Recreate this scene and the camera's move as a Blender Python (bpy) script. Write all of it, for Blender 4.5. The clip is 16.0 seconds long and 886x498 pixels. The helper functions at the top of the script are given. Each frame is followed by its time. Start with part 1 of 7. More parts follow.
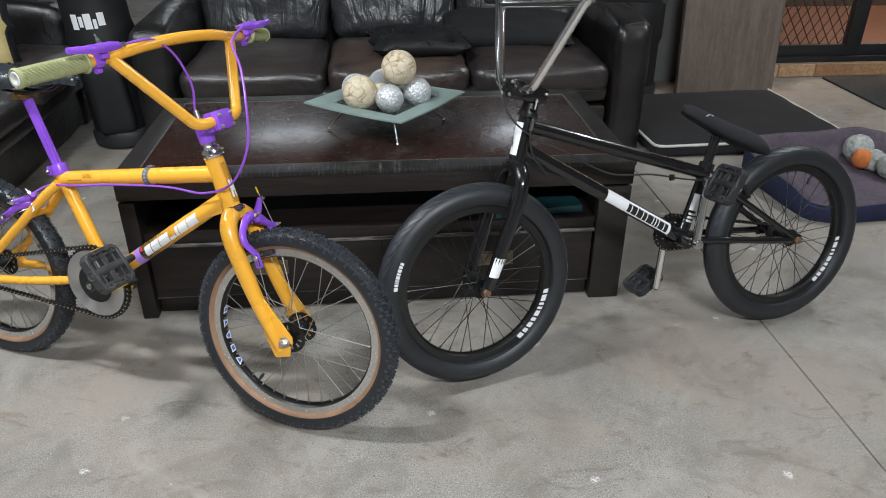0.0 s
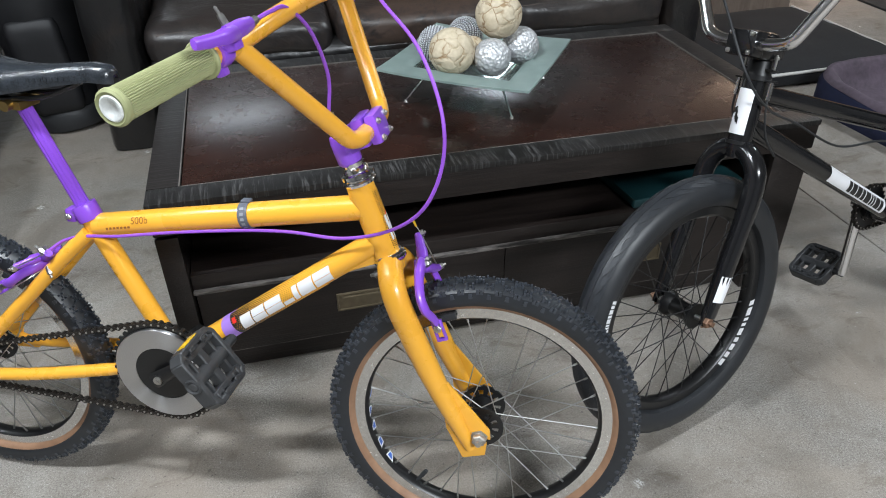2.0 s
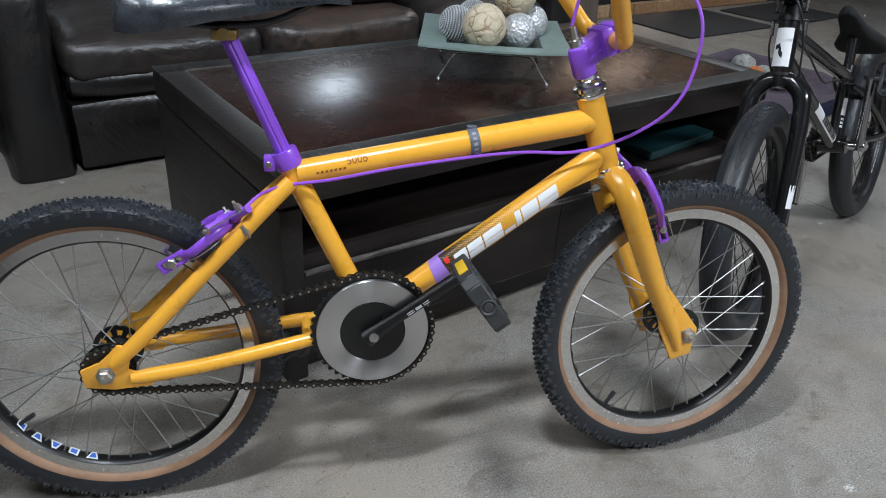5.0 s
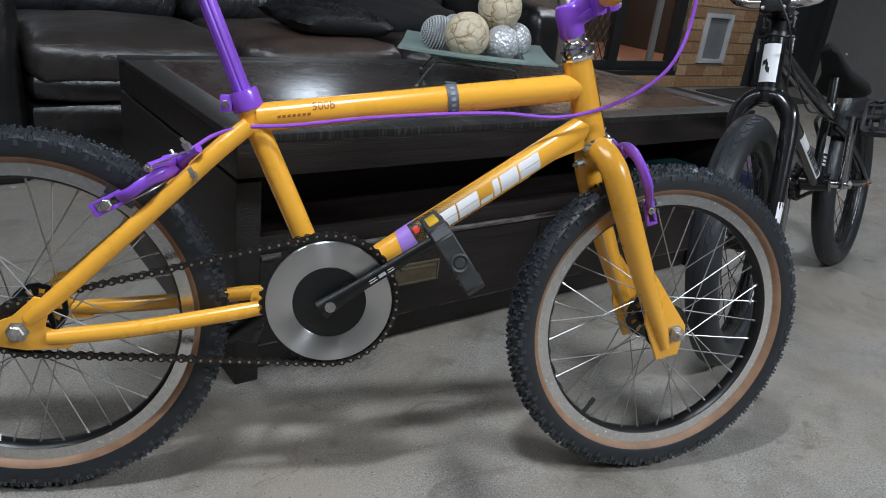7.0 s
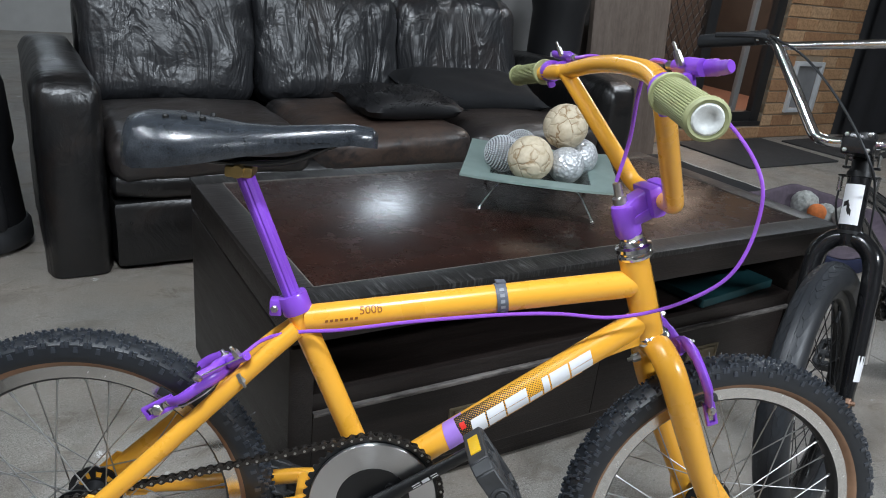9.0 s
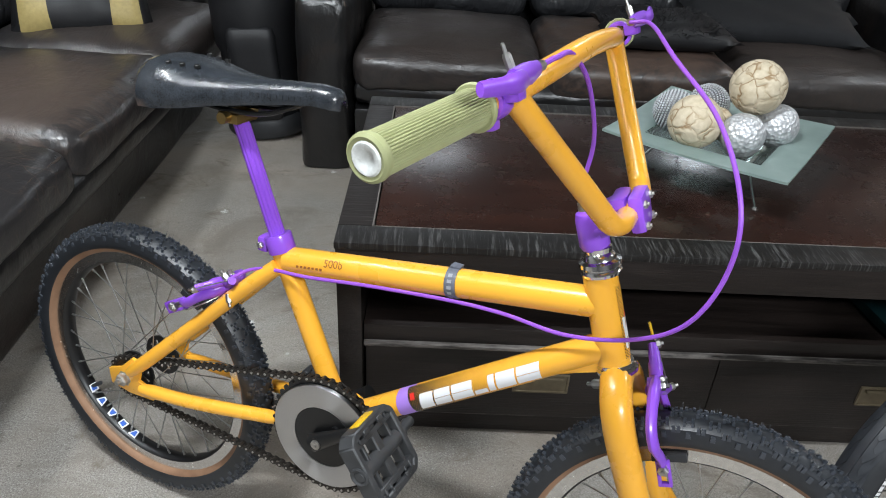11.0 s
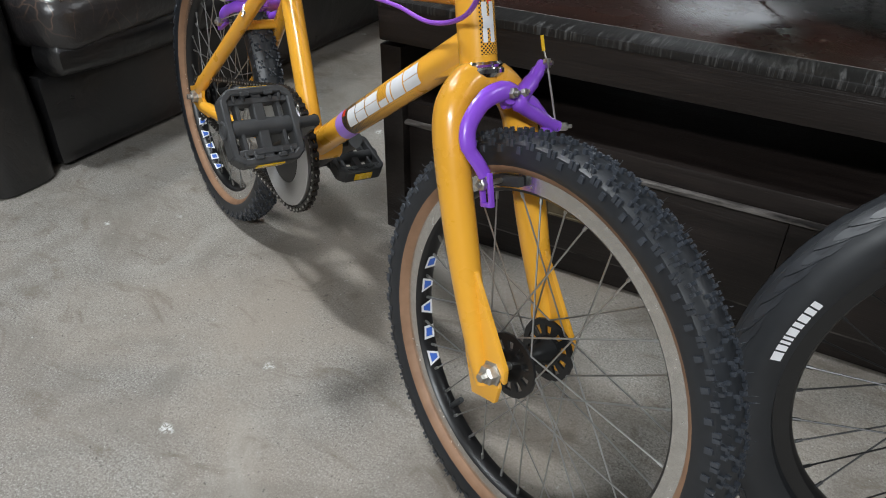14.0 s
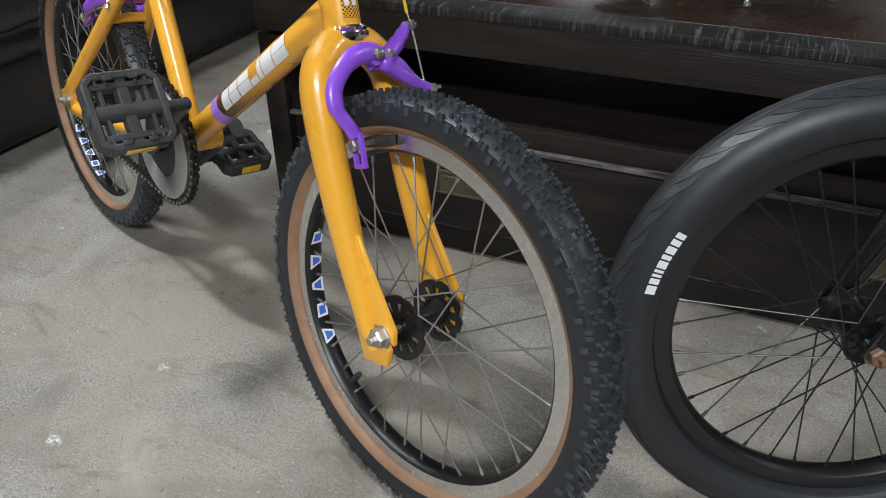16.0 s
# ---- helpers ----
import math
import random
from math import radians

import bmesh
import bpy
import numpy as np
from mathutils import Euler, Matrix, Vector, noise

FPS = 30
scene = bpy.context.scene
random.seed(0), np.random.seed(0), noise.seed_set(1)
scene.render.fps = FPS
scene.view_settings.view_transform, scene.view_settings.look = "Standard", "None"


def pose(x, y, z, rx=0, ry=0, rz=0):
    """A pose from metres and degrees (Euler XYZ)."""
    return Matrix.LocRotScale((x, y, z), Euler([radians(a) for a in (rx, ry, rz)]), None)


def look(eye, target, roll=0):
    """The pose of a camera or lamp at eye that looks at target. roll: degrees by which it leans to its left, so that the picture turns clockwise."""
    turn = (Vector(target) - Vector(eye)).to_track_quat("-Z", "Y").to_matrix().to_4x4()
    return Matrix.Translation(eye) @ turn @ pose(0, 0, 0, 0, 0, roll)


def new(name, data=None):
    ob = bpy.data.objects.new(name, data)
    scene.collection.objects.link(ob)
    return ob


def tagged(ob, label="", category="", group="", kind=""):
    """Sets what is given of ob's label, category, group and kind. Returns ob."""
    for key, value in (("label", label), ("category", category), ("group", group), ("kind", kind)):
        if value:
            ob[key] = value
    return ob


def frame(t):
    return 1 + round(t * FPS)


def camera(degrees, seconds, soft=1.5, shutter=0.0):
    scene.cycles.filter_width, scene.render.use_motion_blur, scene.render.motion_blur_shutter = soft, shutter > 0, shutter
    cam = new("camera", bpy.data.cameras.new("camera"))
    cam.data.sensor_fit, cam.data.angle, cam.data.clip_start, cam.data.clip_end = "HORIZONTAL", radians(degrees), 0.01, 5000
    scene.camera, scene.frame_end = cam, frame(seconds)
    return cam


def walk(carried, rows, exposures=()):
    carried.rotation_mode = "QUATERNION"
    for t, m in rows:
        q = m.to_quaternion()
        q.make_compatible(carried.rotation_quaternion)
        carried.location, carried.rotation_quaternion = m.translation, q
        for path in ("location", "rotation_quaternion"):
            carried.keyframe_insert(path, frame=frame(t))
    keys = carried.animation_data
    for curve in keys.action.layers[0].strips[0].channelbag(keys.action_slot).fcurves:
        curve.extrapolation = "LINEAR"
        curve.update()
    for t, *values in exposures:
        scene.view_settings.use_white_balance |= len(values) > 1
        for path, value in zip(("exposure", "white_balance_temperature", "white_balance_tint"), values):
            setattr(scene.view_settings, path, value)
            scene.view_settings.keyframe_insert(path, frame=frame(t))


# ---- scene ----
cam = camera(62.7, 16.0, soft=1.0)
PATH = [
    (0, (-0.144, 0.127, 1.242), (0.019, 1.872, 0.278), 0.2),
    (0.5, (-0.252, 0.256, 1.242), (-0.038, 1.966, 0.226), -0.7),
    (1, (-0.305, 0.467, 1.219), (-0.076, 2.147, 0.158), -1.6),
    (1.5, (-0.392, 0.595, 1.192), (-0.095, 2.237, 0.089), -1.1),
    (2, (-0.619, 0.755, 1.157), (-0.212, 2.352, 0.024), -0.4),
    (2.5, (-0.773, 0.862, 1.189), (-0.267, 2.414, 0.033), 0.1),
    (3, (-0.928, 0.969, 1.132), (-0.305, 2.492, -0.004), 0.0),
    (3.5, (-1.071, 1.012, 1.111), (-0.291, 2.5, 0.027), 0.6),
    (4, (-1.264, 1.026, 1.075), (-0.319, 2.447, 0.033), 1.7),
    (4.5, (-1.314, 0.936, 1.016), (-0.278, 2.343, 0.044), 3.0),
    (4.7, (-1.324, 0.937, 0.997), (-0.28, 2.33, 0.013), 3.4),
    (6.8, (-1.297, 0.933, 0.755), (-0.148, 2.389, 0.007), 6.6),
    (7, (-1.294, 0.939, 0.765), (-0.136, 2.385, 0.01), 7.1),
    (7.5, (-1.288, 0.969, 0.769), (-0.115, 2.42, 0.049), 7.5),
    (8, (-1.272, 1.001, 0.815), (-0.127, 2.479, 0.105), 7.5),
    (8.5, (-1.273, 1.029, 0.888), (-0.187, 2.546, 0.166), 7.3),
    (8.7, (-1.261, 1.027, 0.934), (-0.203, 2.565, 0.217), 6.7),
    (10.8, (-0.766, 0.995, 1.106), (-0.637, 2.709, 0.083), 3.3),
    (11, (-0.708, 0.962, 1.103), (-0.672, 2.666, 0.057), 3.1),
    (11.5, (-0.602, 0.953, 1.08), (-0.846, 2.647, 0.046), 2.9),
    (12, (-0.497, 0.992, 1.115), (-1.014, 2.623, 0.079), 1.9),
    (12.5, (-0.357, 1.016, 1.068), (-1.082, 2.542, -0.003), 0.5),
    (13, (-0.275, 1.047, 0.933), (-1.142, 2.465, -0.179), -1.3),
    (13.5, (-0.232, 1.022, 0.867), (-1.084, 2.446, -0.249), -0.1),
    (14, (-0.14, 0.977, 0.812), (-0.961, 2.405, -0.322), 0.4),
    (14.5, (-0.072, 0.936, 0.731), (-0.848, 2.364, -0.434), 0.7),
    (15, (-0.067, 0.933, 0.703), (-0.815, 2.37, -0.47), 0.3),
    (15.5, (-0.071, 0.943, 0.716), (-0.807, 2.402, -0.436), -0.1),
    (16, (-0.09, 0.968, 0.768), (-0.721, 2.511, -0.337), -0.0),
]
EXPOSURES = [(0, 0.38, 6350, 10), (1, 0.35, 6300, 10), (2.5, 0.44, 6220, 10), (3.5, 0.22, 6150, 10), (4.5, 0.08, 6050, 10), (7, -0.02, 6030, 10), (8, 0.07, 6020, 10), (8.5, 0.17, 6030, 10), (11, 0.44, 6350, 10), (11.5, 0.31, 6350, 10), (12.5, 0.09, 6350, 10), (13.5, 0, 6450, 10), (14.5, 0.22, 6400, 10), (16, 0.21, 6400, 10)]
walk(cam, [(t, look(eye, target, roll)) for t, eye, target, roll in PATH], EXPOSURES)
# ceiling lights: x, y, watts, turn, size, colour
DAY = (0.925, 0.975, 1.0)
# the third is an added fill that brightens the right side
LAMPS = ((-1.32, 1.45, 42, 0, (0.35, 0.1), DAY), (-2.3, 2.3, 20, 90, (1.2, 0.16), DAY), (2.6, 2.9, 33, 90, (1.2, 0.16), DAY), (0.6, -0.9, 130, 0, (1.2, 0.3), DAY), (-1.35, 7.6, 13, 90, (1.3, 1.0), (0.86, 0.94, 1.0)), (2.0, 7.8, 26, 64, (2.3, 0.6), (0.86, 0.94, 1.0)), (4.35, 4.85, 110, 0, (0.4, 0.4), (1.0, 0.74, 0.56)))
# ---------------------------------------------------------------- light
world = bpy.data.worlds.new("world")
scene.world = world
world.use_nodes = True
world.node_tree.nodes["Background"].inputs[0].default_value = (0.55, 0.62, 0.75, 1)
world.node_tree.nodes["Background"].inputs[1].default_value = 0.05


# ---------------------------------------------------------------- helpers
def thing(name, label, category, m=None, group="", kind=""):
    ob = new(name)
    ob.empty_display_size = 0.05
    ob.matrix_basis = m if m is not None else Matrix.Identity(4)
    return tagged(ob, label, category, group, kind)


def mesh_of(name, bm, mat, smooth=True, angle=38):
    me = bpy.data.meshes.new(name)
    bmesh.ops.recalc_face_normals(bm, faces=bm.faces)
    bm.to_mesh(me)
    bm.free()
    for m in (mat if isinstance(mat, (list, tuple)) else [mat]):
        me.materials.append(m)
    if smooth:
        me.shade_smooth()
        me.set_sharp_from_angle(angle=radians(angle))
    return me


def part(name, bm, mat, parent=None, label="", smooth=True, angle=38):
    """One bmesh as one mesh object under a thing or a part."""
    ob = new(name, mesh_of(name, bm, mat, smooth, angle) if not isinstance(bm, bpy.types.Mesh) else bm)
    if parent is not None:
        ob.parent = parent
    if label:
        ob["label"] = label
    return ob


def B():
    return bmesh.new()


def V(*a):
    return Vector(a)


def frames_along(pts, closed=False):
    """Parallel-transported frames along a polyline."""
    n = len(pts)
    tang = []
    for i in range(n):
        a = pts[(i - 1) % n] if closed or i > 0 else pts[i]
        b = pts[(i + 1) % n] if closed or i < n - 1 else pts[i]
        tang.append((b - a).normalized())
    up = Vector((0, 0, 1)) if abs(tang[0].z) < 0.9 else Vector((1, 0, 0))
    side = tang[0].cross(up).normalized()
    out = []
    for t in tang:
        side = (side - t * side.dot(t)).normalized()
        out.append((t, side, t.cross(side)))
    return out


def tube(bm, pts, r, n=12, caps=True, closed=False, flat=None):
    """A round tube through points; r one radius or one a point; flat: (a, b) squash of the two sides."""
    pts = [Vector(p) for p in pts]
    rs = r if isinstance(r, (list, tuple)) else [r] * len(pts)
    rings = []
    for p, rad, (t, s, u) in zip(pts, rs, frames_along(pts, closed)):
        a, b = flat if flat else (1, 1)
        rings.append([bm.verts.new(p + s * (math.cos(k * math.tau / n) * rad * a) + u * (math.sin(k * math.tau / n) * rad * b)) for k in range(n)])
    m = len(rings)
    for i in range(m if closed else m - 1):
        q, w = rings[i], rings[(i + 1) % m]
        for k in range(n):
            bm.faces.new((q[k], q[(k + 1) % n], w[(k + 1) % n], w[k]))
    if caps and not closed:
        bm.faces.new(rings[0][::-1])
        bm.faces.new(rings[-1])
    return bm


def curve_pts(ctrl, k=8, closed=False):
    """Catmull-Rom points through the controls."""
    c = [Vector(p) for p in ctrl]
    n = len(c)
    out = []
    for i in range(n if closed else n - 1):
        p0 = c[(i - 1) % n] if closed or i > 0 else c[i] * 2 - c[i + 1]
        p1, p2 = c[i], c[(i + 1) % n]
        p3 = c[(i + 2) % n] if closed or i + 2 < n else p2 * 2 - p1
        for j in range(k):
            t = j / k
            out.append(0.5 * (2 * p1 + (p2 - p0) * t + (2 * p0 - 5 * p1 + 4 * p2 - p3) * t * t + (3 * p1 - p0 - 3 * p2 + p3) * t ** 3))
    if not closed:
        out.append(c[-1])
    return out


def bend_pts(ctrl, rad=0.03, k=5):
    """Straight runs with rounded corners."""
    c = [Vector(p) for p in ctrl]
    out = [c[0]]
    for a, b, d in zip(c, c[1:], c[2:]):
        ra = min(rad, (a - b).length * 0.45, (d - b).length * 0.45)
        p, q = b + (a - b).normalized() * ra, b + (d - b).normalized() * ra
        for j in range(k + 1):
            t = j / k
            out.append((1 - t) ** 2 * p + 2 * t * (1 - t) * b + t * t * q)
    return out + [c[-1]]


def box(bm, c, s, bev=0.0, m=None, seg=2):
    """A box at centre c of size s, with bevelled edges, in the pose m."""
    mm = (m if m is not None else Matrix.Identity(4)) @ Matrix.Translation(c) @ Matrix.Diagonal((*s, 1))
    g = bmesh.ops.create_cube(bm, size=1, matrix=mm)
    if bev > 0:
        es = list({e for v in g["verts"] for e in v.link_edges})
        bmesh.ops.bevel(bm, geom=es, offset=bev, segments=seg, profile=0.6, affect="EDGES")
    return bm


def lathe(bm, prof, n=24, m=None, close=False):
    """A profile of (radius, height) turned round the local z axis, in the pose m."""
    m = m if m is not None else Matrix.Identity(4)
    rings = []
    for r, h in prof:
        if r < 1e-6:
            rings.append([bm.verts.new(m @ Vector((0, 0, h)))])
        else:
            rings.append([bm.verts.new(m @ Vector((r * math.cos(k * math.tau / n), r * math.sin(k * math.tau / n), h))) for k in range(n)])
    pairs = list(zip(rings, rings[1:])) + ([(rings[-1], rings[0])] if close else [])
    for a, b in pairs:
        for k in range(n):
            f = []
            for v in ((a[k % len(a)], a[(k + 1) % len(a)], b[(k + 1) % len(b)], b[k % len(b)])):
                if v not in f:
                    f.append(v)
            if len(f) > 2:
                bm.faces.new(f)
    return bm


def axis_pose(p, d):
    """A pose at p whose z axis points along d."""
    return Matrix.Translation(p) @ Vector(d).to_track_quat("Z", "Y").to_matrix().to_4x4()


def rod(bm, a, b, r, n=12, r2=None):
    a, b = Vector(a), Vector(b)
    return tube(bm, [a, b], [r, r2 if r2 is not None else r], n)


def bolt(bm, p, d, r=0.006, h=0.006, n=6):
    return lathe(bm, [(0, 0), (r, 0), (r, h * 0.8), (r * 0.8, h), (r * 0.45, h), (r * 0.45, h * 1.5), (0, h * 1.6)], n, axis_pose(p, d))


def prism(bm, poly, a, b, m=None, bev=0.0):
    """A flat outline of (x, z) drawn out from y = a to y = b."""
    m = m if m is not None else Matrix.Identity(4)
    lo = [bm.verts.new(m @ Vector((x, a, z))) for x, z in poly]
    hi = [bm.verts.new(m @ Vector((x, b, z))) for x, z in poly]
    fs = [bm.faces.new(lo), bm.faces.new(hi[::-1])]
    for i in range(len(poly)):
        j = (i + 1) % len(poly)
        fs.append(bm.faces.new((lo[i], hi[i], hi[j], lo[j])))
    if bev > 0:
        bmesh.ops.bevel(bm, geom=list({e for f in fs for e in f.edges}), offset=bev, segments=2, profile=0.6, affect="EDGES")
    return bm


def puff(bm, c, s, r=0.06, crown=0.03, rough=0.006, seed=0, cuts=11, m=None):
    """A padded block: rounded edges, crowned top, uneven skin."""
    m = m if m is not None else Matrix.Identity(4)
    bmesh.ops.create_cube(bm, size=2)
    bmesh.ops.subdivide_edges(bm, edges=list(bm.edges), cuts=cuts, use_grid_fill=True)
    h = Vector(s) / 2
    off = Vector((seed * 3.7, seed * 1.3, seed * 2.1))
    for v in bm.verts:
        p = Vector(v.co)
        q = Vector((p.x * h.x, p.y * h.y, p.z * h.z))
        core = Vector([max(-(hh - r), min(hh - r, qq)) if hh > r else 0 for qq, hh in zip(q, h)])
        d = q - core
        if d.length > 1e-6:
            q = core + d.normalized() * min(r, d.length * 1.0)
        bulge = (1 - p.x ** 2) * (1 - p.y ** 2)
        q.z += crown * bulge * (1 if p.z > 0 else 0.15)
        q.y += crown * 0.5 * (1 - p.x ** 2) * (1 - p.z ** 2) * (1 if p.y > 0 else -1) * (abs(p.y) > 0.9)
        nv = noise.noise_vector(q * 7 + off) * rough + noise.noise_vector(q * 19 + off) * rough * 0.45
        v.co = m @ (Vector(c) + q + nv)
    return bm


# ---------------------------------------------------------------- materials
class Mat:
    """A small builder of node materials."""

    def __init__(self, name, color=(0.5, 0.5, 0.5), rough=0.5, metal=0.0, coat=0.0, spec=0.5):
        self.m = bpy.data.materials.new(name)
        self.m.use_nodes = True
        self.t = self.m.node_tree
        self.b = self.t.nodes["Principled BSDF"]
        self.b.inputs["Base Color"].default_value = (*color, 1)
        self.b.inputs["Roughness"].default_value = rough
        self.b.inputs["Metallic"].default_value = metal
        self.b.inputs["Coat Weight"].default_value = coat
        self.b.inputs["Coat Roughness"].default_value = 0.08
        self.b.inputs["Specular IOR Level"].default_value = spec

    def n(self, kind, **kw):
        node = self.t.nodes.new(kind)
        for k, v in kw.items():
            if k in node.inputs:
                node.inputs[k].default_value = v
        return node

    def link(self, a, b):
        self.t.links.new(a, b)

    def coord(self, which="Object"):
        return self.n("ShaderNodeTexCoord").outputs[which]

    def scaled(self, src, s):
        mp = self.n("ShaderNodeMapping")
        mp.inputs["Scale"].default_value = s if isinstance(s, tuple) else (s, s, s)
        self.link(src, mp.inputs["Vector"])
        return mp.outputs[0]

    def noise(self, src, scale, detail=4, rough=0.55, dist=0.0):
        nd = self.n("ShaderNodeTexNoise")
        nd.inputs["Scale"].default_value, nd.inputs["Detail"].default_value = scale, detail
        nd.inputs["Roughness"].default_value, nd.inputs["Distortion"].default_value = rough, dist
        self.link(src, nd.inputs["Vector"])
        return nd.outputs["Fac"]

    def ramp(self, fac, stops):
        r = self.n("ShaderNodeValToRGB")
        e = r.color_ramp.elements
        while len(e) < len(stops):
            e.new(0.5)
        for el, (p, c) in zip(e, stops):
            el.position = p
            el.color = (*c, 1) if isinstance(c, tuple) else (c, c, c, 1)
        self.link(fac, r.inputs[0])
        return r.outputs[0]

    def mix(self, fac, a, b):
        x = self.n("ShaderNodeMix", )
        x.data_type = "RGBA"
        for sock, val in ((x.inputs[0], fac), (x.inputs[6], a), (x.inputs[7], b)):
            if hasattr(val, "is_linked"):
                self.link(val, sock)
            else:
                sock.default_value = (*val, 1) if isinstance(val, tuple) else val
        return x.outputs[2]

    def math(self, op, a, b=0.0, c=0.0):
        x = self.n("ShaderNodeMath")
        x.operation = op
        for sock, val in zip(x.inputs, (a, b, c)):
            if hasattr(val, "is_linked"):
                self.link(val, sock)
            else:
                sock.default_value = val
        return x.outputs[0]

    def color(self, out):
        self.link(out, self.b.inputs["Base Color"])
        return self

    def rough(self, out):
        self.link(out, self.b.inputs["Roughness"])
        return self

    def bump(self, out, strength=0.3, dist=0.002):
        bp = self.n("ShaderNodeBump")
        bp.inputs["Strength"].default_value, bp.inputs["Distance"].default_value = strength, dist
        self.link(out, bp.inputs["Height"])
        prev = self.b.inputs["Normal"]
        if prev.is_linked:
            self.link(prev.links[0].from_socket, bp.inputs["Normal"])
        self.link(bp.outputs[0], prev)
        return self


def worn(name, color, rough, metal=0.0, coat=0.0, vary=0.12, scale=60, bump=0.05, spec=0.5, dist=0.001):
    """A plain surface with slight mottling of tone and gloss."""
    m = Mat(name, color, rough, metal, coat, spec)
    co = m.coord()
    f = m.noise(co, scale, 5)
    g = m.noise(co, scale * 0.13, 3)
    lo, hi = tuple(c * (1 - vary) for c in color), tuple(min(1, c * (1 + vary)) for c in color)
    mixed = m.math("MULTIPLY_ADD", f, 0.5, m.math("MULTIPLY", g, 0.5))
    m.color(m.ramp(mixed, [(0.3, lo), (0.7, hi)]))
    m.rough(m.math("MULTIPLY_ADD", f, 0.22 * rough + 0.05, rough * 0.85))
    if bump:
        m.bump(f, bump, dist)
    return m.m


YELLOW = worn("yellow_paint", (0.88, 0.425, 0.038), 0.27, coat=0.5, vary=0.05, scale=25, bump=0.02)
PURPLE = worn("purple_paint", (0.26, 0.080, 0.66), 0.3, coat=0.35, vary=0.06, scale=40, bump=0.03)
PURPLE_CABLE = worn("purple_cable", (0.29, 0.085, 0.60), 0.4, vary=0.06)
GRIP = worn("green_rubber", (0.335, 0.35, 0.175), 0.6, vary=0.1, scale=90, bump=0.08)
PLUG = worn("white_plug", (0.74, 0.76, 0.74), 0.25, coat=0.4, vary=0.25, scale=160, bump=0.25)
CHROME = worn("chrome", (0.78, 0.78, 0.79), 0.09, metal=1.0, vary=0.06, scale=120, bump=0.02)
STEEL = worn("zinc_steel", (0.5, 0.49, 0.47), 0.34, metal=1.0, vary=0.2, scale=150)
NUT = worn("dull_nut", (0.46, 0.44, 0.41), 0.36, metal=0.85, vary=0.35, scale=200)
RUSTY = worn("rusty_steel", (0.25, 0.15, 0.10), 0.55, metal=0.7, vary=0.35, scale=200)
SPOKE = worn("stainless_spoke", (0.44, 0.435, 0.425), 0.42, metal=1.0, vary=0.15)
BRASS = worn("dull_brass", (0.38, 0.27, 0.11), 0.42, metal=1.0, vary=0.2)
PULL = worn("dark_brass", (0.16, 0.13, 0.085), 0.42, metal=0.5, vary=0.3)
BLACK_GLOSS = worn("black_gloss_paint", (0.009, 0.009, 0.010), 0.16, coat=0.4, vary=0.2, bump=0.02)
BLACK_ALLOY = worn("black_anodised", (0.009, 0.009, 0.0095), 0.36, vary=0.2)
BLACK_PLASTIC = worn("black_plastic", (0.022, 0.023, 0.025), 0.5, vary=0.25, scale=110, bump=0.12)
PEDAL = worn("scuffed_plastic", (0.035, 0.036, 0.038), 0.55, vary=0.4, scale=70, bump=0.2)
SADDLE = worn("saddle_shell", (0.026, 0.030, 0.036), 0.2, coat=0.35, vary=0.6, scale=500, bump=0.32, dist=0.0010)
# one rubber in two tones: gap shade in the carcass, highlights in the knobs
CARCASS_SHADED = worn("tyre_carcass_rubber_shaded", (0.0140, 0.0160, 0.0196), 0.42, vary=0.35, scale=90, bump=0.12, spec=0.6)
KNOB_LIT = worn("tyre_knob_rubber_lit", (0.0350, 0.0400, 0.0495), 0.32, vary=0.35, scale=90, bump=0.15, spec=0.7)
# scale tread: same rubber as the slick tyre, its sheen painted in as paler colour
TREAD_SHEEN = worn("scale_tread_rubber_sheen", (0.0235, 0.0260, 0.0305), 0.44, vary=0.25, scale=60, bump=0.08)
RUBBER = worn("slick_rubber", (0.0165, 0.0180, 0.0208), 0.46, vary=0.22, scale=60, bump=0.08)
WHITE = worn("white_vinyl", (0.80, 0.80, 0.82), 0.4, vary=0.04)
PRINT = worn("brown_print", (0.30, 0.10, 0.02), 0.45, vary=0.1)
INK = worn("black_vinyl", (0.012, 0.012, 0.012), 0.4, vary=0.1)
RED = worn("red_vinyl", (0.7, 0.03, 0.02), 0.4, vary=0.05)
LILAC = worn("lilac_vinyl", (0.36, 0.20, 0.66), 0.42, vary=0.05)
BLUE = worn("blue_vinyl", (0.06, 0.16, 0.60), 0.4, vary=0.05)
REFLECTOR = worn("amber_reflector", (0.75, 0.46, 0.02), 0.25, coat=0.4, vary=0.05)
BAND = worn("grey_band", (0.12, 0.13, 0.16), 0.5, vary=0.3, scale=300)
STRAP_PRINT = worn("faded_print", (0.30, 0.31, 0.34), 0.5, vary=0.3, scale=300)
CHAIN = worn("oily_chain", (0.040, 0.035, 0.031), 0.30, metal=0.6, vary=0.35, scale=300)
SILVER_BEAD = worn("silver_bead", (0.80, 0.82, 0.85), 0.28, metal=0.45, vary=0.15, scale=330)
BEAD_CORE = worn("grey_core", (0.20, 0.205, 0.215), 0.6, vary=0.2)


def gum():
    m = Mat("gum_sidewall", (0.30, 0.15, 0.07), 0.6)
    co = m.coord()
    m.color(m.ramp(m.noise(co, 30, 5), [(0.3, (0.21, 0.115, 0.065)), (0.75, (0.32, 0.185, 0.11))]))
    m.bump(m.noise(co, 600, 2), 0.1, 0.0005)
    return m.m


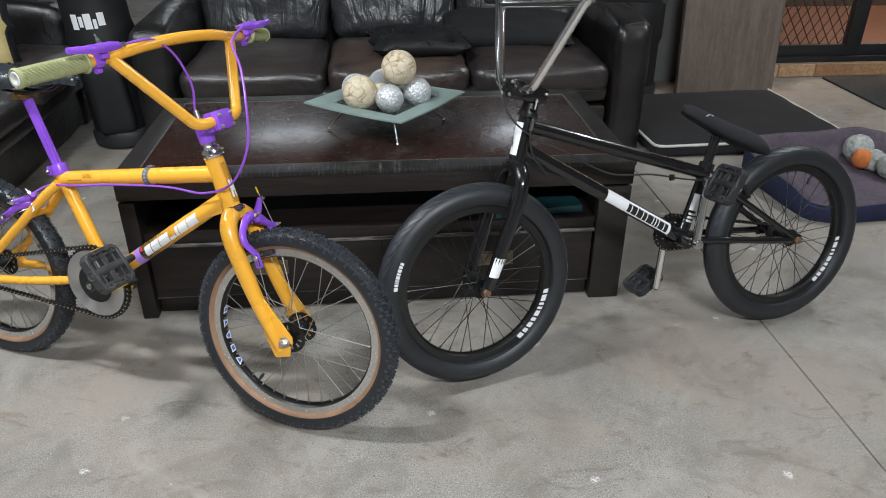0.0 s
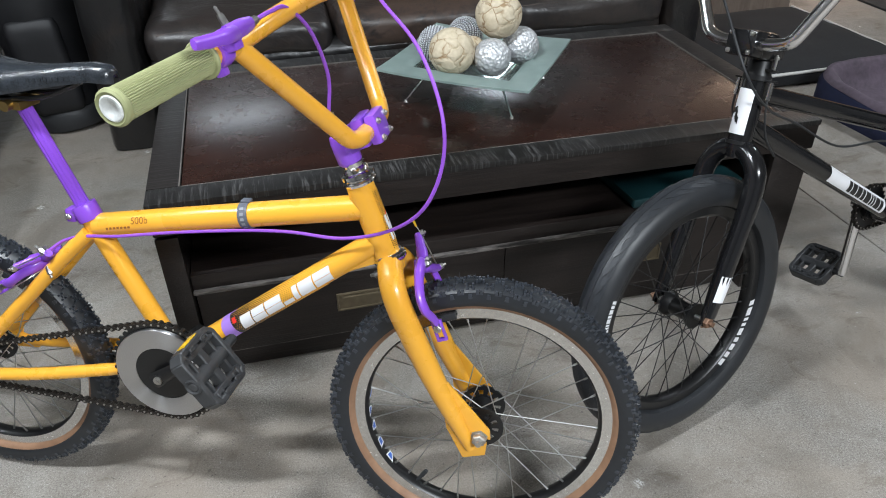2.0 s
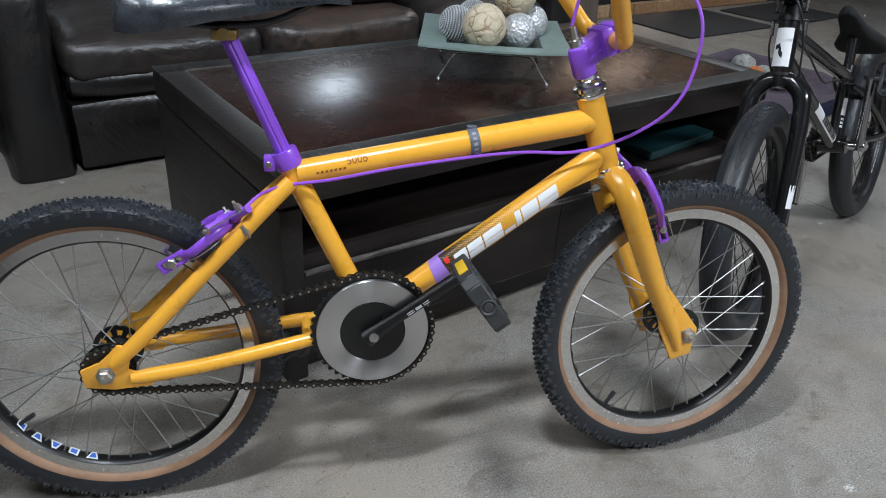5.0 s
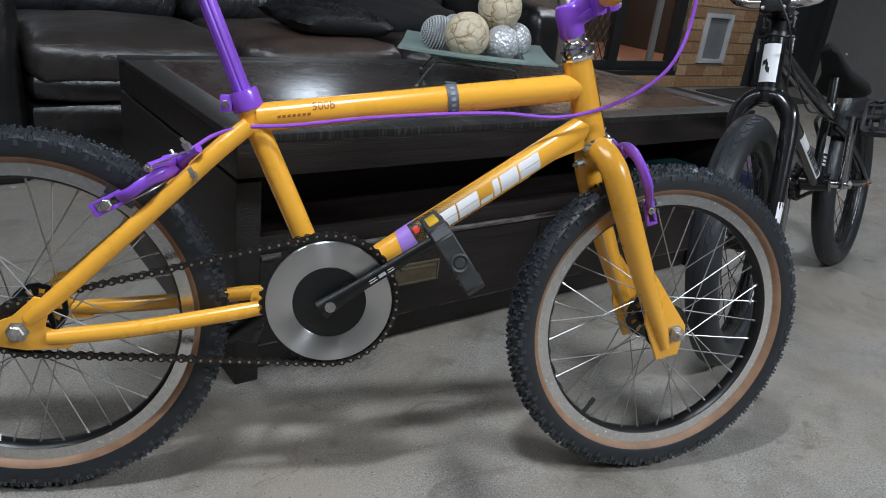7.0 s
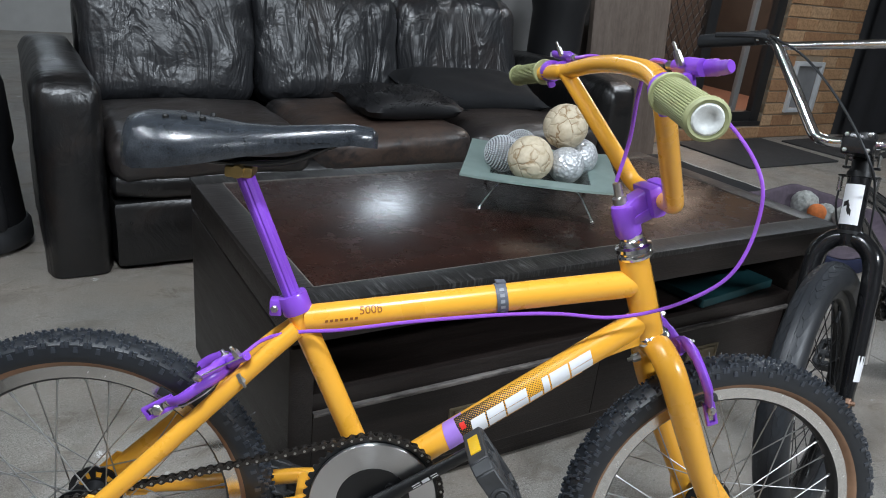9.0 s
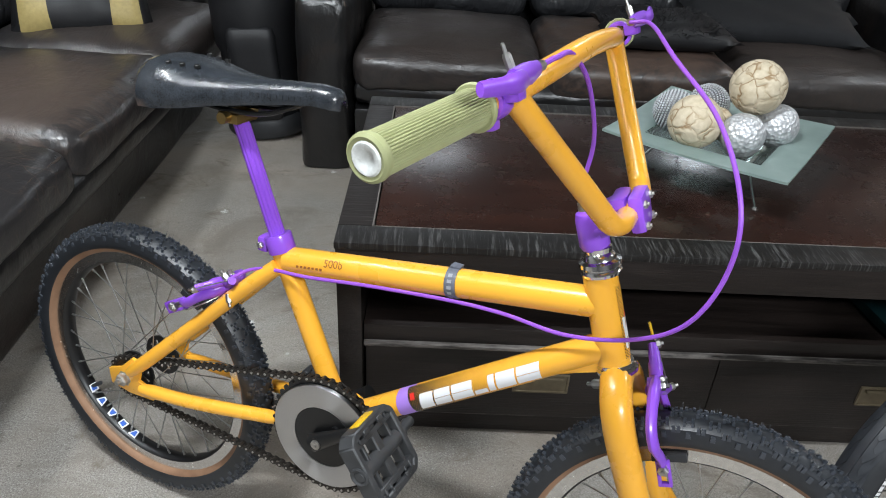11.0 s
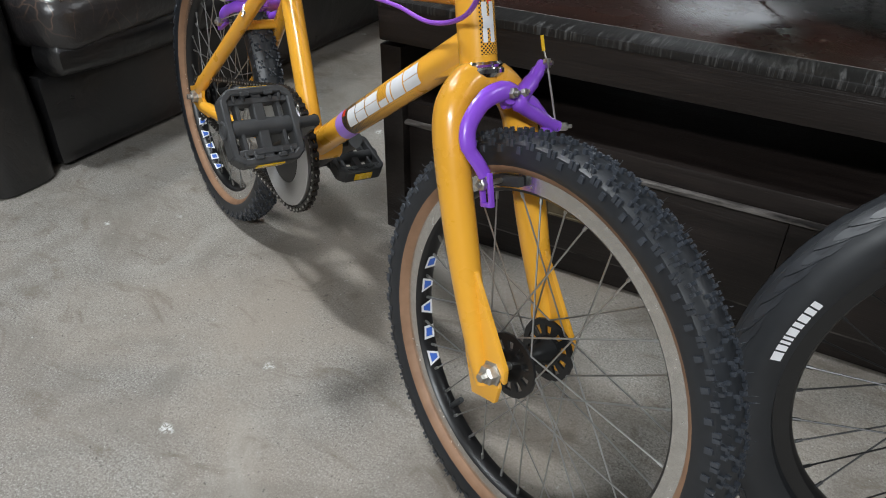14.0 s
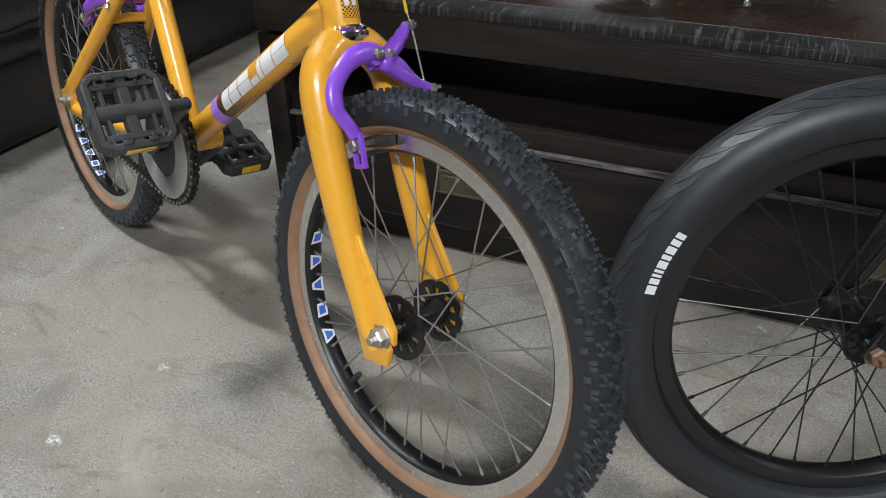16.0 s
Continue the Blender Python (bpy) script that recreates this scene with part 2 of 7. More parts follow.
def brushed():
    """Spun aluminium: fine rings round the local y axis, so the light draws out into rays."""
    m = Mat("spun_alloy", (0.62, 0.62, 0.63), 0.3, 1.0)
    m.b.inputs["Anisotropic"].default_value = 0.9
    m.b.inputs["Anisotropic Rotation"].default_value = 0.25
    tg = m.n("ShaderNodeTangent")
    tg.direction_type, tg.axis = "RADIAL", "Y"
    m.link(tg.outputs[0], m.b.inputs["Tangent"])
    co = m.coord()
    sep = m.n("ShaderNodeSeparateXYZ")
    m.link(co, sep.inputs[0])
    rad = m.math("SQRT", m.math("ADD", m.math("MULTIPLY", sep.outputs[0], sep.outputs[0]), m.math("MULTIPLY", sep.outputs[2], sep.outputs[2])))
    comb = m.n("ShaderNodeCombineXYZ")
    m.link(rad, comb.inputs[0])
    f = m.noise(comb.outputs[0], 2200, 2)
    m.color(m.ramp(f, [(0.35, (0.56, 0.56, 0.57)), (0.65, (0.68, 0.68, 0.69))]))
    m.rough(m.math("MULTIPLY_ADD", f, 0.12, 0.24))
    return m.m


def rim_alloy():
    m = Mat("rim_alloy", (0.55, 0.55, 0.53), 0.3, 1.0)
    co = m.coord()
    f = m.noise(co, 140, 4)
    m.color(m.ramp(f, [(0.3, (0.66, 0.655, 0.64)), (0.7, (0.82, 0.815, 0.80))]))
    m.rough(m.math("MULTIPLY_ADD", f, 0.18, 0.15))
    return m.m


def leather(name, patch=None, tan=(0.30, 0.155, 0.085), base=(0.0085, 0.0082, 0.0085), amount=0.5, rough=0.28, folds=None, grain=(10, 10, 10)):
    """Dark creased hide; patch: the centre and half-size (in the part's box) of a rubbed area."""
    m = Mat(name, base, rough, spec=0.75)
    co = m.coord()
    gen = m.coord("Generated")
    crease = m.noise(m.scaled(co, (6, 11, 7)), 1.0, 5, 0.55, 0.6)
    vor = m.n("ShaderNodeTexVoronoi")
    vor.feature = "DISTANCE_TO_EDGE"
    vor.inputs["Scale"].default_value = 34
    warp = m.n("ShaderNodeVectorMath")
    warp.operation = "ADD"
    nz = m.n("ShaderNodeTexNoise")
    nz.inputs["Scale"].default_value = 16
    m.link(co, nz.inputs["Vector"])
    m.link(m.scaled(nz.outputs["Color"], 0.05), warp.inputs[0])
    m.link(co, warp.inputs[1])
    m.link(warp.outputs[0], vor.inputs["Vector"])
    cracks = m.ramp(vor.outputs["Distance"], [(0.0, 0.0), (0.06, 1.0)])
    fine = m.noise(co, 260, 3)
    tone = m.noise(co, 3.3, 5, 0.6, 0.8)
    brown = tuple(0.88 * a + 0.12 * b for a, b in zip(base, tan))
    colr = m.mix(m.ramp(tone, [(0.5, 0.0), (0.8, 0.6)]), base, brown)
    if patch:
        (px, py, sx, sy) = patch
        sep = m.n("ShaderNodeSeparateXYZ")
        m.link(gen, sep.inputs[0])
        dx = m.math("DIVIDE", m.math("SUBTRACT", sep.outputs[0], px), sx)
        dy = m.math("DIVIDE", m.math("SUBTRACT", sep.outputs[1], py), sy)
        dist = m.math("ADD", m.math("MULTIPLY", dx, dx), m.math("MULTIPLY", dy, dy))
        streak = m.noise(m.scaled(co, grain), 1.0, 7, 0.72, 0.9)
        fibre = m.noise(m.scaled(co, tuple(g * 4 for g in grain)), 1.0, 4, 0.7, 0.5)
        rag = m.math("ADD", m.math("MULTIPLY", m.math("SUBTRACT", streak, 0.5), 1.5), m.math("MULTIPLY", m.math("SUBTRACT", fibre, 0.5), 1.1))
        val = m.math("ADD", m.math("MULTIPLY", dist, 0.5), rag)
        mask = m.ramp(val, [(0.22, 1.0), (0.66, 0.0)])
        mask = m.math("MULTIPLY", mask, amount)
        flesh = m.mix(m.noise(co, 70, 5), tuple(c * 0.7 for c in tan), tuple(min(1, c * 1.15) for c in tan))
        colr = m.mix(mask, colr, flesh)
        vein = m.n("ShaderNodeTexVoronoi")
        vein.feature = "DISTANCE_TO_EDGE"
        vein.inputs["Scale"].default_value = 1.0
        m.link(m.scaled(warp.outputs[0], (26, 9, 14)), vein.inputs["Vector"])
        line = m.math("MULTIPLY", m.ramp(vein.outputs["Distance"], [(0.0, 1.0), (0.035, 0.0)]), m.ramp(m.noise(co, 6, 4, 0.6, 0.5), [(0.46, 0.0), (0.62, 0.8)]))
        colr = m.mix(m.math("MULTIPLY", line, amount * 0.45), colr, tan)
        m.rough(m.math("MULTIPLY_ADD", mask, 0.35, m.math("MULTIPLY_ADD", crease, 0.25, rough - 0.08)))
    else:
        m.rough(m.math("MULTIPLY_ADD", crease, 0.3, rough - 0.1))
    m.color(colr)
    if folds:
        m.bump(m.noise(m.scaled(co, folds), 1.0, 3, 0.5, 1.3), 0.7, 0.035)
    m.bump(crease, 0.6, 0.016).bump(cracks, 0.12, 0.001).bump(fine, 0.08, 0.0004)
    return m.m


# same hide as the arms; seats and backs paler, sheen put into the colour
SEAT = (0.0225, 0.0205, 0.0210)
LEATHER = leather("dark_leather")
SEAM = worn("rubbed_seam", (0.060, 0.044, 0.035), 0.55, vary=0.6, scale=25, bump=0.3)
LEATHER_SOFT = leather("dark_leather_worn_edges", (0.5, 0.4, 0.55, 0.55), (0.11, 0.074, 0.054), amount=0.20, base=SEAT)
# bluish sheen of the back cushions painted into their base
LEATHER_BACK_SHEEN = leather("wrinkled_dark_leather_sheen", base=(0.028, 0.0290, 0.0320), rough=0.27, folds=(9, 9, 2.4))
LEATHER_BROWN = leather("brown_rubbed_leather", (0.5, 0.40, 0.55, 0.5), (0.135, 0.080, 0.054), amount=0.50, base=SEAT)
LEATHER_TAN = leather("tan_rubbed_leather", (0.46, 0.45, 0.42, 0.24), (0.30, 0.180, 0.118), amount=0.95, base=SEAT, grain=(24, 8, 14))
LEATHER_STREAK = leather("streaked_leather", (0.35, 0.45, 0.5, 0.4), (0.17, 0.112, 0.082), amount=0.34, base=SEAT, grain=(60, 10, 14))


def concrete():
    m = Mat("concrete", (0.3, 0.29, 0.27), 0.72)
    co = m.coord()
    big = m.noise(co, 1.1, 5, 0.6, 0.6)
    mid = m.noise(co, 7, 6, 0.65, 0.4)
    grain = m.noise(co, 175, 5, 0.8)
    speck = m.noise(co, 330, 3, 0.7)
    blot = m.noise(co, 38, 5, 0.7)
    v = m.math("MULTIPLY_ADD", mid, 0.45, m.math("MULTIPLY", big, 0.55))
    c = m.ramp(v, [(0.32, (0.196, 0.178, 0.156)), (0.5, (0.285, 0.265, 0.238)), (0.68, (0.358, 0.339, 0.308))])
    c = m.mix(m.ramp(grain, [(0.40, 0.75), (0.54, 0.0)]), c, (0.145, 0.133, 0.117))
    c = m.mix(m.ramp(speck, [(0.55, 0.0), (0.63, 0.55)]), c, (0.50, 0.48, 0.455))
    c = m.mix(m.ramp(speck, [(0.39, 0.75), (0.46, 0.0)]), c, (0.115, 0.102, 0.088))
    c = m.mix(m.ramp(blot, [(0.34, 0.45), (0.50, 0.0)]), c, (0.19, 0.176, 0.158))
    warm = m.noise(co, 1.9, 5, 0.62, 0.7)
    c = m.mix(m.ramp(warm, [(0.42, 0.0), (0.64, 0.62)]), c, (0.300, 0.252, 0.205))
    stain = m.noise(co, 4.6, 4, 0.6, 0.9)
    c = m.mix(m.ramp(stain, [(0.50, 0.0), (0.68, 0.62)]), c, (0.150, 0.131, 0.108))
    # brown drips and scuffs, a hand wide
    drip = m.noise(m.scaled(co, (1.0, 1.7, 1.0)), 6.5, 7, 0.7, 1.4)
    c = m.mix(m.ramp(drip, [(0.55, 0.0), (0.68, 0.68)]), c, (0.128, 0.102, 0.076))
    dust = m.noise(co, 2.7, 6, 0.68, 1.0)
    c = m.mix(m.ramp(dust, [(0.54, 0.0), (0.72, 0.4)]), c, (0.43, 0.405, 0.365))
    # pale paint flecks and dark grit
    vo = m.n("ShaderNodeTexVoronoi")
    vo.inputs["Scale"].default_value = 9
    vo.inputs["Randomness"].default_value = 1
    wob = m.n("ShaderNodeVectorMath")
    wob.operation = "ADD"
    nz = m.n("ShaderNodeTexNoise")
    nz.inputs["Scale"].default_value = 55
    m.link(co, nz.inputs["Vector"])
    m.link(m.scaled(nz.outputs["Color"], 0.02), wob.inputs[0])
    m.link(co, wob.inputs[1])
    m.link(wob.outputs[0], vo.inputs["Vector"])
    sep = m.n("ShaderNodeSeparateColor")
    m.link(vo.outputs["Color"], sep.inputs[0])
    keep = m.ramp(sep.outputs[0], [(0.48, 0.0), (0.50, 1.0)])
    fleck = m.math("MULTIPLY", m.math("MULTIPLY", m.ramp(vo.outputs["Distance"], [(0.06, 1.0), (0.12, 0.0)]), keep), m.ramp(m.noise(co, 210, 3, 0.7), [(0.46, 0.0), (0.52, 1.0)]))
    c = m.mix(m.math("MULTIPLY", fleck, 0.9), c, (0.66, 0.655, 0.645))
    vo2 = m.n("ShaderNodeTexVoronoi")
    vo2.inputs["Scale"].default_value = 14
    m.link(wob.outputs[0], vo2.inputs["Vector"])
    sep2 = m.n("ShaderNodeSeparateColor")
    m.link(vo2.outputs["Color"], sep2.inputs[0])
    grit = m.math("MULTIPLY", m.ramp(vo2.outputs["Distance"], [(0.04, 1.0), (0.07, 0.0)]), m.ramp(sep2.outputs[1], [(0.8, 0.0), (0.82, 1.0)]))
    c = m.mix(m.math("MULTIPLY", grit, 0.6), c, (0.09, 0.08, 0.07))
    # fine pale and dark specks
    for scale, lo, hi, tone, share in ((23, 0.05, 0.11, (0.56, 0.55, 0.53), 0.86), (70, 0.05, 0.15, (0.085, 0.075, 0.066), 0.58), (15, 0.03, 0.055, (0.05, 0.043, 0.037), 0.84), (130, 0.06, 0.22, (0.12, 0.108, 0.094), 0.55), (85, 0.05, 0.15, (0.46, 0.44, 0.415), 0.80)):
        sv = m.n("ShaderNodeTexVoronoi")
        sv.inputs["Scale"].default_value = scale
        m.link(wob.outputs[0], sv.inputs["Vector"])
        ss = m.n("ShaderNodeSeparateColor")
        m.link(sv.outputs["Color"], ss.inputs[0])
        dot = m.math("MULTIPLY", m.ramp(sv.outputs["Distance"], [(lo, 1.0), (hi, 0.0)]), m.ramp(ss.outputs[2], [(share, 0.0), (share + 0.1, 1.0)]))
        c = m.mix(m.math("MULTIPLY", dot, 0.85), c, tone)
    m.color(c)
    m.rough(m.math("MULTIPLY_ADD", mid, 0.3, 0.42))
    m.bump(grain, 0.45, 0.0016).bump(speck, 0.3, 0.0008).bump(mid, 0.12, 0.006)
    return m.m


CONCRETE = concrete()


def wood(name, dark, light, scale=(1.2, 14, 14), rough=0.4, bump=0.3, fine=1.0, coat=0.0, spec=0.5):
    """Grain along the local x axis."""
    m = Mat(name, dark, rough, 0, coat, spec)
    co = m.coord()
    g = m.noise(m.scaled(co, scale), 3.0, 8, 0.62, 0.9)
    s = m.noise(m.scaled(co, tuple(a * b for a, b in zip(scale, (1.5, 7, 7)))), 4.0, 3, 0.6)
    v = m.math("MULTIPLY_ADD", g, 0.65, m.math("MULTIPLY", s, 0.35 * fine))
    m.color(m.ramp(v, [(0.3, dark), (0.68, light)]))
    m.rough(m.math("MULTIPLY_ADD", g, 0.3, rough - 0.12))
    m.bump(s, bump, 0.0015).bump(g, bump * 0.5, 0.003)
    return m.m


TABLE_BLACK = wood("black_stained_wood", (0.0060, 0.0045, 0.0041), (0.021, 0.0148, 0.0126), rough=0.38, bump=0.5, spec=0.45)
TABLE_BLACK_Y = wood("black_stained_wood_across", (0.0060, 0.0048, 0.0044), (0.021, 0.0155, 0.0132), scale=(14, 1.2, 14), rough=0.42, bump=0.7, spec=0.45)


def table_field():
    """Polished brown-red field of the table top, with pale scratches."""
    m = Mat("table_field", (0.03, 0.012, 0.008), 0.3, coat=0.5)
    m.b.inputs["Coat Roughness"].default_value = 0.22
    co = m.coord()
    g = m.noise(m.scaled(co, (2.2, 9, 9)), 2.0, 6, 0.6, 0.6)
    big = m.noise(co, 2.3, 5, 0.6, 0.5)
    v = m.math("MULTIPLY_ADD", g, 0.5, m.math("MULTIPLY", big, 0.5))
    c = m.ramp(v, [(0.28, (0.009, 0.0050, 0.0042)), (0.52, (0.023, 0.0094, 0.0068)), (0.75, (0.043, 0.0165, 0.0110))])
    vo = m.n("ShaderNodeTexVoronoi")
    vo.inputs["Scale"].default_value = 11
    m.link(co, vo.inputs["Vector"])
    sep = m.n("ShaderNodeSeparateColor")
    m.link(vo.outputs["Color"], sep.inputs[0])
    nick = m.math("MULTIPLY", m.ramp(vo.outputs["Distance"], [(0.03, 1.0), (0.06, 0.0)]), m.ramp(sep.outputs[0], [(0.86, 0.0), (0.88, 1.0)]))
    c = m.mix(m.math("MULTIPLY", nick, 0.5), c, (0.20, 0.14, 0.11))
    m.color(c)
    m.rough(m.math("MULTIPLY_ADD", m.noise(co, 18, 6, 0.7), 0.28, 0.12))
    m.bump(m.noise(m.scaled(co, (4, 60, 60)), 2.0, 3), 0.12, 0.0008)
    return m.m


TABLE_FIELD = table_field()


def saw_border():
    """Rough border boards: short pale saw marks across the board."""
    m = Mat("saw_marked_border", (0.02, 0.017, 0.016), 0.42)
    co = m.coord()
    g = m.noise(m.scaled(co, (170, 14, 9)), 1.0, 3, 0.7, 0.3)
    big = m.noise(co, 8, 4)
    mask = m.math("MULTIPLY", m.ramp(g, [(0.52, 0.0), (0.64, 1.0)]), m.ramp(big, [(0.32, 0.2), (0.62, 1.0)]))
    m.color(m.mix(m.math("MULTIPLY", mask, 0.60), (0.010, 0.009, 0.0085), (0.125, 0.122, 0.120)))
    m.bump(g, 0.5, 0.002)
    return m.m


def saw_border_y():
    m = Mat("saw_marked_border_across", (0.02, 0.017, 0.016), 0.42)
    co = m.coord()
    g = m.noise(m.scaled(co, (6, 90, 6)), 1.0, 3, 0.7, 0.3)
    big = m.noise(co, 8, 4)
    mask = m.math("MULTIPLY", m.ramp(g, [(0.55, 0.0), (0.7, 1.0)]), m.ramp(big, [(0.35, 0.1), (0.7, 1.0)]))
    m.color(m.mix(m.math("MULTIPLY", mask, 0.55), (0.016, 0.013, 0.012), (0.11, 0.10, 0.095)))
    m.bump(g, 0.5, 0.002)
    return m.m


BORDER, BORDER_Y = saw_border(), saw_border_y()
INLAY = worn("pale_inlay", (0.12, 0.108, 0.098), 0.5, vary=0.4, scale=60)


def rubbed():
    """Black edge rubbed pale in uneven lengths."""
    m = Mat("rubbed_wood_edge", (0.03, 0.026, 0.024), 0.5)
    co = m.coord()
    f = m.noise(m.scaled(co, (7, 40, 40)), 1.0, 6, 0.7)
    m.color(m.ramp(f, [(0.42, (0.012, 0.010, 0.009)), (0.62, (0.19, 0.172, 0.160))]))
    m.bump(f, 0.3, 0.001)
    return m.m


PALE_EDGE = rubbed()
PANEL = wood("grey_brown_board", (0.105, 0.078, 0.062), (0.20, 0.158, 0.130), scale=(11, 11, 0.9), rough=0.55, bump=0.25)


def frosted():
    m = Mat("frosted_glass", (0.60, 0.76, 0.72), 0.42)
    m.b.inputs["Transmission Weight"].default_value = 0.5
    m.b.inputs["IOR"].default_value = 1.45
    co = m.coord()
    m.color(m.ramp(m.noise(co, 25, 4), [(0.3, (0.33, 0.44, 0.41)), (0.7, (0.42, 0.53, 0.50))]))
    m.bump(m.noise(co, 400, 2), 0.1, 0.0005)
    return m.m


FROSTED = frosted()
GLASS = Mat("clear_glass", (0.72, 0.85, 0.80), 0.03)
GLASS.b.inputs["Transmission Weight"].default_value = 0.95
GLASS = GLASS.m


def crackle():
    """Cream ball with brown veins."""
    m = Mat("crackled_cream", (0.62, 0.53, 0.38), 0.6)
    co = m.coord()
    nz = m.n("ShaderNodeTexNoise")
    nz.inputs["Scale"].default_value = 30
    m.link(co, nz.inputs["Vector"])
    wob = m.n("ShaderNodeVectorMath")
    wob.operation = "ADD"
    m.link(m.scaled(nz.outputs["Color"], 0.035), wob.inputs[0])
    m.link(co, wob.inputs[1])
    vo = m.n("ShaderNodeTexVoronoi")
    vo.feature = "DISTANCE_TO_EDGE"
    vo.inputs["Scale"].default_value = 30
    m.link(wob.outputs[0], vo.inputs["Vector"])
    tone = m.ramp(m.noise(co, 60, 4), [(0.3, (0.52, 0.43, 0.29)), (0.7, (0.70, 0.61, 0.46))])
    vein = m.math("MULTIPLY", m.ramp(vo.outputs["Distance"], [(0.012, 1.0), (0.05, 0.0)]), m.ramp(m.noise(co, 22, 3), [(0.40, 0.12), (0.58, 0.95)]))
    m.color(m.mix(vein, tone, (0.30, 0.19, 0.09)))
    m.bump(m.ramp(vo.outputs["Distance"], [(0.0, 0.0), (0.12, 1.0)]), 0.5, 0.003)
    return m.m


CRACKLE = crackle()


def foil():
    m = Mat("silver_foil_glitter", (0.7, 0.71, 0.72), 0.45, 0.5)
    co = m.coord()
    vo = m.n("ShaderNodeTexVoronoi")
    vo.inputs["Scale"].default_value = 130
    m.link(co, vo.inputs["Vector"])
    m.color(m.ramp(vo.outputs["Distance"], [(0.1, (0.80, 0.81, 0.82)), (0.6, (0.56, 0.57, 0.59))]))
    m.bump(vo.outputs["Distance"], 0.9, 0.003).bump(m.noise(co, 45, 5), 0.5, 0.004)
    return m.m


FOIL = foil()


def brick_mat():
    m = Mat("cream_brick", (0.4, 0.25, 0.11), 0.85)
    co = m.coord()
    oi = m.n("ShaderNodeObjectInfo")
    tone = m.ramp(oi.outputs["Random"], [(0.0, (0.36, 0.190, 0.095)), (0.5, (0.48, 0.285, 0.145)), (1.0, (0.56, 0.37, 0.215))])
    f = m.noise(co, 45, 5, 0.65)
    m.color(m.mix(m.ramp(f, [(0.35, 0.5), (0.6, 0.0)]), tone, (0.17, 0.085, 0.04)))
    m.bump(f, 0.8, 0.006)
    return m.m


BRICK = brick_mat()
MORTAR = worn("mortar", (0.30, 0.23, 0.16), 0.9, vary=0.2, scale=90, bump=0.4)
PALE_WALL = worn("pale_painted_wall", (0.58, 0.57, 0.55), 0.75, vary=0.08, scale=12, bump=0.1)
WALL = worn("painted_wall", (0.20, 0.195, 0.19), 0.8, vary=0.12, scale=12, bump=0.1)
CHARCOAL = worn("charcoal_wall", (0.040, 0.040, 0.042), 0.7, vary=0.2, scale=12, bump=0.1)
CEILING = worn("ceiling_sheet", (0.37, 0.365, 0.355), 0.8, vary=0.08, scale=10)
ALU_BLACK = worn("black_powdercoat", (0.018, 0.018, 0.019), 0.4, vary=0.2)
WHITE_PLASTIC = worn("white_plastic", (0.58, 0.59, 0.60), 0.42, vary=0.06, scale=30)
FLAP = worn("smoky_flap", (0.22, 0.22, 0.225), 0.3, vary=0.15, scale=20)
TILE = worn("terracotta_floor", (0.085, 0.045, 0.032), 0.35, vary=0.25, scale=9)
DARK_CLOTH = worn("black_canvas", (0.0095, 0.0100, 0.0118), 0.9, vary=0.3, scale=320, bump=0.35)
PIPING = worn("white_piping", (0.55, 0.54, 0.52), 0.8, vary=0.12, scale=120)
BLUE_CLOTH = worn("navy_canvas", (0.010, 0.014, 0.045), 0.88, vary=0.3, scale=220, bump=0.3)
MAUVE_CLOTH = worn("mauve_fleece", (0.085, 0.065, 0.085), 0.95, vary=0.4, scale=60, bump=0.7)
FUR = worn("grey_plush", (0.33, 0.34, 0.32), 0.95, vary=0.5, scale=70, bump=0.9)
ORANGE = worn("orange_plush", (0.55, 0.16, 0.04), 0.9, vary=0.3, scale=70, bump=0.6)
MAT_CLOTH = worn("charcoal_carpet", (0.035, 0.034, 0.034), 0.95, vary=0.4, scale=260, bump=0.6)
GOLD_CLOTH = worn("gold_satin", (0.40, 0.31, 0.12), 0.45, vary=0.2, scale=90, bump=0.2)
CURTAIN = worn("grey_curtain", (0.02, 0.02, 0.023), 0.9, vary=0.3, scale=40, bump=0.3)
BAG = worn("black_nylon", (0.0095, 0.0095, 0.011), 0.55, vary=0.3, scale=140, bump=0.25)
# dark tone of the sheets that keep the lower hall dim
HALL_DIM = worn("hall_dim_dark", (0.022, 0.018, 0.016), 0.6, vary=0.3, scale=30)
TEAL = worn("teal_folder", (0.006, 0.035, 0.04), 0.5, vary=0.15)


def halftone(name, back, ink, pitch=0.0042, lo=0.62, hi=0.08):
    """Dots that shrink along the strip; the strip's own coordinates are in metres."""
    m = Mat(name, back, 0.35)
    uv = m.n("ShaderNodeUVMap")
    sep = m.n("ShaderNodeSeparateXYZ")
    m.link(uv.outputs[0], sep.inputs[0])
    a = m.math("DIVIDE", sep.outputs[0], pitch)
    b = m.math("DIVIDE", sep.outputs[1], pitch)
    fx = m.math("SUBTRACT", m.math("FRACT", m.math("ADD", a, b)), 0.5)
    fy = m.math("SUBTRACT", m.math("FRACT", m.math("SUBTRACT", a, b)), 0.5)
    d = m.math("SQRT", m.math("ADD", m.math("MULTIPLY", fx, fx), m.math("MULTIPLY", fy, fy)))
    size = m.math("MULTIPLY_ADD", m.math("DIVIDE", sep.outputs[0], 0.17), hi - lo, lo)
    m.color(m.mix(m.math("LESS_THAN", d, size), back, ink))
    return m.m


HALFTONE = halftone("halftone_dots", (0.88, 0.425, 0.038), (0.012, 0.012, 0.012), pitch=0.0044, lo=0.60, hi=0.14)
HALFTONE_EVEN = halftone("halftone_dots_even", (0.88, 0.425, 0.038), (0.012, 0.012, 0.012), lo=0.36, hi=0.36)


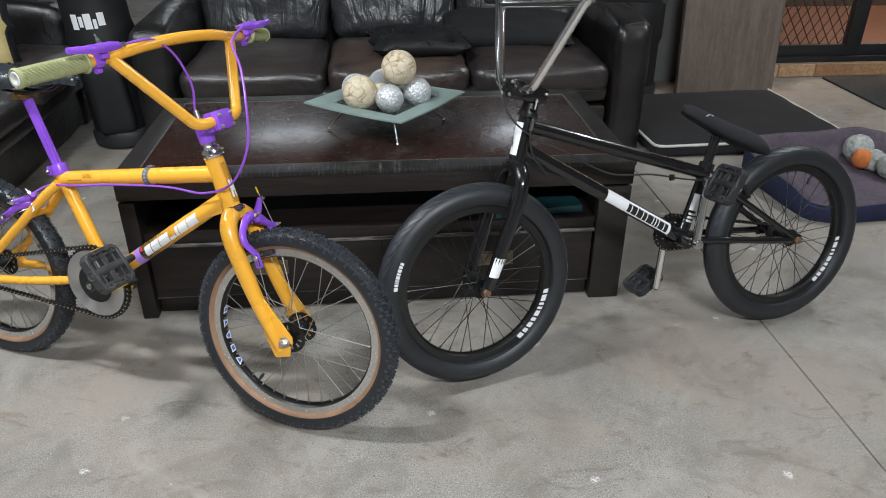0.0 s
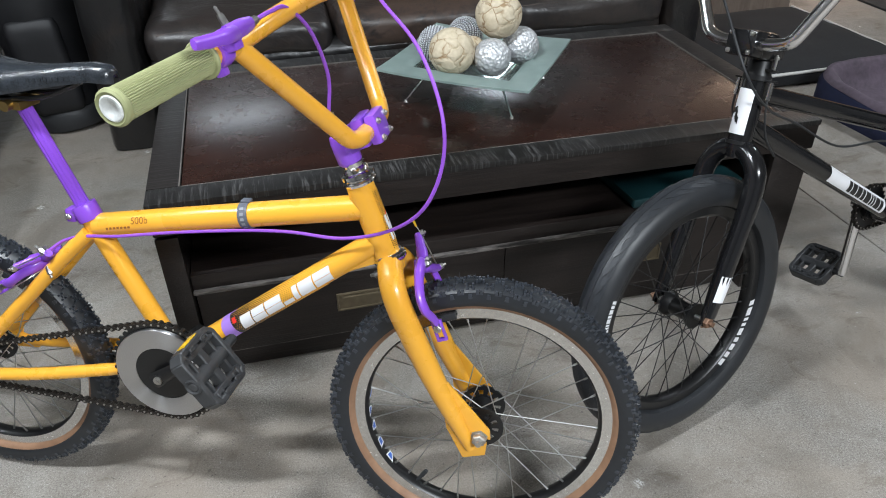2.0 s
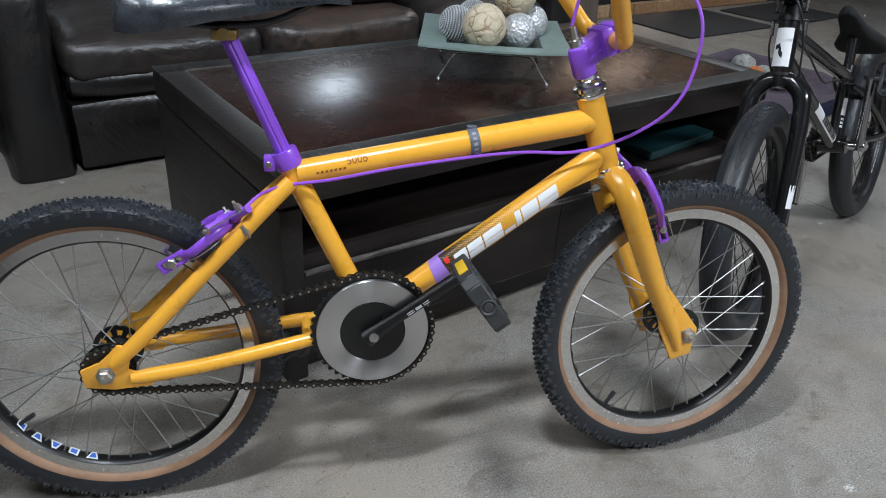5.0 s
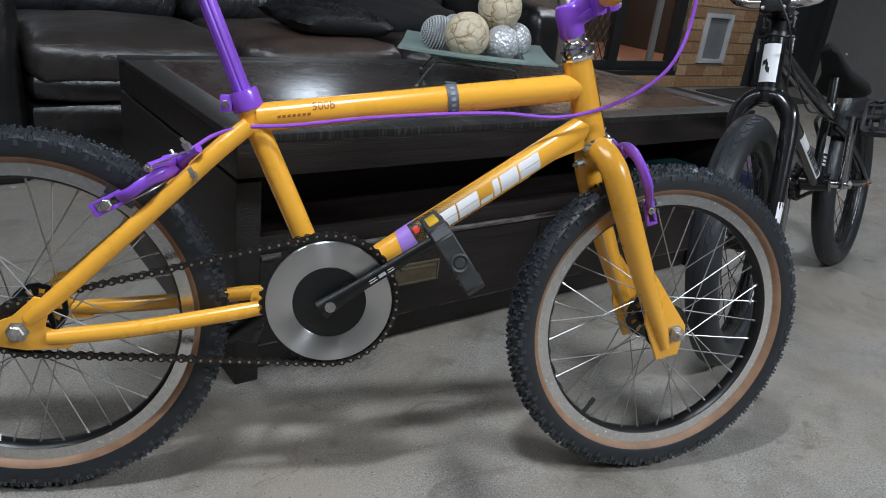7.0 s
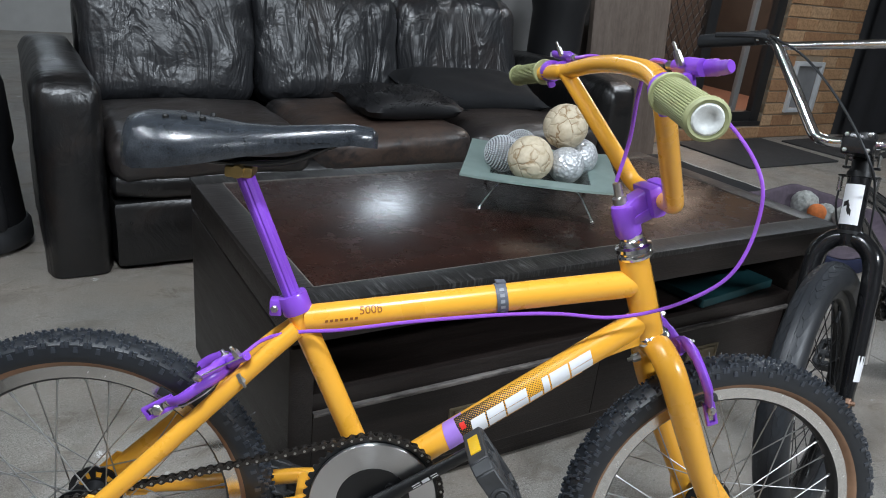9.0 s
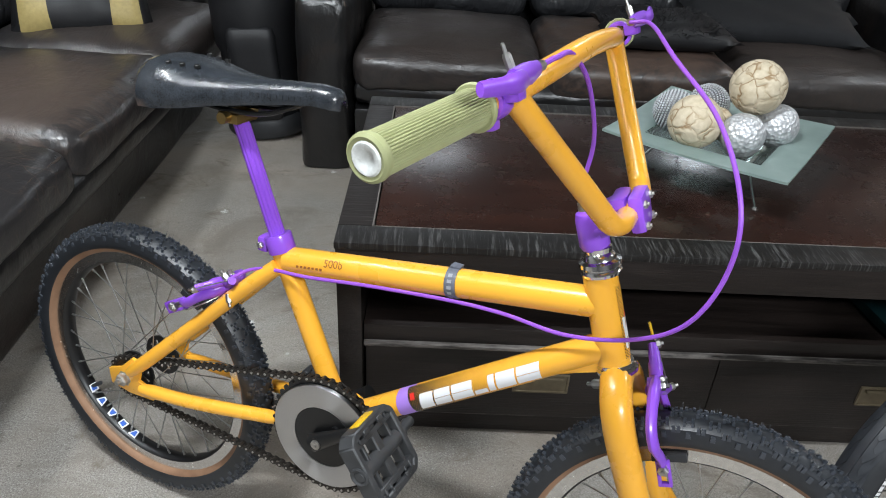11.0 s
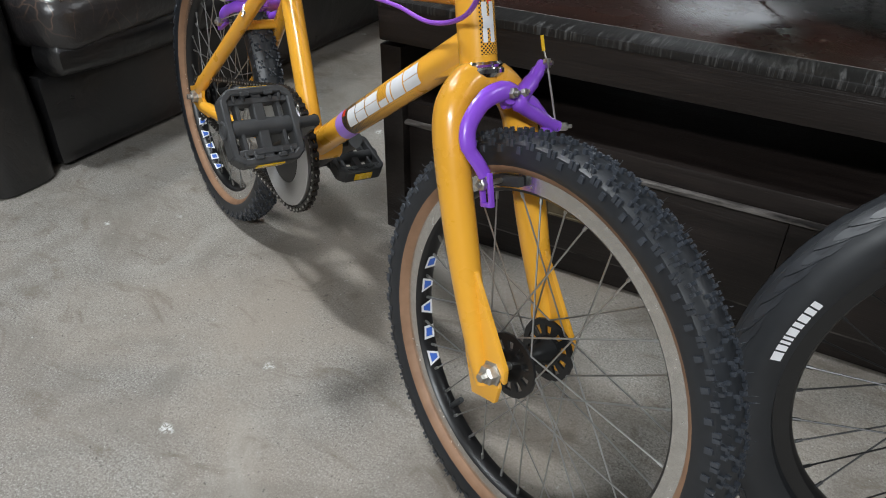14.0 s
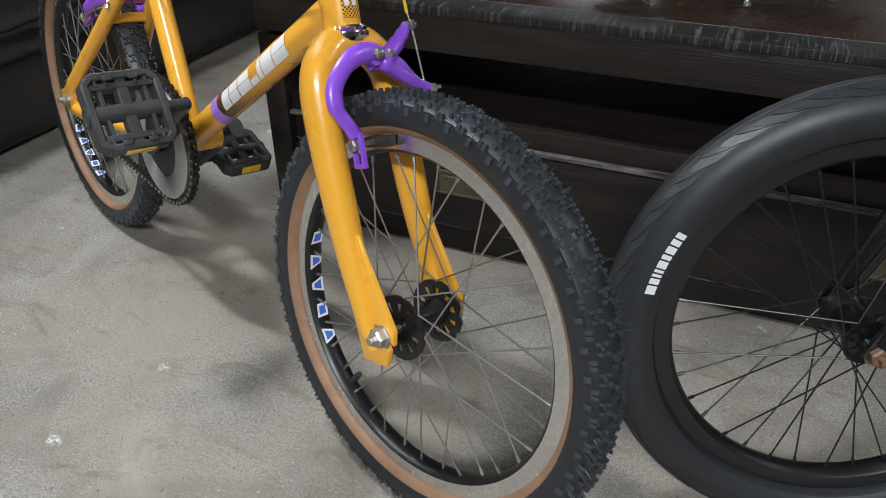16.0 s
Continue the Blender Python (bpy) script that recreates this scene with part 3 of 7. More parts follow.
# ---------------------------------------------------------------- the room
def slab(name, lo, hi, mat, label="", bev=0.0):
    """A piece of the setting between two corners."""
    lo, hi = Vector(lo), Vector(hi)
    ob = part(name, box(B(), (0, 0, 0), hi - lo, bev), mat)
    ob.location = (lo + hi) / 2
    return tagged(ob, label, "structure", "", "structure")


floor = slab("floor", (-4.2, -3.6, -0.16), (5.8, 9.2, -0.03), MORTAR, "poured grey concrete floor with a saw-cut joint")
for x0, x1 in ((-4.2, 0.9766), (0.9796, 5.8)):
    piece = part("slab", box(B(), ((x0 + x1) / 2, 2.8, -0.015), (x1 - x0, 12.8, 0.03), 0.002, seg=1), CONCRETE)
    piece.parent = floor
    piece.matrix_parent_inverse = Matrix.Translation(floor.location).inverted()
slab("wall_north", (0.95, 4.40, 0), (2.10, 4.52, 2.6), WALL, "plain dark painted wall behind the board")
# far, side and south walls and ceiling are unseen; tones set the bounce light
slab("wall_north_far", (-3.07, 9.0, 0), (3.6, 9.12, 2.6), PALE_WALL, "unseen wall far behind the sofa, pale for bounce light")
slab("wall_north_side", (1.6, 6.4, 0), (3.6, 6.5, 2.6), PALE_WALL, "unseen wall added to the far room, pale for bounce light")
slab("wall_north_end", (3.5, 6.5, 0), (3.6, 9.0, 2.6), PALE_WALL, "unseen wall added to the far room, pale for bounce light")
slab("wall_west", (-3.07, -3.6, 0), (-2.95, 9.0, 2.6), WALL, "plain dark painted side wall")
slab("wall_south", (-3.07, -3.72, 0), (5.75, -3.6, 2.6), WALL, "plain dark painted wall")
slab("wall_east", (5.63, -3.6, 0), (5.75, 6.6, 2.6), WALL, "plain dark painted side wall")
slab("ceiling", (-3.07, -3.72, 2.6), (5.75, 9.12, 2.7), CEILING, "unseen plain ceiling sheet, tone set for fill light")

# brick wall with a doorway and a pet door
BY = 4.393
DOOR0, DOOR1 = 2.10, 3.52
STILE = 2.805
PIER1 = 4.42
FLAP_X0, FLAP_X1, FLAP_Z0, FLAP_Z1 = 3.73, 4.065, 0.192, 0.562
wall_ob = thing("brick_wall", "cream and tan brick wall with raked mortar joints", "brick wall", pose(0, 0, 0), kind="structure")
bm = B()
box(bm, ((DOOR0 + DOOR1) / 2, BY + 0.07, 0.045), (DOOR1 - DOOR0, 0.12, 0.09))
box(bm, ((DOOR1 + FLAP_X0) / 2, BY + 0.07, 1.3), (FLAP_X0 - DOOR1, 0.12, 2.6))
box(bm, ((FLAP_X1 + PIER1) / 2, BY + 0.07, 1.3), (PIER1 - FLAP_X1, 0.12, 2.6))
box(bm, ((FLAP_X0 + FLAP_X1) / 2, BY + 0.07, FLAP_Z0 / 2), (FLAP_X1 - FLAP_X0, 0.12, FLAP_Z0))
box(bm, ((FLAP_X0 + FLAP_X1) / 2, BY + 0.07, (FLAP_Z1 + 2.6) / 2), (FLAP_X1 - FLAP_X0, 0.12, 2.6 - FLAP_Z1))
box(bm, ((DOOR0 + DOOR1) / 2, BY + 0.07, 2.4), (DOOR1 - DOOR0, 0.12, 0.4))
part("mortar", bm, MORTAR, wall_ob, smooth=False)
slab("wall_far_side", (PIER1, BY + 0.01, 0), (5.63, BY + 0.14, 2.6), CHARCOAL, "dark painted wall beside the brick pier")

# hall behind the doorway
slab("hall_floor", (1.6, BY + 0.13, 0.02), (4.9, 6.28, 0.075), TILE, "dark terracotta hall floor")
slab("hall_wall", (1.6, 6.28, 0), (4.9, 6.38, 2.6), PALE_WALL, "plain hall wall")
slab("hall_wall_west", (1.5, BY + 0.13, 0), (1.6, 6.4, 2.6), PALE_WALL, "plain hall side wall")
slab("hall_wall_east", (4.9, BY + 0.13, 0), (5.0, 6.4, 2.6), PALE_WALL, "plain hall side wall")
# added dark sheets: the low hall stays dim while the walls above glow
slab("hall_dado", (1.6, 6.25, 0.075), (4.87, 6.28, 1.15), HALL_DIM, "dark sheet added to dim the lower hall wall")
slab("hall_dado_side", (4.87, BY + 0.13, 0.075), (4.9, 6.25, 1.15), HALL_DIM, "dark sheet added to dim the lower hall wall")

door = thing("security_door", "black security door with a diamond wire screen, standing shut", "door", pose(0, 0, 0))
bm = B()
for x in (DOOR0 + 0.03, STILE, DOOR1 - 0.05):
    box(bm, (x, BY + 0.06, 1.15), (0.06 if x == DOOR0 + 0.03 else 0.095, 0.05, 2.1), 0.004)
box(bm, ((DOOR0 + DOOR1) / 2, BY + 0.06, 0.157), (DOOR1 - DOOR0 - 0.12, 0.046, 0.068), 0.004)
box(bm, ((DOOR0 + DOOR1) / 2, BY + 0.06, 2.165), (DOOR1 - DOOR0, 0.05, 0.07), 0.004)
part("door_frame", bm, ALU_BLACK, door)
bm = B()
step = 0.062
x0, x1, z0, z1 = DOOR0 + 0.06, STILE - 0.045, 0.19, 2.13
k = -40
while k < 60:
    for sgn in (1, -1):
        # a diagonal wire clipped to the opening
        xa = x0 + k * step
        pts = []
        for zz in (z0, z1):
            pts.append((xa + sgn * (zz - z0) * 0.62, zz))
        (ax, az), (bx, bz) = pts
        def clip(ax, az, bx, bz):
            out = []
            for (px, pz), (qx, qz) in (((ax, az), (bx, bz)), ((bx, bz), (ax, az))):
                if px < x0:
                    pz += (qz - pz) * (x0 - px) / (qx - px)
                    px = x0
                if px > x1:
                    pz += (qz - pz) * (px - x1) / (px - qx)
                    px = x1
                out.append((px, pz))
            return out
        if (ax < x0 and bx < x0) or (ax > x1 and bx > x1):
            continue
        (px, pz), (qx, qz) = clip(ax, az, bx, bz)
        rod(bm, (px, BY + 0.06 + 0.002 * sgn, pz), (qx, BY + 0.06 + 0.002 * sgn, qz), 0.0032, 5)
    k += 1
part("diamond_screen", bm, ALU_BLACK, door, "black diamond wire screen")
part("door_stop", box(B(), (3.28, BY + 0.1, 1.15), (0.05, 0.03, 2.0), 0.003), WALL, door, "pale upright trim strip")
part("threshold", box(B(), ((DOOR0 + DOOR1) / 2, BY + 0.062, 0.106), (DOOR1 - DOOR0, 0.10, 0.034), 0.002), ALU_BLACK, door)

pet = thing("pet_door", "white plastic pet door with a smoky flap in brick", "pet door", pose(0, 0, 0))
bm = B()
w = 0.032
box(bm, (FLAP_X0 + w / 2, BY - 0.006, (FLAP_Z0 + FLAP_Z1) / 2), (w, 0.03, FLAP_Z1 - FLAP_Z0), 0.004)
box(bm, (FLAP_X1 - w / 2, BY - 0.006, (FLAP_Z0 + FLAP_Z1) / 2), (w, 0.03, FLAP_Z1 - FLAP_Z0), 0.004)
box(bm, ((FLAP_X0 + FLAP_X1) / 2, BY - 0.006, FLAP_Z0 + w / 2), (FLAP_X1 - FLAP_X0 - 2 * w, 0.029, w), 0.004)
box(bm, ((FLAP_X0 + FLAP_X1) / 2, BY - 0.006, FLAP_Z1 - w / 2), (FLAP_X1 - FLAP_X0 - 2 * w, 0.029, w), 0.004)
part("frame", bm, WHITE_PLASTIC, pet)
part("flap", box(B(), ((FLAP_X0 + FLAP_X1) / 2, BY + 0.012, (FLAP_Z0 + FLAP_Z1) / 2), (FLAP_X1 - FLAP_X0 - 2 * w, 0.006, FLAP_Z1 - FLAP_Z0 - 2 * w), 0.002), FLAP, pet, "smoky grey flap")

curtain = thing("curtain", "dark grey curtain hanging in soft folds", "curtain", pose(4.93, BY - 0.06, 0))
bm = B()
cols = []
for i in range(60):
    x = -0.47 + i * 0.016
    yy = 0.010 * math.sin(i * 0.33) + 0.012 * math.sin(i * 0.13)
    cols.append([bm.verts.new((x, yy + d, z)) for d in (0.0, 0.008) for z in (0.02, 2.3)])
for a, b in zip(cols, cols[1:]):
    bm.faces.new((a[0], b[0], b[1], a[1]))
    bm.faces.new((a[2], a[3], b[3], b[2]))
    bm.faces.new((a[0], a[2], b[2], b[0]))
part("drape", bm, CURTAIN, curtain)

for nm, c, s, rz in (("door_mat", (3.06, 4.05, 0), (0.90, 0.62), 0), ("door_mat", (4.05, 4.02, 0), (0.80, 0.55), 3)):
    mt = thing(nm, "flat charcoal carpet mat on the concrete", "mat", pose(*c, 0, 0, rz), "mats by the door")
    part("carpet", box(B(), (0, 0, 0.006), (s[0], s[1], 0.012), 0.004), MAT_CLOTH, mt)

# ---------------------------------------------------------------- lamps of the room, all out of view, one added as fill
def tube_light(x, y, power, rz=0, size=(1.2, 0.16), col=DAY):
    ob = thing("ceiling_light", "unseen white batten ceiling light, switched on", "ceiling light", pose(x, y, 2.6, 0, 0, rz), "ceiling lights")
    part("housing", box(B(), (0, 0, -0.02), (size[0] + 0.04, size[1] + 0.02, 0.04), 0.006), WHITE_PLASTIC, ob)
    data = bpy.data.lights.new("batten", "AREA")
    data.shape, data.size, data.size_y, data.energy, data.color = "RECTANGLE", size[0], size[1], power, col
    lamp = new("batten", data)
    lamp.parent = ob
    lamp.matrix_basis = pose(0, 0, -0.045)
    return ob


for args in LAMPS:
    tube_light(*args)


# ---------------------------------------------------------------- coffee table
TX0, TX1, TY0, TY1, TH = -0.872, 0.590, 2.013, 2.733, 0.461
table = thing("coffee_table", "dark stained wooden coffee table with drawers and an open shelf", "coffee table", pose(0, 0, 0))
bw = 0.062
part("tabletop", box(B(), ((TX0 + TX1) / 2, (TY0 + TY1) / 2, TH - 0.0405), (TX1 - TX0 - 0.004, TY1 - TY0 - 0.004, 0.063), 0.004), TABLE_BLACK, table)
part("field", box(B(), ((TX0 + TX1) / 2, (TY0 + TY1) / 2, TH - 0.006), (TX1 - TX0 - 2 * bw - 0.008, TY1 - TY0 - 2 * bw - 0.008, 0.010), 0.0015), TABLE_FIELD, table, "polished red-brown top field")
for (x0, y0, x1, y1), mt in (((TX0, TY0, TX1, TY0 + bw), BORDER), ((TX0, TY1 - bw, TX1, TY1), BORDER), ((TX0, TY0 + bw + 0.001, TX0 + bw, TY1 - bw - 0.001), BORDER_Y), ((TX1 - bw, TY0 + bw + 0.001, TX1, TY1 - bw - 0.001), BORDER_Y)):
    part("border_board", box(B(), ((x0 + x1) / 2, (y0 + y1) / 2, TH - 0.006), (x1 - x0, y1 - y0, 0.014), 0.003), mt, table, "saw-marked border board")
bm = B()
for a, b in (((TX0 + bw, TY0 + bw), (TX1 - bw, TY0 + bw)), ((TX0 + bw, TY1 - bw), (TX1 - bw, TY1 - bw)), ((TX0 + bw, TY0 + bw), (TX0 + bw, TY1 - bw)), ((TX1 - bw, TY0 + bw), (TX1 - bw, TY1 - bw))):
    c = ((a[0] + b[0]) / 2, (a[1] + b[1]) / 2, TH - 0.0025)
    box(bm, c, (max(0.0026, b[0] - a[0]), max(0.0026, b[1] - a[1]), 0.0064))
part("inlay_line", bm, INLAY, table, "thin pale inlay line", smooth=False)
# carcass
for x, wd in ((TX0 + 0.024, 0.044), (TX1 - 0.05, 0.094)):
    part("side_panel", box(B(), (x, (TY0 + TY1) / 2, 0.191), (wd, TY1 - TY0 - 0.008, 0.382), 0.003), TABLE_BLACK_Y, table)
IX0, IX1 = TX0 + 0.048, TX1 - 0.099
part("shelf", box(B(), ((IX0 + IX1) / 2, (TY0 + TY1) / 2 + 0.002, 0.260), (IX1 - IX0, TY1 - TY0 - 0.03, 0.036), 0.003), TABLE_BLACK, table)
part("back_panel", box(B(), ((IX0 + IX1) / 2, TY1 - 0.03, 0.165), (IX1 - IX0 - 0.002, 0.02, 0.17), 0.002), TABLE_BLACK, table)
part("plinth", box(B(), ((IX0 + IX1) / 2, (TY0 + TY1) / 2 + 0.012, 0.030), (IX1 - IX0 - 0.002, TY1 - TY0 - 0.05, 0.056), 0.003), TABLE_BLACK, table)
part("divider", box(B(), ((IX0 + IX1) / 2, TY0 + 0.3, 0.161), (0.02, 0.5, 0.17), 0.002), TABLE_BLACK, table)
part("shelf_edge", box(B(), ((IX0 + IX1) / 2, TY0 + 0.011, 0.2405), (IX1 - IX0 - 0.001, 0.012, 0.0075), 0.002), PALE_EDGE, table, "rubbed pale shelf edge")
part("plinth_edge", box(B(), ((IX0 + IX1) / 2, TY0 + 0.029, 0.0600), (IX1 - IX0 - 0.001, 0.012, 0.005), 0.001), PALE_EDGE, table, "rubbed pale plinth edge")
for cx in (-0.482, 0.193):
    d0, d1 = (IX0 + 0.003, -0.1492) if cx < 0 else (-0.1486, IX1 - 0.003)
    dr = part("drawer", box(B(), ((d0 + d1) / 2, TY0 + 0.028, 0.150), (d1 - d0, 0.022, 0.172), 0.003), TABLE_BLACK, table)
    bm = B()
    for dz in (-0.021, 0.021):
        box(bm, (cx, TY0 + 0.0155, 0.153 + dz), (0.108, 0.006, 0.004), 0.001)
    for dx in (-0.052, 0.052):
        box(bm, (cx + dx, TY0 + 0.0155, 0.153), (0.004, 0.006, 0.038), 0.001)
    box(bm, (cx, TY0 + 0.0165, 0.153), (0.10, 0.002, 0.038))
    box(bm, (cx, TY0 + 0.0135, 0.166), (0.085, 0.008, 0.005), 0.002)
    hd = part("handle", bm, PULL, dr, "recessed dark brass pull")
folder = thing("plastic_folder", "flat teal folder lying on the table shelf", "folder", pose(0.30, 2.16, 0.279, 0, 0, 6))
part("cover", box(B(), (0, 0, 0.012), (0.30, 0.22, 0.022), 0.003), TEAL, folder)

# ---------------------------------------------------------------- glass dish and its balls
TRAY = pose(-0.116, 2.380, TH + 0.001, 0, 0, 53.3)
stand = thing("wire_stand", "chrome wire stand with four legs on the table", "stand", TRAY)
S = 0.182
bm = B()
Q = 0.085
top = 0.058
loop = [V(Q, Q, top), V(-Q, Q, top), V(-Q, -Q, top), V(Q, -Q, top)]
for a, b in zip(loop, loop[1:] + loop[:1]):
    rod(bm, a, b, 0.0028, 6)
part("ring", bm, CHROME, stand)
for sx, sy in ((1, 1), (-1, 1), (-1, -1), (1, -1)):
    leg = part("leg", tube(B(), bend_pts([V(sx * Q, sy * Q, top), V(sx * (Q + 0.012), sy * (Q + 0.012), top - 0.002), V(sx * 0.132, sy * 0.132, 0.006)], 0.006, 4), 0.0028, 8), CHROME, stand)
    part("foot", lathe(B(), [(0, 0), (0.005, 0.0005), (0.006, 0.004), (0.004, 0.008), (0, 0.0095)], 10, Matrix.Translation((sx * 0.132, sy * 0.132, 0))), CHROME, leg)
dish = thing("glass_dish", "square frosted green glass dish with a clear sunk middle", "dish", TRAY @ pose(0, 0, 0.061))


def dish_height(u, v):
    r = max(abs(u), abs(v))
    edge = 0.024 + 0.005 * (min(abs(u), abs(v)) / S) ** 2 * (r / S) ** 2
    t = min(1.0, max(0.0, (r - 0.085) / 0.045))
    return edge * (3 * t * t - 2 * t ** 3)


def dish_part(bm, inner, outer, n=28, thick=0.005):
    pts = [(-S + 2 * S * i / n) for i in range(n + 1)]
    grid = {}
    for i, u in enumerate(pts):
        for j, v in enumerate(pts):
            r = max(abs(u), abs(v))
            if inner - 1e-6 <= r <= outer + 1e-6:
                z = dish_height(u, v)
                grid[i, j] = (bm.verts.new((u, v, z)), bm.verts.new((u, v, z + thick)))
    cells = [(i, j) for i in range(n) for j in range(n) if all((i + a, j + b) in grid for a in (0, 1) for b in (0, 1)) and (max(abs((pts[i] + pts[i + 1]) / 2), abs((pts[j] + pts[j + 1]) / 2)) > inner)]
    cs = set(cells)
    for i, j in cells:
        q = [grid[i, j], grid[i + 1, j], grid[i + 1, j + 1], grid[i, j + 1]]
        bm.faces.new([a[1] for a in q])
        bm.faces.new([a[0] for a in q][::-1])
        for (di, dj), (k0, k1) in (((0, -1), (0, 1)), ((1, 0), (1, 2)), ((0, 1), (2, 3)), ((-1, 0), (3, 0))):
            if (i + di, j + dj) not in cs:
                bm.faces.new((q[k0][0], q[k1][0], q[k1][1], q[k0][1]))
    bmesh.ops.delete(bm, geom=[v for v in bm.verts if not v.link_faces], context="VERTS")
    return bm


part("rim", dish_part(B(), 0.117, S), FROSTED, dish, "frosted pale green rim")
part("well", dish_part(B(), -1, 0.117), GLASS, dish, "clear glass middle")


def ball(pos, r, mat, label, beads=False, bumpy=0.0, seed=0):
    pos = V(*pos) + V(0.010, 0.014, -0.002)
    ob = thing("decorative_ball", label, "ball", pose(*pos, 20 * seed, 35 * seed, 50 * seed), "balls in the dish")
    bm = B()
    if beads:
        # rows of small beads over a dark core
        bead = r * 0.052
        rings = 19
        for i in range(rings):
            a = -math.pi / 2 + math.pi * (i + 0.5) / rings
            count = max(3, round(math.tau * r * math.cos(a) / (bead * 2.35)))
            for k in range(count):
                b = (k + 0.5 * (i % 2)) * math.tau / count
                bmesh.ops.create_icosphere(bm, subdivisions=1, radius=bead, matrix=Matrix.Translation(V(math.cos(a) * math.cos(b), math.cos(a) * math.sin(b), math.sin(a)) * (r - bead)))
        core = B()
        bmesh.ops.create_icosphere(core, subdivisions=3, radius=r - bead * 1.1)
        part("core", core, BEAD_CORE, ob, "dark core between the beads")
    else:
        bmesh.ops.create_icosphere(bm, subdivisions=4, radius=r)
        for v in bm.verts:
            v.co *= 1 + bumpy * noise.noise(v.co * 60 + Vector((seed * 5, 0, 0)))
    part("bead_cover" if beads else "shell", bm, mat, ob)
    return ob


CREAM = "cream papier ball with brown crackle veins"
FOILB = "silver foil ball with a crinkled glittering skin"
RIBB = "silver ball covered in rows of small beads"
ball((-0.206, 2.306, 0.591), 0.053, CRACKLE, CREAM, bumpy=0.02, seed=1)
ball((-0.084, 2.344, 0.654), 0.054, CRACKLE, CREAM + ", on top of the others", bumpy=0.02, seed=2)
ball((-0.117, 2.282, 0.577), 0.043, FOIL, FOILB, bumpy=0.03, seed=3)
ball((-0.029, 2.338, 0.579), 0.044, FOIL, FOILB, bumpy=0.03, seed=4)
ball((-0.220, 2.398, 0.579), 0.045, SILVER_BEAD, RIBB, beads=True, seed=5)
ball((-0.135, 2.442, 0.581), 0.044, SILVER_BEAD, RIBB, beads=True, seed=6)
ball((-0.142, 2.360, 0.569), 0.034, CRACKLE, "small tan crackled ball between the others", bumpy=0.02, seed=7)


# ---------------------------------------------------------------- sofas
def sofa(m, width, seats, arm, depth, mats, backs, label, arm_h=0.585, seat_h=0.42, seat_front=0.02, arm_front=0.0):
    """A leather sofa along local x that faces -y; its outer front corner stands at the origin."""
    ob = thing("leather_sofa", label, "sofa", m, "sofas")
    inner = width - 2 * arm
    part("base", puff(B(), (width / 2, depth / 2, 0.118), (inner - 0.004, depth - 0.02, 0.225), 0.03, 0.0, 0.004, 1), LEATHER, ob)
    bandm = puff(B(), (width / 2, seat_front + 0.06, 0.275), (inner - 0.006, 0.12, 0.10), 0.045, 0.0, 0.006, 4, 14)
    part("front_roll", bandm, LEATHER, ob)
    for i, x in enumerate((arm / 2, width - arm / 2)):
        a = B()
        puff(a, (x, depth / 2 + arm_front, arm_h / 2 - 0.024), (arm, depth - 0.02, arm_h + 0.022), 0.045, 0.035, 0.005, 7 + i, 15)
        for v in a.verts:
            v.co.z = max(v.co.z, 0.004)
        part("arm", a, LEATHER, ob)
    sw = inner / seats
    for i in range(seats):
        x = arm + sw * (i + 0.5)
        part("seat_cushion", puff(B(), (x, seat_front + 0.30, seat_h - 0.07), (sw - 0.004, 0.62, 0.145), 0.058, 0.022, 0.008, 11 + i, 15), mats[i], ob, "rubbed seat cushion")
        # a rubbed seam along the front edge, over the same uneven skin
        half, off = V(sw / 2 - 0.002, 0.31, 0.0725), V((11 + i) * 3.7, (11 + i) * 1.3, (11 + i) * 2.1)
        pts = []
        for k in range(25):
            q = V(-half.x + 0.045 + (2 * half.x - 0.09) * k / 24, -half.y + 0.012, half.z - 0.026)
            pts.append(V(x, seat_front + 0.30, seat_h - 0.07) + q + noise.noise_vector(q * 7 + off) * 0.008 + noise.noise_vector(q * 19 + off) * 0.0036)
        part("seam", tube(B(), pts, 0.0042, 6), SEAM, ob, "rubbed brown seam")
        tilt = Matrix.Translation((x, seat_front + 0.60, seat_h - 0.02)) @ pose(0, 0, 0, -12)
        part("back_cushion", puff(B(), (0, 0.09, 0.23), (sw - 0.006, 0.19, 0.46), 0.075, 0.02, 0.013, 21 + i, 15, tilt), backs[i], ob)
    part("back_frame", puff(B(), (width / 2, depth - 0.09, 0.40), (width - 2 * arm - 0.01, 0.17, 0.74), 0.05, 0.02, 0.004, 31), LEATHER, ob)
    for x in (arm + 0.08, width - arm - 0.08):
        for y in (0.09, depth - 0.1):
            part("foot", box(B(), (x, y, 0.009), (0.09, 0.09, 0.018), 0.004), BLACK_PLASTIC, ob)
    return ob


sofa(pose(-1.170, 3.250, 0), 2.25, 3, 0.182, 0.98, (LEATHER_SOFT, LEATHER_BROWN, LEATHER_SOFT), (LEATHER_BACK_SHEEN,) * 3, "dark worn leather three-seat sofa behind the coffee table", arm_h=0.60, seat_front=0.0)
sofa(pose(-1.618, 1.660, 0, 0, 0, 90), 2.32, 3, 0.160, 0.95, (LEATHER_TAN, LEATHER_STREAK, LEATHER_SOFT), (LEATHER_BACK_SHEEN,) * 3, "dark leather sofa with a tan rubbed seat", arm_h=0.60, seat_h=0.42, seat_front=-0.085)


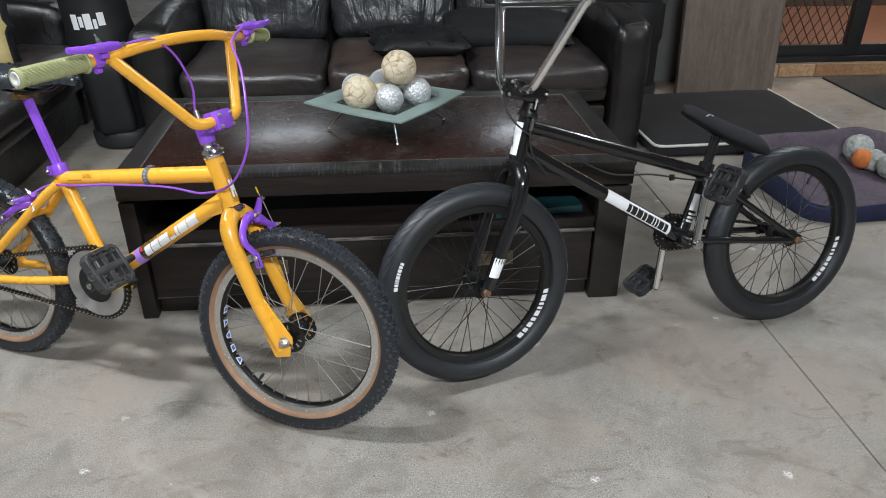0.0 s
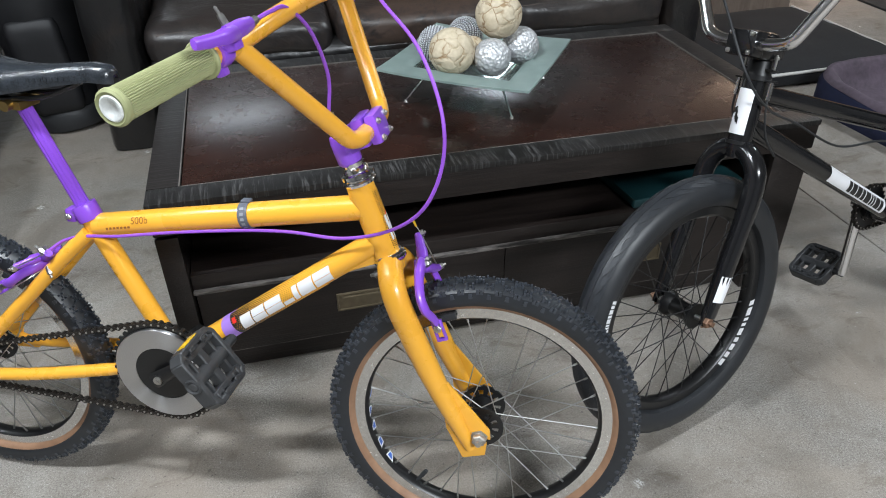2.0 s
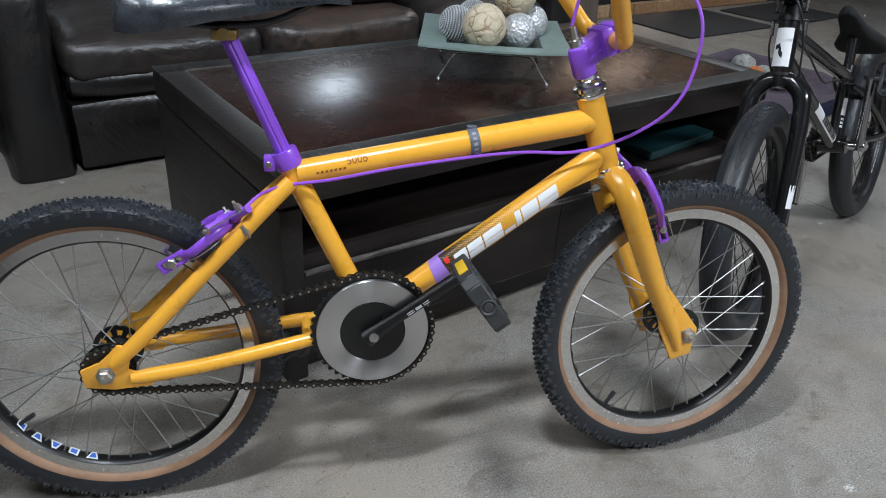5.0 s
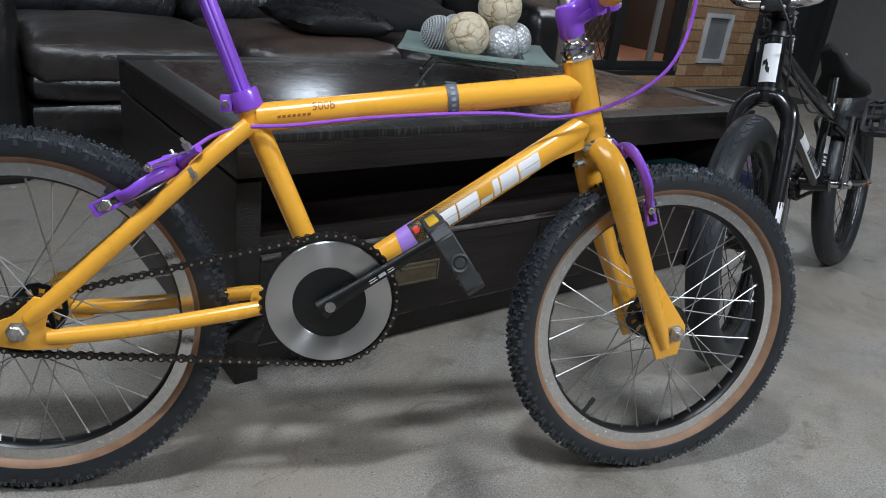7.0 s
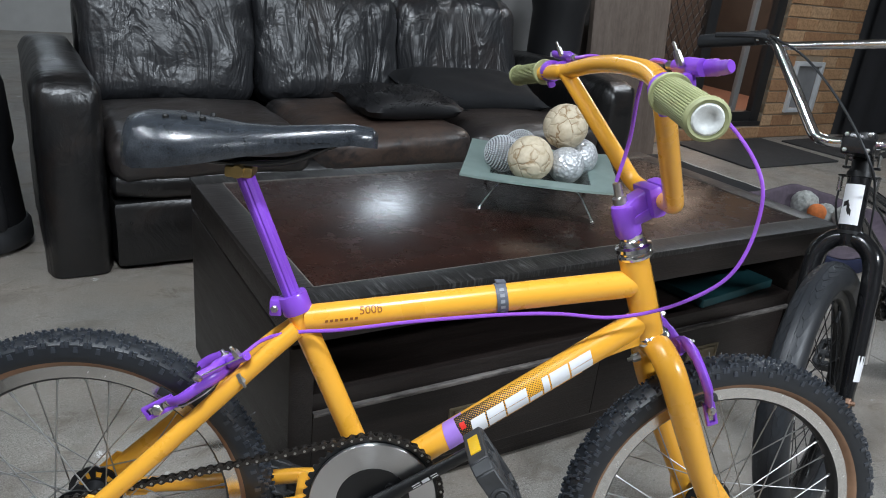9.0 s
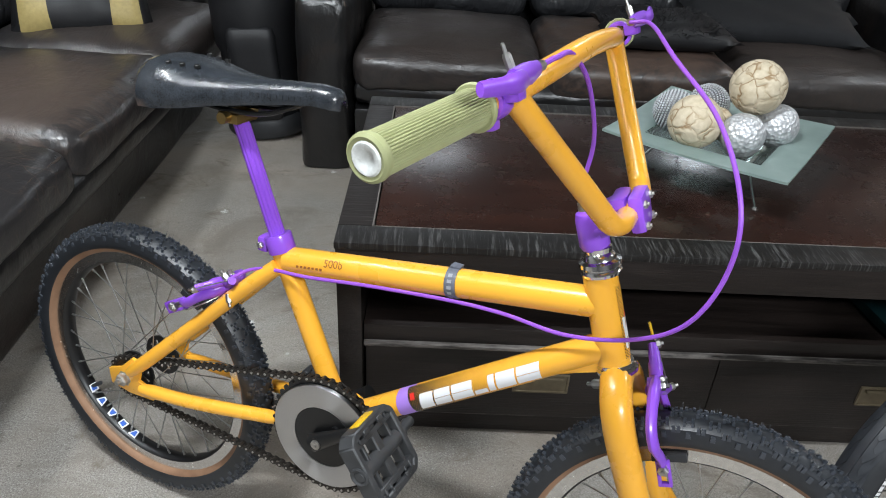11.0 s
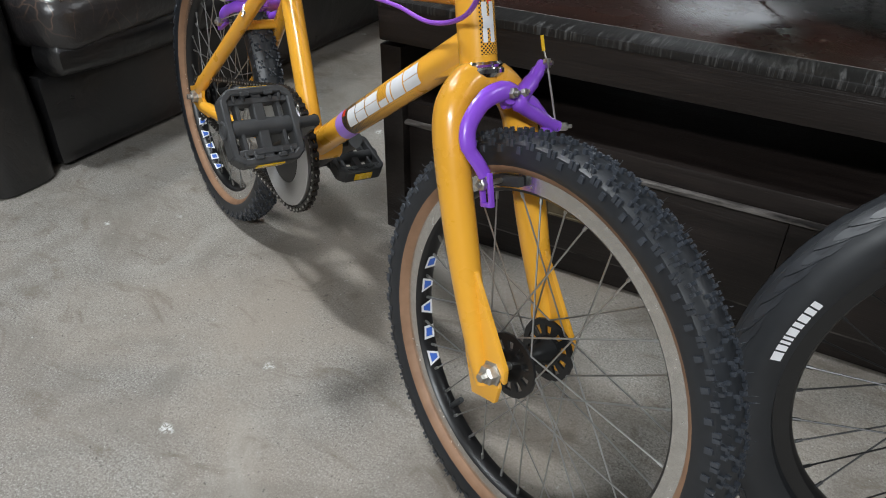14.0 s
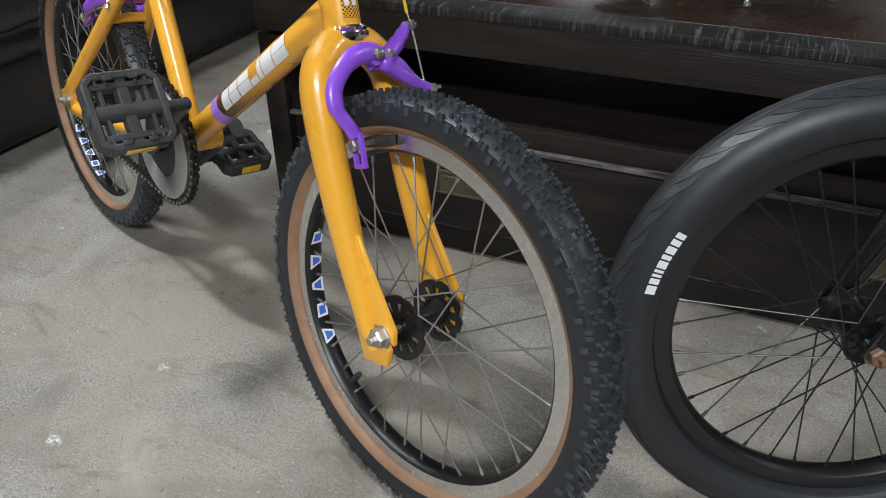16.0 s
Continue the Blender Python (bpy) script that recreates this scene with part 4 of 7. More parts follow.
def pillow(m, s, mat, label, seed, stripes=False):
    ob = thing("scatter_cushion", label, "cushion", m, "scatter cushions")
    bm = B()
    n = 14
    top, bot = {}, {}
    for i in range(n + 1):
        for j in range(n + 1):
            u, v = -1 + 2 * i / n, -1 + 2 * j / n
            edge = (1 - abs(u) ** 3) * (1 - abs(v) ** 3)
            pinch = 1 - 0.10 * (u * u) * (1 - v * v) - 0.10 * (v * v) * (1 - u * u)
            x, y = u * s[0] / 2 * (pinch if abs(v) > 0 else 1), v * s[1] / 2 * pinch
            h = s[2] / 2 * (max(0, edge) ** 0.45) + 0.006
            w = noise.noise(Vector((u * 2.5 + seed * 4, v * 2.5, seed))) * 0.014
            top[i, j] = bm.verts.new((x, y, h + w))
            bot[i, j] = bm.verts.new((x, y, -h * 0.8 + w * 0.4)) if 0 < i < n and 0 < j < n else top[i, j]
    for i in range(n):
        for j in range(n):
            f = bm.faces.new((top[i, j], top[i + 1, j], top[i + 1, j + 1], top[i, j + 1]))
            if stripes:
                u = (i + 0.5) / n
                f.material_index = 1 if (0.04 < u < 0.28 or 0.70 < u < 0.94) else 0
            q = [bot[i, j], bot[i, j + 1], bot[i + 1, j + 1], bot[i + 1, j]]
            uq = []
            for v in q:
                if v not in uq:
                    uq.append(v)
            try:
                bm.faces.new(uq)
            except ValueError:
                pass
    part("cover", bm, mat, ob, angle=80)
    return ob


furry = pillow(pose(0.05, 3.47, 0.478, 5, 2, 8), (0.46, 0.30, 0.09), BAG, "limp black furry cushion lying on the sofa seat", 1)
bm = B()
for k in range(900):
    u, v = random.uniform(-0.97, 0.97), random.uniform(-0.97, 0.97)
    h = 0.045 * (max(0, (1 - abs(u) ** 3) * (1 - abs(v) ** 3)) ** 0.45) + 0.004
    p = V(u * 0.22, v * 0.14, h)
    d = V(random.uniform(-1, 1) + u, random.uniform(-1, 1) + v, random.uniform(0.2, 0.9)).normalized()
    rod(bm, p - d * 0.004, p + d * random.uniform(0.012, 0.022), 0.0012, 3, 0.0004)
tagged(part("fur", bm, BAG, furry), "short black fur", "", "", "stuff")
pillow(pose(0.49, 3.68, 0.482, 9, 0, -6), (0.64, 0.42, 0.11), DARK_CLOTH, "flat dark grey cushion lying on the sofa seat", 2)
pillow(pose(-1.88, 3.40, 0.565, 66, 0, 20), (0.44, 0.40, 0.12), [BAG, GOLD_CLOTH], "black cushion with gold stripes and a round emblem", 3, True)


def golf_bag(m, label):
    ob = thing("golf_bag", label, "golf bag", m, "golf bags")
    bm = B()
    lathe(bm, [(0, 0.03), (0.135, 0.03), (0.142, 0.06), (0.138, 0.30), (0.150, 0.33), (0.150, 0.50), (0.140, 0.55), (0.138, 0.80), (0.148, 0.84), (0.148, 0.88), (0.12, 0.885), (0.115, 0.84), (0, 0.83)], 28)
    part("body", bm, BAG, ob)
    part("base", lathe(B(), [(0, 0), (0.148, 0), (0.155, 0.012), (0.155, 0.06), (0.146, 0.075), (0.12, 0.07), (0, 0.07)], 28), BLACK_PLASTIC, ob, "moulded black base")
    part("pocket", puff(B(), (0, -0.13, 0.24), (0.17, 0.07, 0.34), 0.03, 0.0, 0.003, 3, 8), BAG, ob)
    # a wordmark as plain white block shapes
    bm = B()
    for start, wide, z0, z1 in ((-0.52, 0.20, 0.545, 0.610), (-0.28, 0.12, 0.555, 0.600), (-0.12, 0.22, 0.545, 0.610), (0.14, 0.10, 0.545, 0.585), (0.28, 0.20, 0.555, 0.610)):
        for s in range(4):
            q = []
            for da, z in ((s / 4, z0), ((s + 1) / 4, z0), ((s + 1) / 4, z1), (s / 4, z1)):
                an = -math.pi / 2 + start + wide * da
                q.append(bm.verts.new((0.1425 * math.cos(an), 0.1425 * math.sin(an), z)))
            bm.faces.new(q)
    part("wordmark", bm, WHITE, ob, "white block shapes", smooth=False)
    return ob


golf_bag(pose(-1.345, 3.61, 0.010, 0, -3.5, 4), "black golf bag with white block shapes between the sofas")
golf_bag(pose(1.30, 4.15, 0, 0, 0, -14), "black golf bag with white block shapes beside the sofa arm")

# ---------------------------------------------------------------- things on the floor to the right
mattress = thing("pet_mattress", "flat black canvas pet mattress with white piping", "mattress", pose(1.58, 3.555, 0, 0, 0, 2))
part("pad", puff(B(), (0, 0, 0.035), (0.97, 0.79, 0.07), 0.022, 0.012, 0.006, 5, 16), DARK_CLOTH, mattress)
rim_pts = bend_pts([V(-0.487, 0.397, 0.060), V(-0.487, -0.397, 0.060), V(0.487, -0.397, 0.060), V(0.487, 0.397, 0.060)], 0.05)
part("piping", tube(B(), rim_pts, 0.0065, 6), PIPING, mattress, "white piping")
board = thing("wood_board", "tall grey-brown wooden board leaning on the wall", "board", pose(1.865, 4.10, 0, -6.5, 0, 0))
part("plank", box(B(), (0, 0.02, 1.0), (0.575, 0.036, 2.0), 0.004), PANEL, board)

bed = thing("dog_bed", "navy canvas dog bed with mauve fleece lining and low entry", "pet bed", pose(1.80, 2.75, 0, 0, 0, 4))
hx, hy, n = 0.37, 0.30, 72
outer, fleece = B(), B()
cols = []
for k in range(n):
    a = k * math.tau / n
    c, d = math.cos(a), math.sin(a)
    e = V(math.copysign(abs(c) ** 0.35, c) * hx, math.copysign(abs(d) ** 0.35, d) * hy, 0)
    # high at the back, low at the front of the west side
    high = 0.125 + 0.035 * d - 0.035 * max(0, -c) * max(0, -d) + 0.010 * noise.noise(e * 7)
    puffy = 1 + 0.025 * noise.noise(e * 9 + V(0, 0, 3))
    cols.append([V(e.x * f * puffy, e.y * f * puffy, z) for f, z in ((0.97, 0.0), (1.0, 0.03), (1.0, high * 0.72), (0.98, high * 0.84), (0.955, high * 0.98), (0.91, high), (0.86, high * 0.92), (0.82, high * 0.66), (0.74, 0.050), (0.5, 0.046), (0.25, 0.045))])
for bmx, lo, hi in ((outer, 0, 3), (fleece, 3, 10)):
    ring = [[bmx.verts.new(p + (noise.noise_vector(p * 14) * 0.007 if bmx is fleece else V(0, 0, 0))) for p in col[lo:hi + 1]] for col in cols]
    for k in range(n):
        p, q = ring[k], ring[(k + 1) % n]
        for i in range(len(p) - 1):
            bmx.faces.new((p[i], q[i], q[i + 1], p[i + 1]))
    bmx.faces.new([r[0 if bmx is outer else -1] for r in ring])
part("bolster", outer, BLUE_CLOTH, bed)
part("lining", fleece, MAUVE_CLOTH, bed, "mauve fleece lining", angle=80)

toy = thing("plush_toy", "grey plush toy ball with an orange patch", "toy", pose(1.93, 2.86, 0.045))
bm = B()
for c, r in (((0, 0.07, 0.062), 0.060), ((0.03, -0.12, 0.056), 0.055), ((0.01, -0.03, 0.045), 0.048)):
    bmesh.ops.create_icosphere(bm, subdivisions=4, radius=r, matrix=Matrix.Translation(c))
for v in bm.verts:
    v.co += noise.noise_vector(v.co * 70) * 0.006
    v.co.z = max(0.0, v.co.z)
part("body", bm, FUR, toy)
bm = B()
bmesh.ops.create_icosphere(bm, subdivisions=3, radius=0.042, matrix=Matrix.Translation((-0.035, -0.02, 0.050)))
part("patch", bm, ORANGE, toy, "orange patch")


# ---------------------------------------------------------------- bicycles
def turned(bm, prof, n, mats):
    """A closed profile of (radius, y) turned round the y axis; mats gives a material index a segment."""
    rings = [[bm.verts.new((r * math.cos(k * math.tau / n), y, r * math.sin(k * math.tau / n))) for k in range(n)] for r, y in prof]
    m = len(rings)
    for i in range(m):
        a, b = rings[i], rings[(i + 1) % m]
        for k in range(n):
            f = bm.faces.new((a[k], a[(k + 1) % n], b[(k + 1) % n], b[k]))
            f.material_index = mats[i]
    return bm


def block_on_wheel(bm, ang, y, r, la, wy, h, skew=0.0):
    """A small rubber block on the tread: la along, wy across, h proud."""
    c, s = math.cos(ang), math.sin(ang)
    lo, hi = [], []
    for u, v in ((-1, -1), (1, -1), (1, 1), (-1, 1)):
        for lst, rr, k in ((lo, r - 0.002, 1.0), (hi, r + h, 0.78)):
            t = u * la / 2 * k + skew * v * la
            lst.append(bm.verts.new((rr * c - t * s, y + v * wy / 2 * k, rr * s + t * c)))
    bm.faces.new(hi)
    for i in range(4):
        j = (i + 1) % 4
        bm.faces.new((lo[i], lo[j], hi[j], hi[i]))


def hub_mesh(flange, half, barrel):
    bm = B()
    turn = Matrix.Rotation(radians(-90), 4, "X")
    lathe(bm, [(0, -half), (barrel * 1.5, -half), (barrel * 1.4, -half + 0.008), (barrel, -half + 0.016), (barrel, half - 0.016), (barrel * 1.4, half - 0.008), (barrel * 1.5, half), (0, half)], 20, turn)
    for side in (-1, 1):
        y0 = side * half
        cells = 20
        bands = (0.006, flange * 0.52, flange * 0.80, flange)
        keep = {(k, bi) for k in range(cells) for bi in range(3) if bi != 1 or k % 2}
        grid = {(k, i, s): bm.verts.new((bands[i] * math.cos(k * math.tau / cells), y0 - s * side * 0.0035, bands[i] * math.sin(k * math.tau / cells))) for k in range(cells) for i in range(4) for s in (0, 1)}
        for k, bi in keep:
            n = (k + 1) % cells
            for s in (0, 1):
                bm.faces.new([grid[p] for p in ((k, bi, s), (k, bi + 1, s), (n, bi + 1, s), (n, bi, s))])
            for other, p, q in (((k, bi - 1), (k, bi), (n, bi)), ((k, bi + 1), (k, bi + 1), (n, bi + 1)), (((k - 1) % cells, bi), (k, bi), (k, bi + 1)), ((n, bi), (n, bi), (n, bi + 1))):
                if other not in keep:
                    bm.faces.new((grid[p + (0,)], grid[q + (0,)], grid[q + (1,)], grid[p + (1,)]))
    return bm


def wheel(bike, m, style, name, nut=0.0555):
    """A wheel in its own frame (axle along y); m places it in the bike."""
    knob = style == "knobby"
    rim = B()
    prof = [(0.2095, 0.0100), (0.2098, 0.0127), (0.1930, 0.0130), (0.1893, 0.0095), (0.1876, 0.0), (0.1893, -0.0095), (0.1930, -0.0130), (0.2098, -0.0127), (0.2095, -0.0100), (0.2040, 0.0)]
    turned(rim, prof, 96, [0, 0, 1, 1, 1, 1, 0, 0, 0, 0])
    w = part(name, rim, [RIM, BLACK_ALLOY] if knob else [BLACK_ALLOY, BLACK_ALLOY], bike)
    w.matrix_basis = m
    # tyre
    t = B()
    if knob:
        prof = [(0.2085, 0.0118), (0.2118, 0.0174), (0.2178, 0.0214), (0.2290, 0.0242), (0.2412, 0.0218), (0.2484, 0.0120), (0.2503, 0.0)]
        full = prof + [(r, -y) for r, y in prof[-2::-1]]
        idx = [1, 1, 0, 0, 0, 0, 0, 0, 0, 0, 1, 1, 1]
        turned(t, full, 96, idx)
        part("tyre", t, [CARCASS_SHADED, GUM], w, "knobby black tyre with tan sidewalls", angle=30)
        t = B()
        rows = 54
        pitch = math.tau / rows
        mm = 0.001 / 0.254
        # crest clusters: four corner knobs round a narrow waist; shoulder clusters half a pitch on; pairs at the edge
        crest = ((-4.9, -4.2, 3.8, 3.8), (-4.9, 4.2, 3.8, 3.8), (4.9, -4.2, 3.8, 3.8), (4.9, 4.2, 3.8, 3.8), (0, -1.9, 5.2, 2.2), (0, 1.9, 5.2, 2.2))
        shoulder = ((-4.7, 11.6, 0.2478, 3.8, 3.6), (-4.7, 16.6, 0.2444, 3.8, 3.4), (4.7, 11.6, 0.2478, 3.8, 3.6), (4.7, 16.6, 0.2444, 3.8, 3.4), (0, 14.2, 0.2462, 5.2, 2.2))
        for k in range(rows):
            a = k * pitch
            for da, y, la, wy in crest:
                block_on_wheel(t, a + da * mm, y * 0.001, 0.2497, la * 0.001, wy * 0.001, 0.0046 if wy > 3 else 0.0030, 0.08 if da * y > 0 else -0.08)
            for sg in (1, -1):
                for da, y, r, la, wy in shoulder:
                    block_on_wheel(t, a + pitch / 2 + da * mm, sg * y * 0.001, r, la * 0.001, wy * 0.001, 0.0046 if wy > 3 else 0.0030)
                for da in (-2.9, 2.9):
                    block_on_wheel(t, a + da * mm, sg * 0.0212, 0.2402, 0.0046, 0.0042, 0.0052)
                block_on_wheel(t, a + pitch / 2, sg * 0.0232, 0.2340, 0.0060, 0.0034, 0.0052)
        for k in range(420):
            a, sg = random.uniform(0, math.tau), random.choice((-1, 1))
            r0, y0 = random.uniform(0.2372, 0.2466), sg * random.uniform(0.012, 0.0235)
            d = Vector((math.cos(a), 0, math.sin(a)))
            p = d * r0 + Vector((0, y0, 0))
            rod(t, p, p + d * random.uniform(0.005, 0.010) + Vector((random.uniform(-1, 1), sg * 4, random.uniform(-1, 1))) * 0.001, 0.0004, 3, 0.0002)
        tagged(part("tread", t, KNOB_LIT, w, angle=20), "small rubber knobs in clusters", "", "", "stuff")
    else:
        prof = []
        for i in range(15):
            a = radians(-132 + 264 * i / 14)
            prof.append((0.2327 + 0.0303 * math.cos(a), 0.0303 * math.sin(a)))
        turned(t, [(0.2085, -0.012)] + prof + [(0.2085, 0.012)], 110, [0] * 17)
        part("tyre", t, RUBBER, w, "fat black slick tyre with scale tread", angle=24)
        t = B()
        n = 46
        at = lambda u, deg, lift: V((0.2327 + (0.0304 + lift) * math.cos(radians(deg))) * math.cos(u * math.tau / n), (0.0304 + lift) * math.sin(radians(deg)), (0.2327 + (0.0304 + lift) * math.cos(radians(deg))) * math.sin(u * math.tau / n))
        # a smooth crown band, and scales whose lips sweep back from it over each shoulder
        band = [[t.verts.new(at(k / 2, d, h)) for d, h in ((-11, -0.0004), (-10, 0.0008), (0, 0.0009), (10, 0.0008), (11, -0.0004))] for k in range(2 * n)]
        for k in range(2 * n):
            p, q = band[k], band[(k + 1) % (2 * n)]
            for i in range(4):
                t.faces.new((p[i], q[i], q[i + 1], p[i + 1]))
        big = ((12, 0.16), (17, 0.02), (22, -0.06), (28, 0.10), (35, 0.34), (41, 0.66), (45, 1.05))
        small = ((24, 0.62), (30, 0.46), (36, 0.58), (42, 0.86), (48, 1.20))
        for sg in (1, -1):
            for k in range(n):
                u0 = k + (0.5 if sg > 0 else 0)
                for lip, long, high in ((big, 0.92, 0.0006), (small, 0.42, 0.0008)):
                    rows = []
                    for i, (deg, du) in enumerate(lip):
                        fade = 1 - 0.75 * (i / (len(lip) - 1)) ** 3
                        rows.append([t.verts.new(at(u0 + du + f * long, sg * deg, h)) for f, h in ((-0.02, -0.0006), (0.0, high * fade), (0.35, high * fade * 0.62), (1.0, -0.0002))])
                    for p, q in zip(rows, rows[1:]):
                        for i in range(3):
                            t.faces.new((p[i], p[i + 1], q[i + 1], q[i]))
        tagged(part("tread", t, TREAD_SHEEN, w, angle=20), "thin overlapping rubber scales", "", "", "stuff")
    # hub, nuts, spokes
    fl, half = (0.0375, 0.031) if knob else (0.024, 0.034)
    part("hub", hub_mesh(fl, half, 0.0115 if knob else 0.017), BLACK_ALLOY, w, "black hub with drilled flanges" if knob else "black hub")
    axle = B()
    rod(axle, (0, -0.066, 0), (0, 0.066, 0), 0.0048, 10)
    part("axle", axle, STEEL, w)
    for sg in (1, -1):
        nb = B()
        lathe(nb, [(0, 0), (0.0145, 0), (0.0145, 0.0020), (0.0112, 0.0025), (0.0112, 0.010), (0.0092, 0.012), (0.0050, 0.012), (0.0050, 0.019), (0, 0.0195)], 6, axis_pose((0, sg * nut, 0), (0, sg, 0)))
        part("axle_nut", nb, NUT if knob else RUSTY, w)
    base = {}
    for sg in (1, -1):
        for dr in (1, -1):
            a = dr * radians(62)
            p = Vector((math.cos(a) * fl * 0.9, sg * (half - 0.0015), math.sin(a) * fl * 0.9))
            q = Vector((0.1895, sg * 0.0015, 0))
            sb = B()
            rod(sb, p, q, 0.0010, 6)
            d = (p - q).normalized()
            rod(sb, q - d * 0.003, q + d * 0.010, 0.0019, 6)
            base[sg, dr] = mesh_of("spoke", sb, SPOKE if knob else BLACK_ALLOY)
    for k in range(36):
        o = part("spoke", base[1 if k % 2 else -1, 1 if (k // 2) % 2 else -1], None, w)
        o.matrix_basis = Matrix.Rotation(-k * math.tau / 36, 4, "Y")
    # valve
    va = radians(216 if knob else 118)
    d = Vector((math.cos(va), 0, math.sin(va)))
    vb = B()
    rod(vb, d * 0.19, d * 0.166, 0.0035, 8)
    rod(vb, d * 0.172, d * 0.160, 0.0045, 8, 0.0038)
    part("valve", vb, BLACK_PLASTIC, w)
    return w


def wheel_marks(w, start, step, count, r=0.1868, wide=0.0086):
    """A rim mark as plain white shapes with blue cores, on the hub side of the rim."""
    outlines = ([(-0.5, -1), (0.5, -1), (0.2, 1), (-0.2, 1)], [(-0.42, -1), (0.42, -0.7), (0.42, 1), (-0.42, 0.9)], [(-0.2, -1), (0.2, -1), (0.5, 1), (-0.5, 1)])
    for k in range(count):
        mid = radians(start + k * step)
        for mat, grow, rr, nm, label in ((WHITE, 1.0, r, "rim_mark", "white block shape"), (BLUE, 0.62, r - 0.0004, "rim_mark_core", "blue block shape")):
            bm = B()
            vs = []
            for a, b in outlines[k % 3]:
                an = mid + a * grow * radians(step * 0.62)
                vs.append(bm.verts.new((rr * math.cos(an), b * grow * wide, rr * math.sin(an))))
            bm.faces.new(vs)
            part(nm, bm, mat, w, label, smooth=False)


class TubeSkin:
    """Places flat shapes on a tube that runs in the bike's plane; angle 0 faces -y, 90 faces up."""

    def __init__(self, p0, p1, r, side=-1):
        self.p = Vector((p0[0], 0, p0[1]))
        self.d = (Vector((p1[0], 0, p1[1])) - self.p).normalized()
        self.up = Vector((-self.d.z, 0, self.d.x))
        self.out = Vector((0, side, 0))
        self.r = r

    def at(self, s, a, lift=0.0):
        a = radians(a)
        return self.p + self.d * s + (self.out * math.cos(a) + self.up * math.sin(a)) * (self.r + lift)

    def sheet(self, bm, s0, s1, a0, a1, lift=0.0004, skew=0.0, na=8):
        """A patch; skew shifts the upper edge along the tube. Its own coordinates are metres."""
        uvl = bm.loops.layers.uv.verify()
        cols = []
        for i in range(na + 1):
            t = i / na
            a = a0 + (a1 - a0) * t
            cols.append([(bm.verts.new(self.at(s + skew * t, a, lift)), (s - s0, radians(a) * self.r)) for s in (s0, s1)])
        for x, y in zip(cols, cols[1:]):
            f = bm.faces.new((x[0][0], x[1][0], y[1][0], y[0][0]))
            for lp, (_, uv) in zip(f.loops, (x[0], x[1], y[1], y[0])):
                lp[uvl].uv = uv
        return bm

    def lettering(self, text, s, a, size, lift=0.0006):
        """Built-in font laid on the tube."""
        cu = bpy.data.curves.new("lettering", "FONT")
        cu.body, cu.size = text, size
        tmp = bpy.data.objects.new("lettering", cu)
        me = bpy.data.meshes.new_from_object(tmp)
        for v in me.vertices:
            v.co = self.at(s + v.co.x, a + math.degrees(v.co.y / self.r), lift)
        bpy.data.objects.remove(tmp)
        return me


RIM, GUM, SPUN = rim_alloy(), gum(), brushed()


def chain_part(bike, c1, r1, c2, r2, y, name="chain"):
    """A chain round two sprockets: rollers in the part, each link a piece on it."""
    c1, c2 = Vector(c1), Vector(c2)
    d = c2 - c1
    base = math.atan2(d.y, d.x)
    off = math.acos((r1 - r2) / d.length)
    path = []
    a0, a1 = base + off, base - off + math.tau
    n = 60
    for i in range(n + 1):
        a = a0 + (a1 - a0) * i / n
        path.append(c1 + Vector((math.cos(a), math.sin(a))) * r1)
    b0, b1 = base - off, base + off
    for i in range(n // 2 + 1):
        a = b0 + (b1 - b0) * i / (n // 2)
        path.append(c2 + Vector((math.cos(a), math.sin(a))) * r2)
    path.append(path[0])
    lens = [0]
    for a, b in zip(path, path[1:]):
        lens.append(lens[-1] + (b - a).length)
    count = 2 * round(lens[-1] / 0.0127 / 2)
    pts = []
    j = 0
    for k in range(count):
        s = lens[-1] * k / count
        while lens[j + 1] < s:
            j += 1
        t = (s - lens[j]) / (lens[j + 1] - lens[j])
        pts.append(path[j].lerp(path[j + 1], t))
    bm = B()
    for p in pts:
        rod(bm, (p.x, y - 0.0026, p.y), (p.x, y + 0.0026, p.y), 0.0041, 8)
    ch = part(name, bm, CHAIN, bike, "oily dark roller chain")
    kinds = []
    for gap, size in ((0.0026, 0.0042), (0.0040, 0.0046)):
        bm = B()
        poly = []
        for side in (1, -1):
            for i in range(9):
                a = radians(-125 + 250 * i / 8) + (0 if side > 0 else math.pi)
                poly.append((side * 0.00635 + math.cos(a) * size, math.sin(a) * size))
            poly.append((0, side * 0.0021))
        for sg in (1, -1):
            prism(bm, poly, sg * gap, sg * (gap + 0.0011))
        plates = len(bm.faces)
        for sg in (1, -1):
            for e in (-1, 1):
                rod(bm, (e * 0.00635, sg * gap, 0), (e * 0.00635, sg * (gap + 0.0022), 0), 0.0019, 6)
        for f in list(bm.faces)[plates:]:
            f.material_index = 1
        kinds.append(mesh_of("link", bm, [CHAIN, STEEL]))
    for k in range(count):
        p, q = pts[k], pts[(k + 1) % count]
        mid, ang = (p + q) / 2, math.atan2(q.y - p.y, q.x - p.x)
        o = part("link", kinds[k % 2], None, ch)
        o.matrix_basis = Matrix.Translation((mid.x, y, mid.y)) @ Matrix.Rotation(-ang, 4, "Y")
    return ch


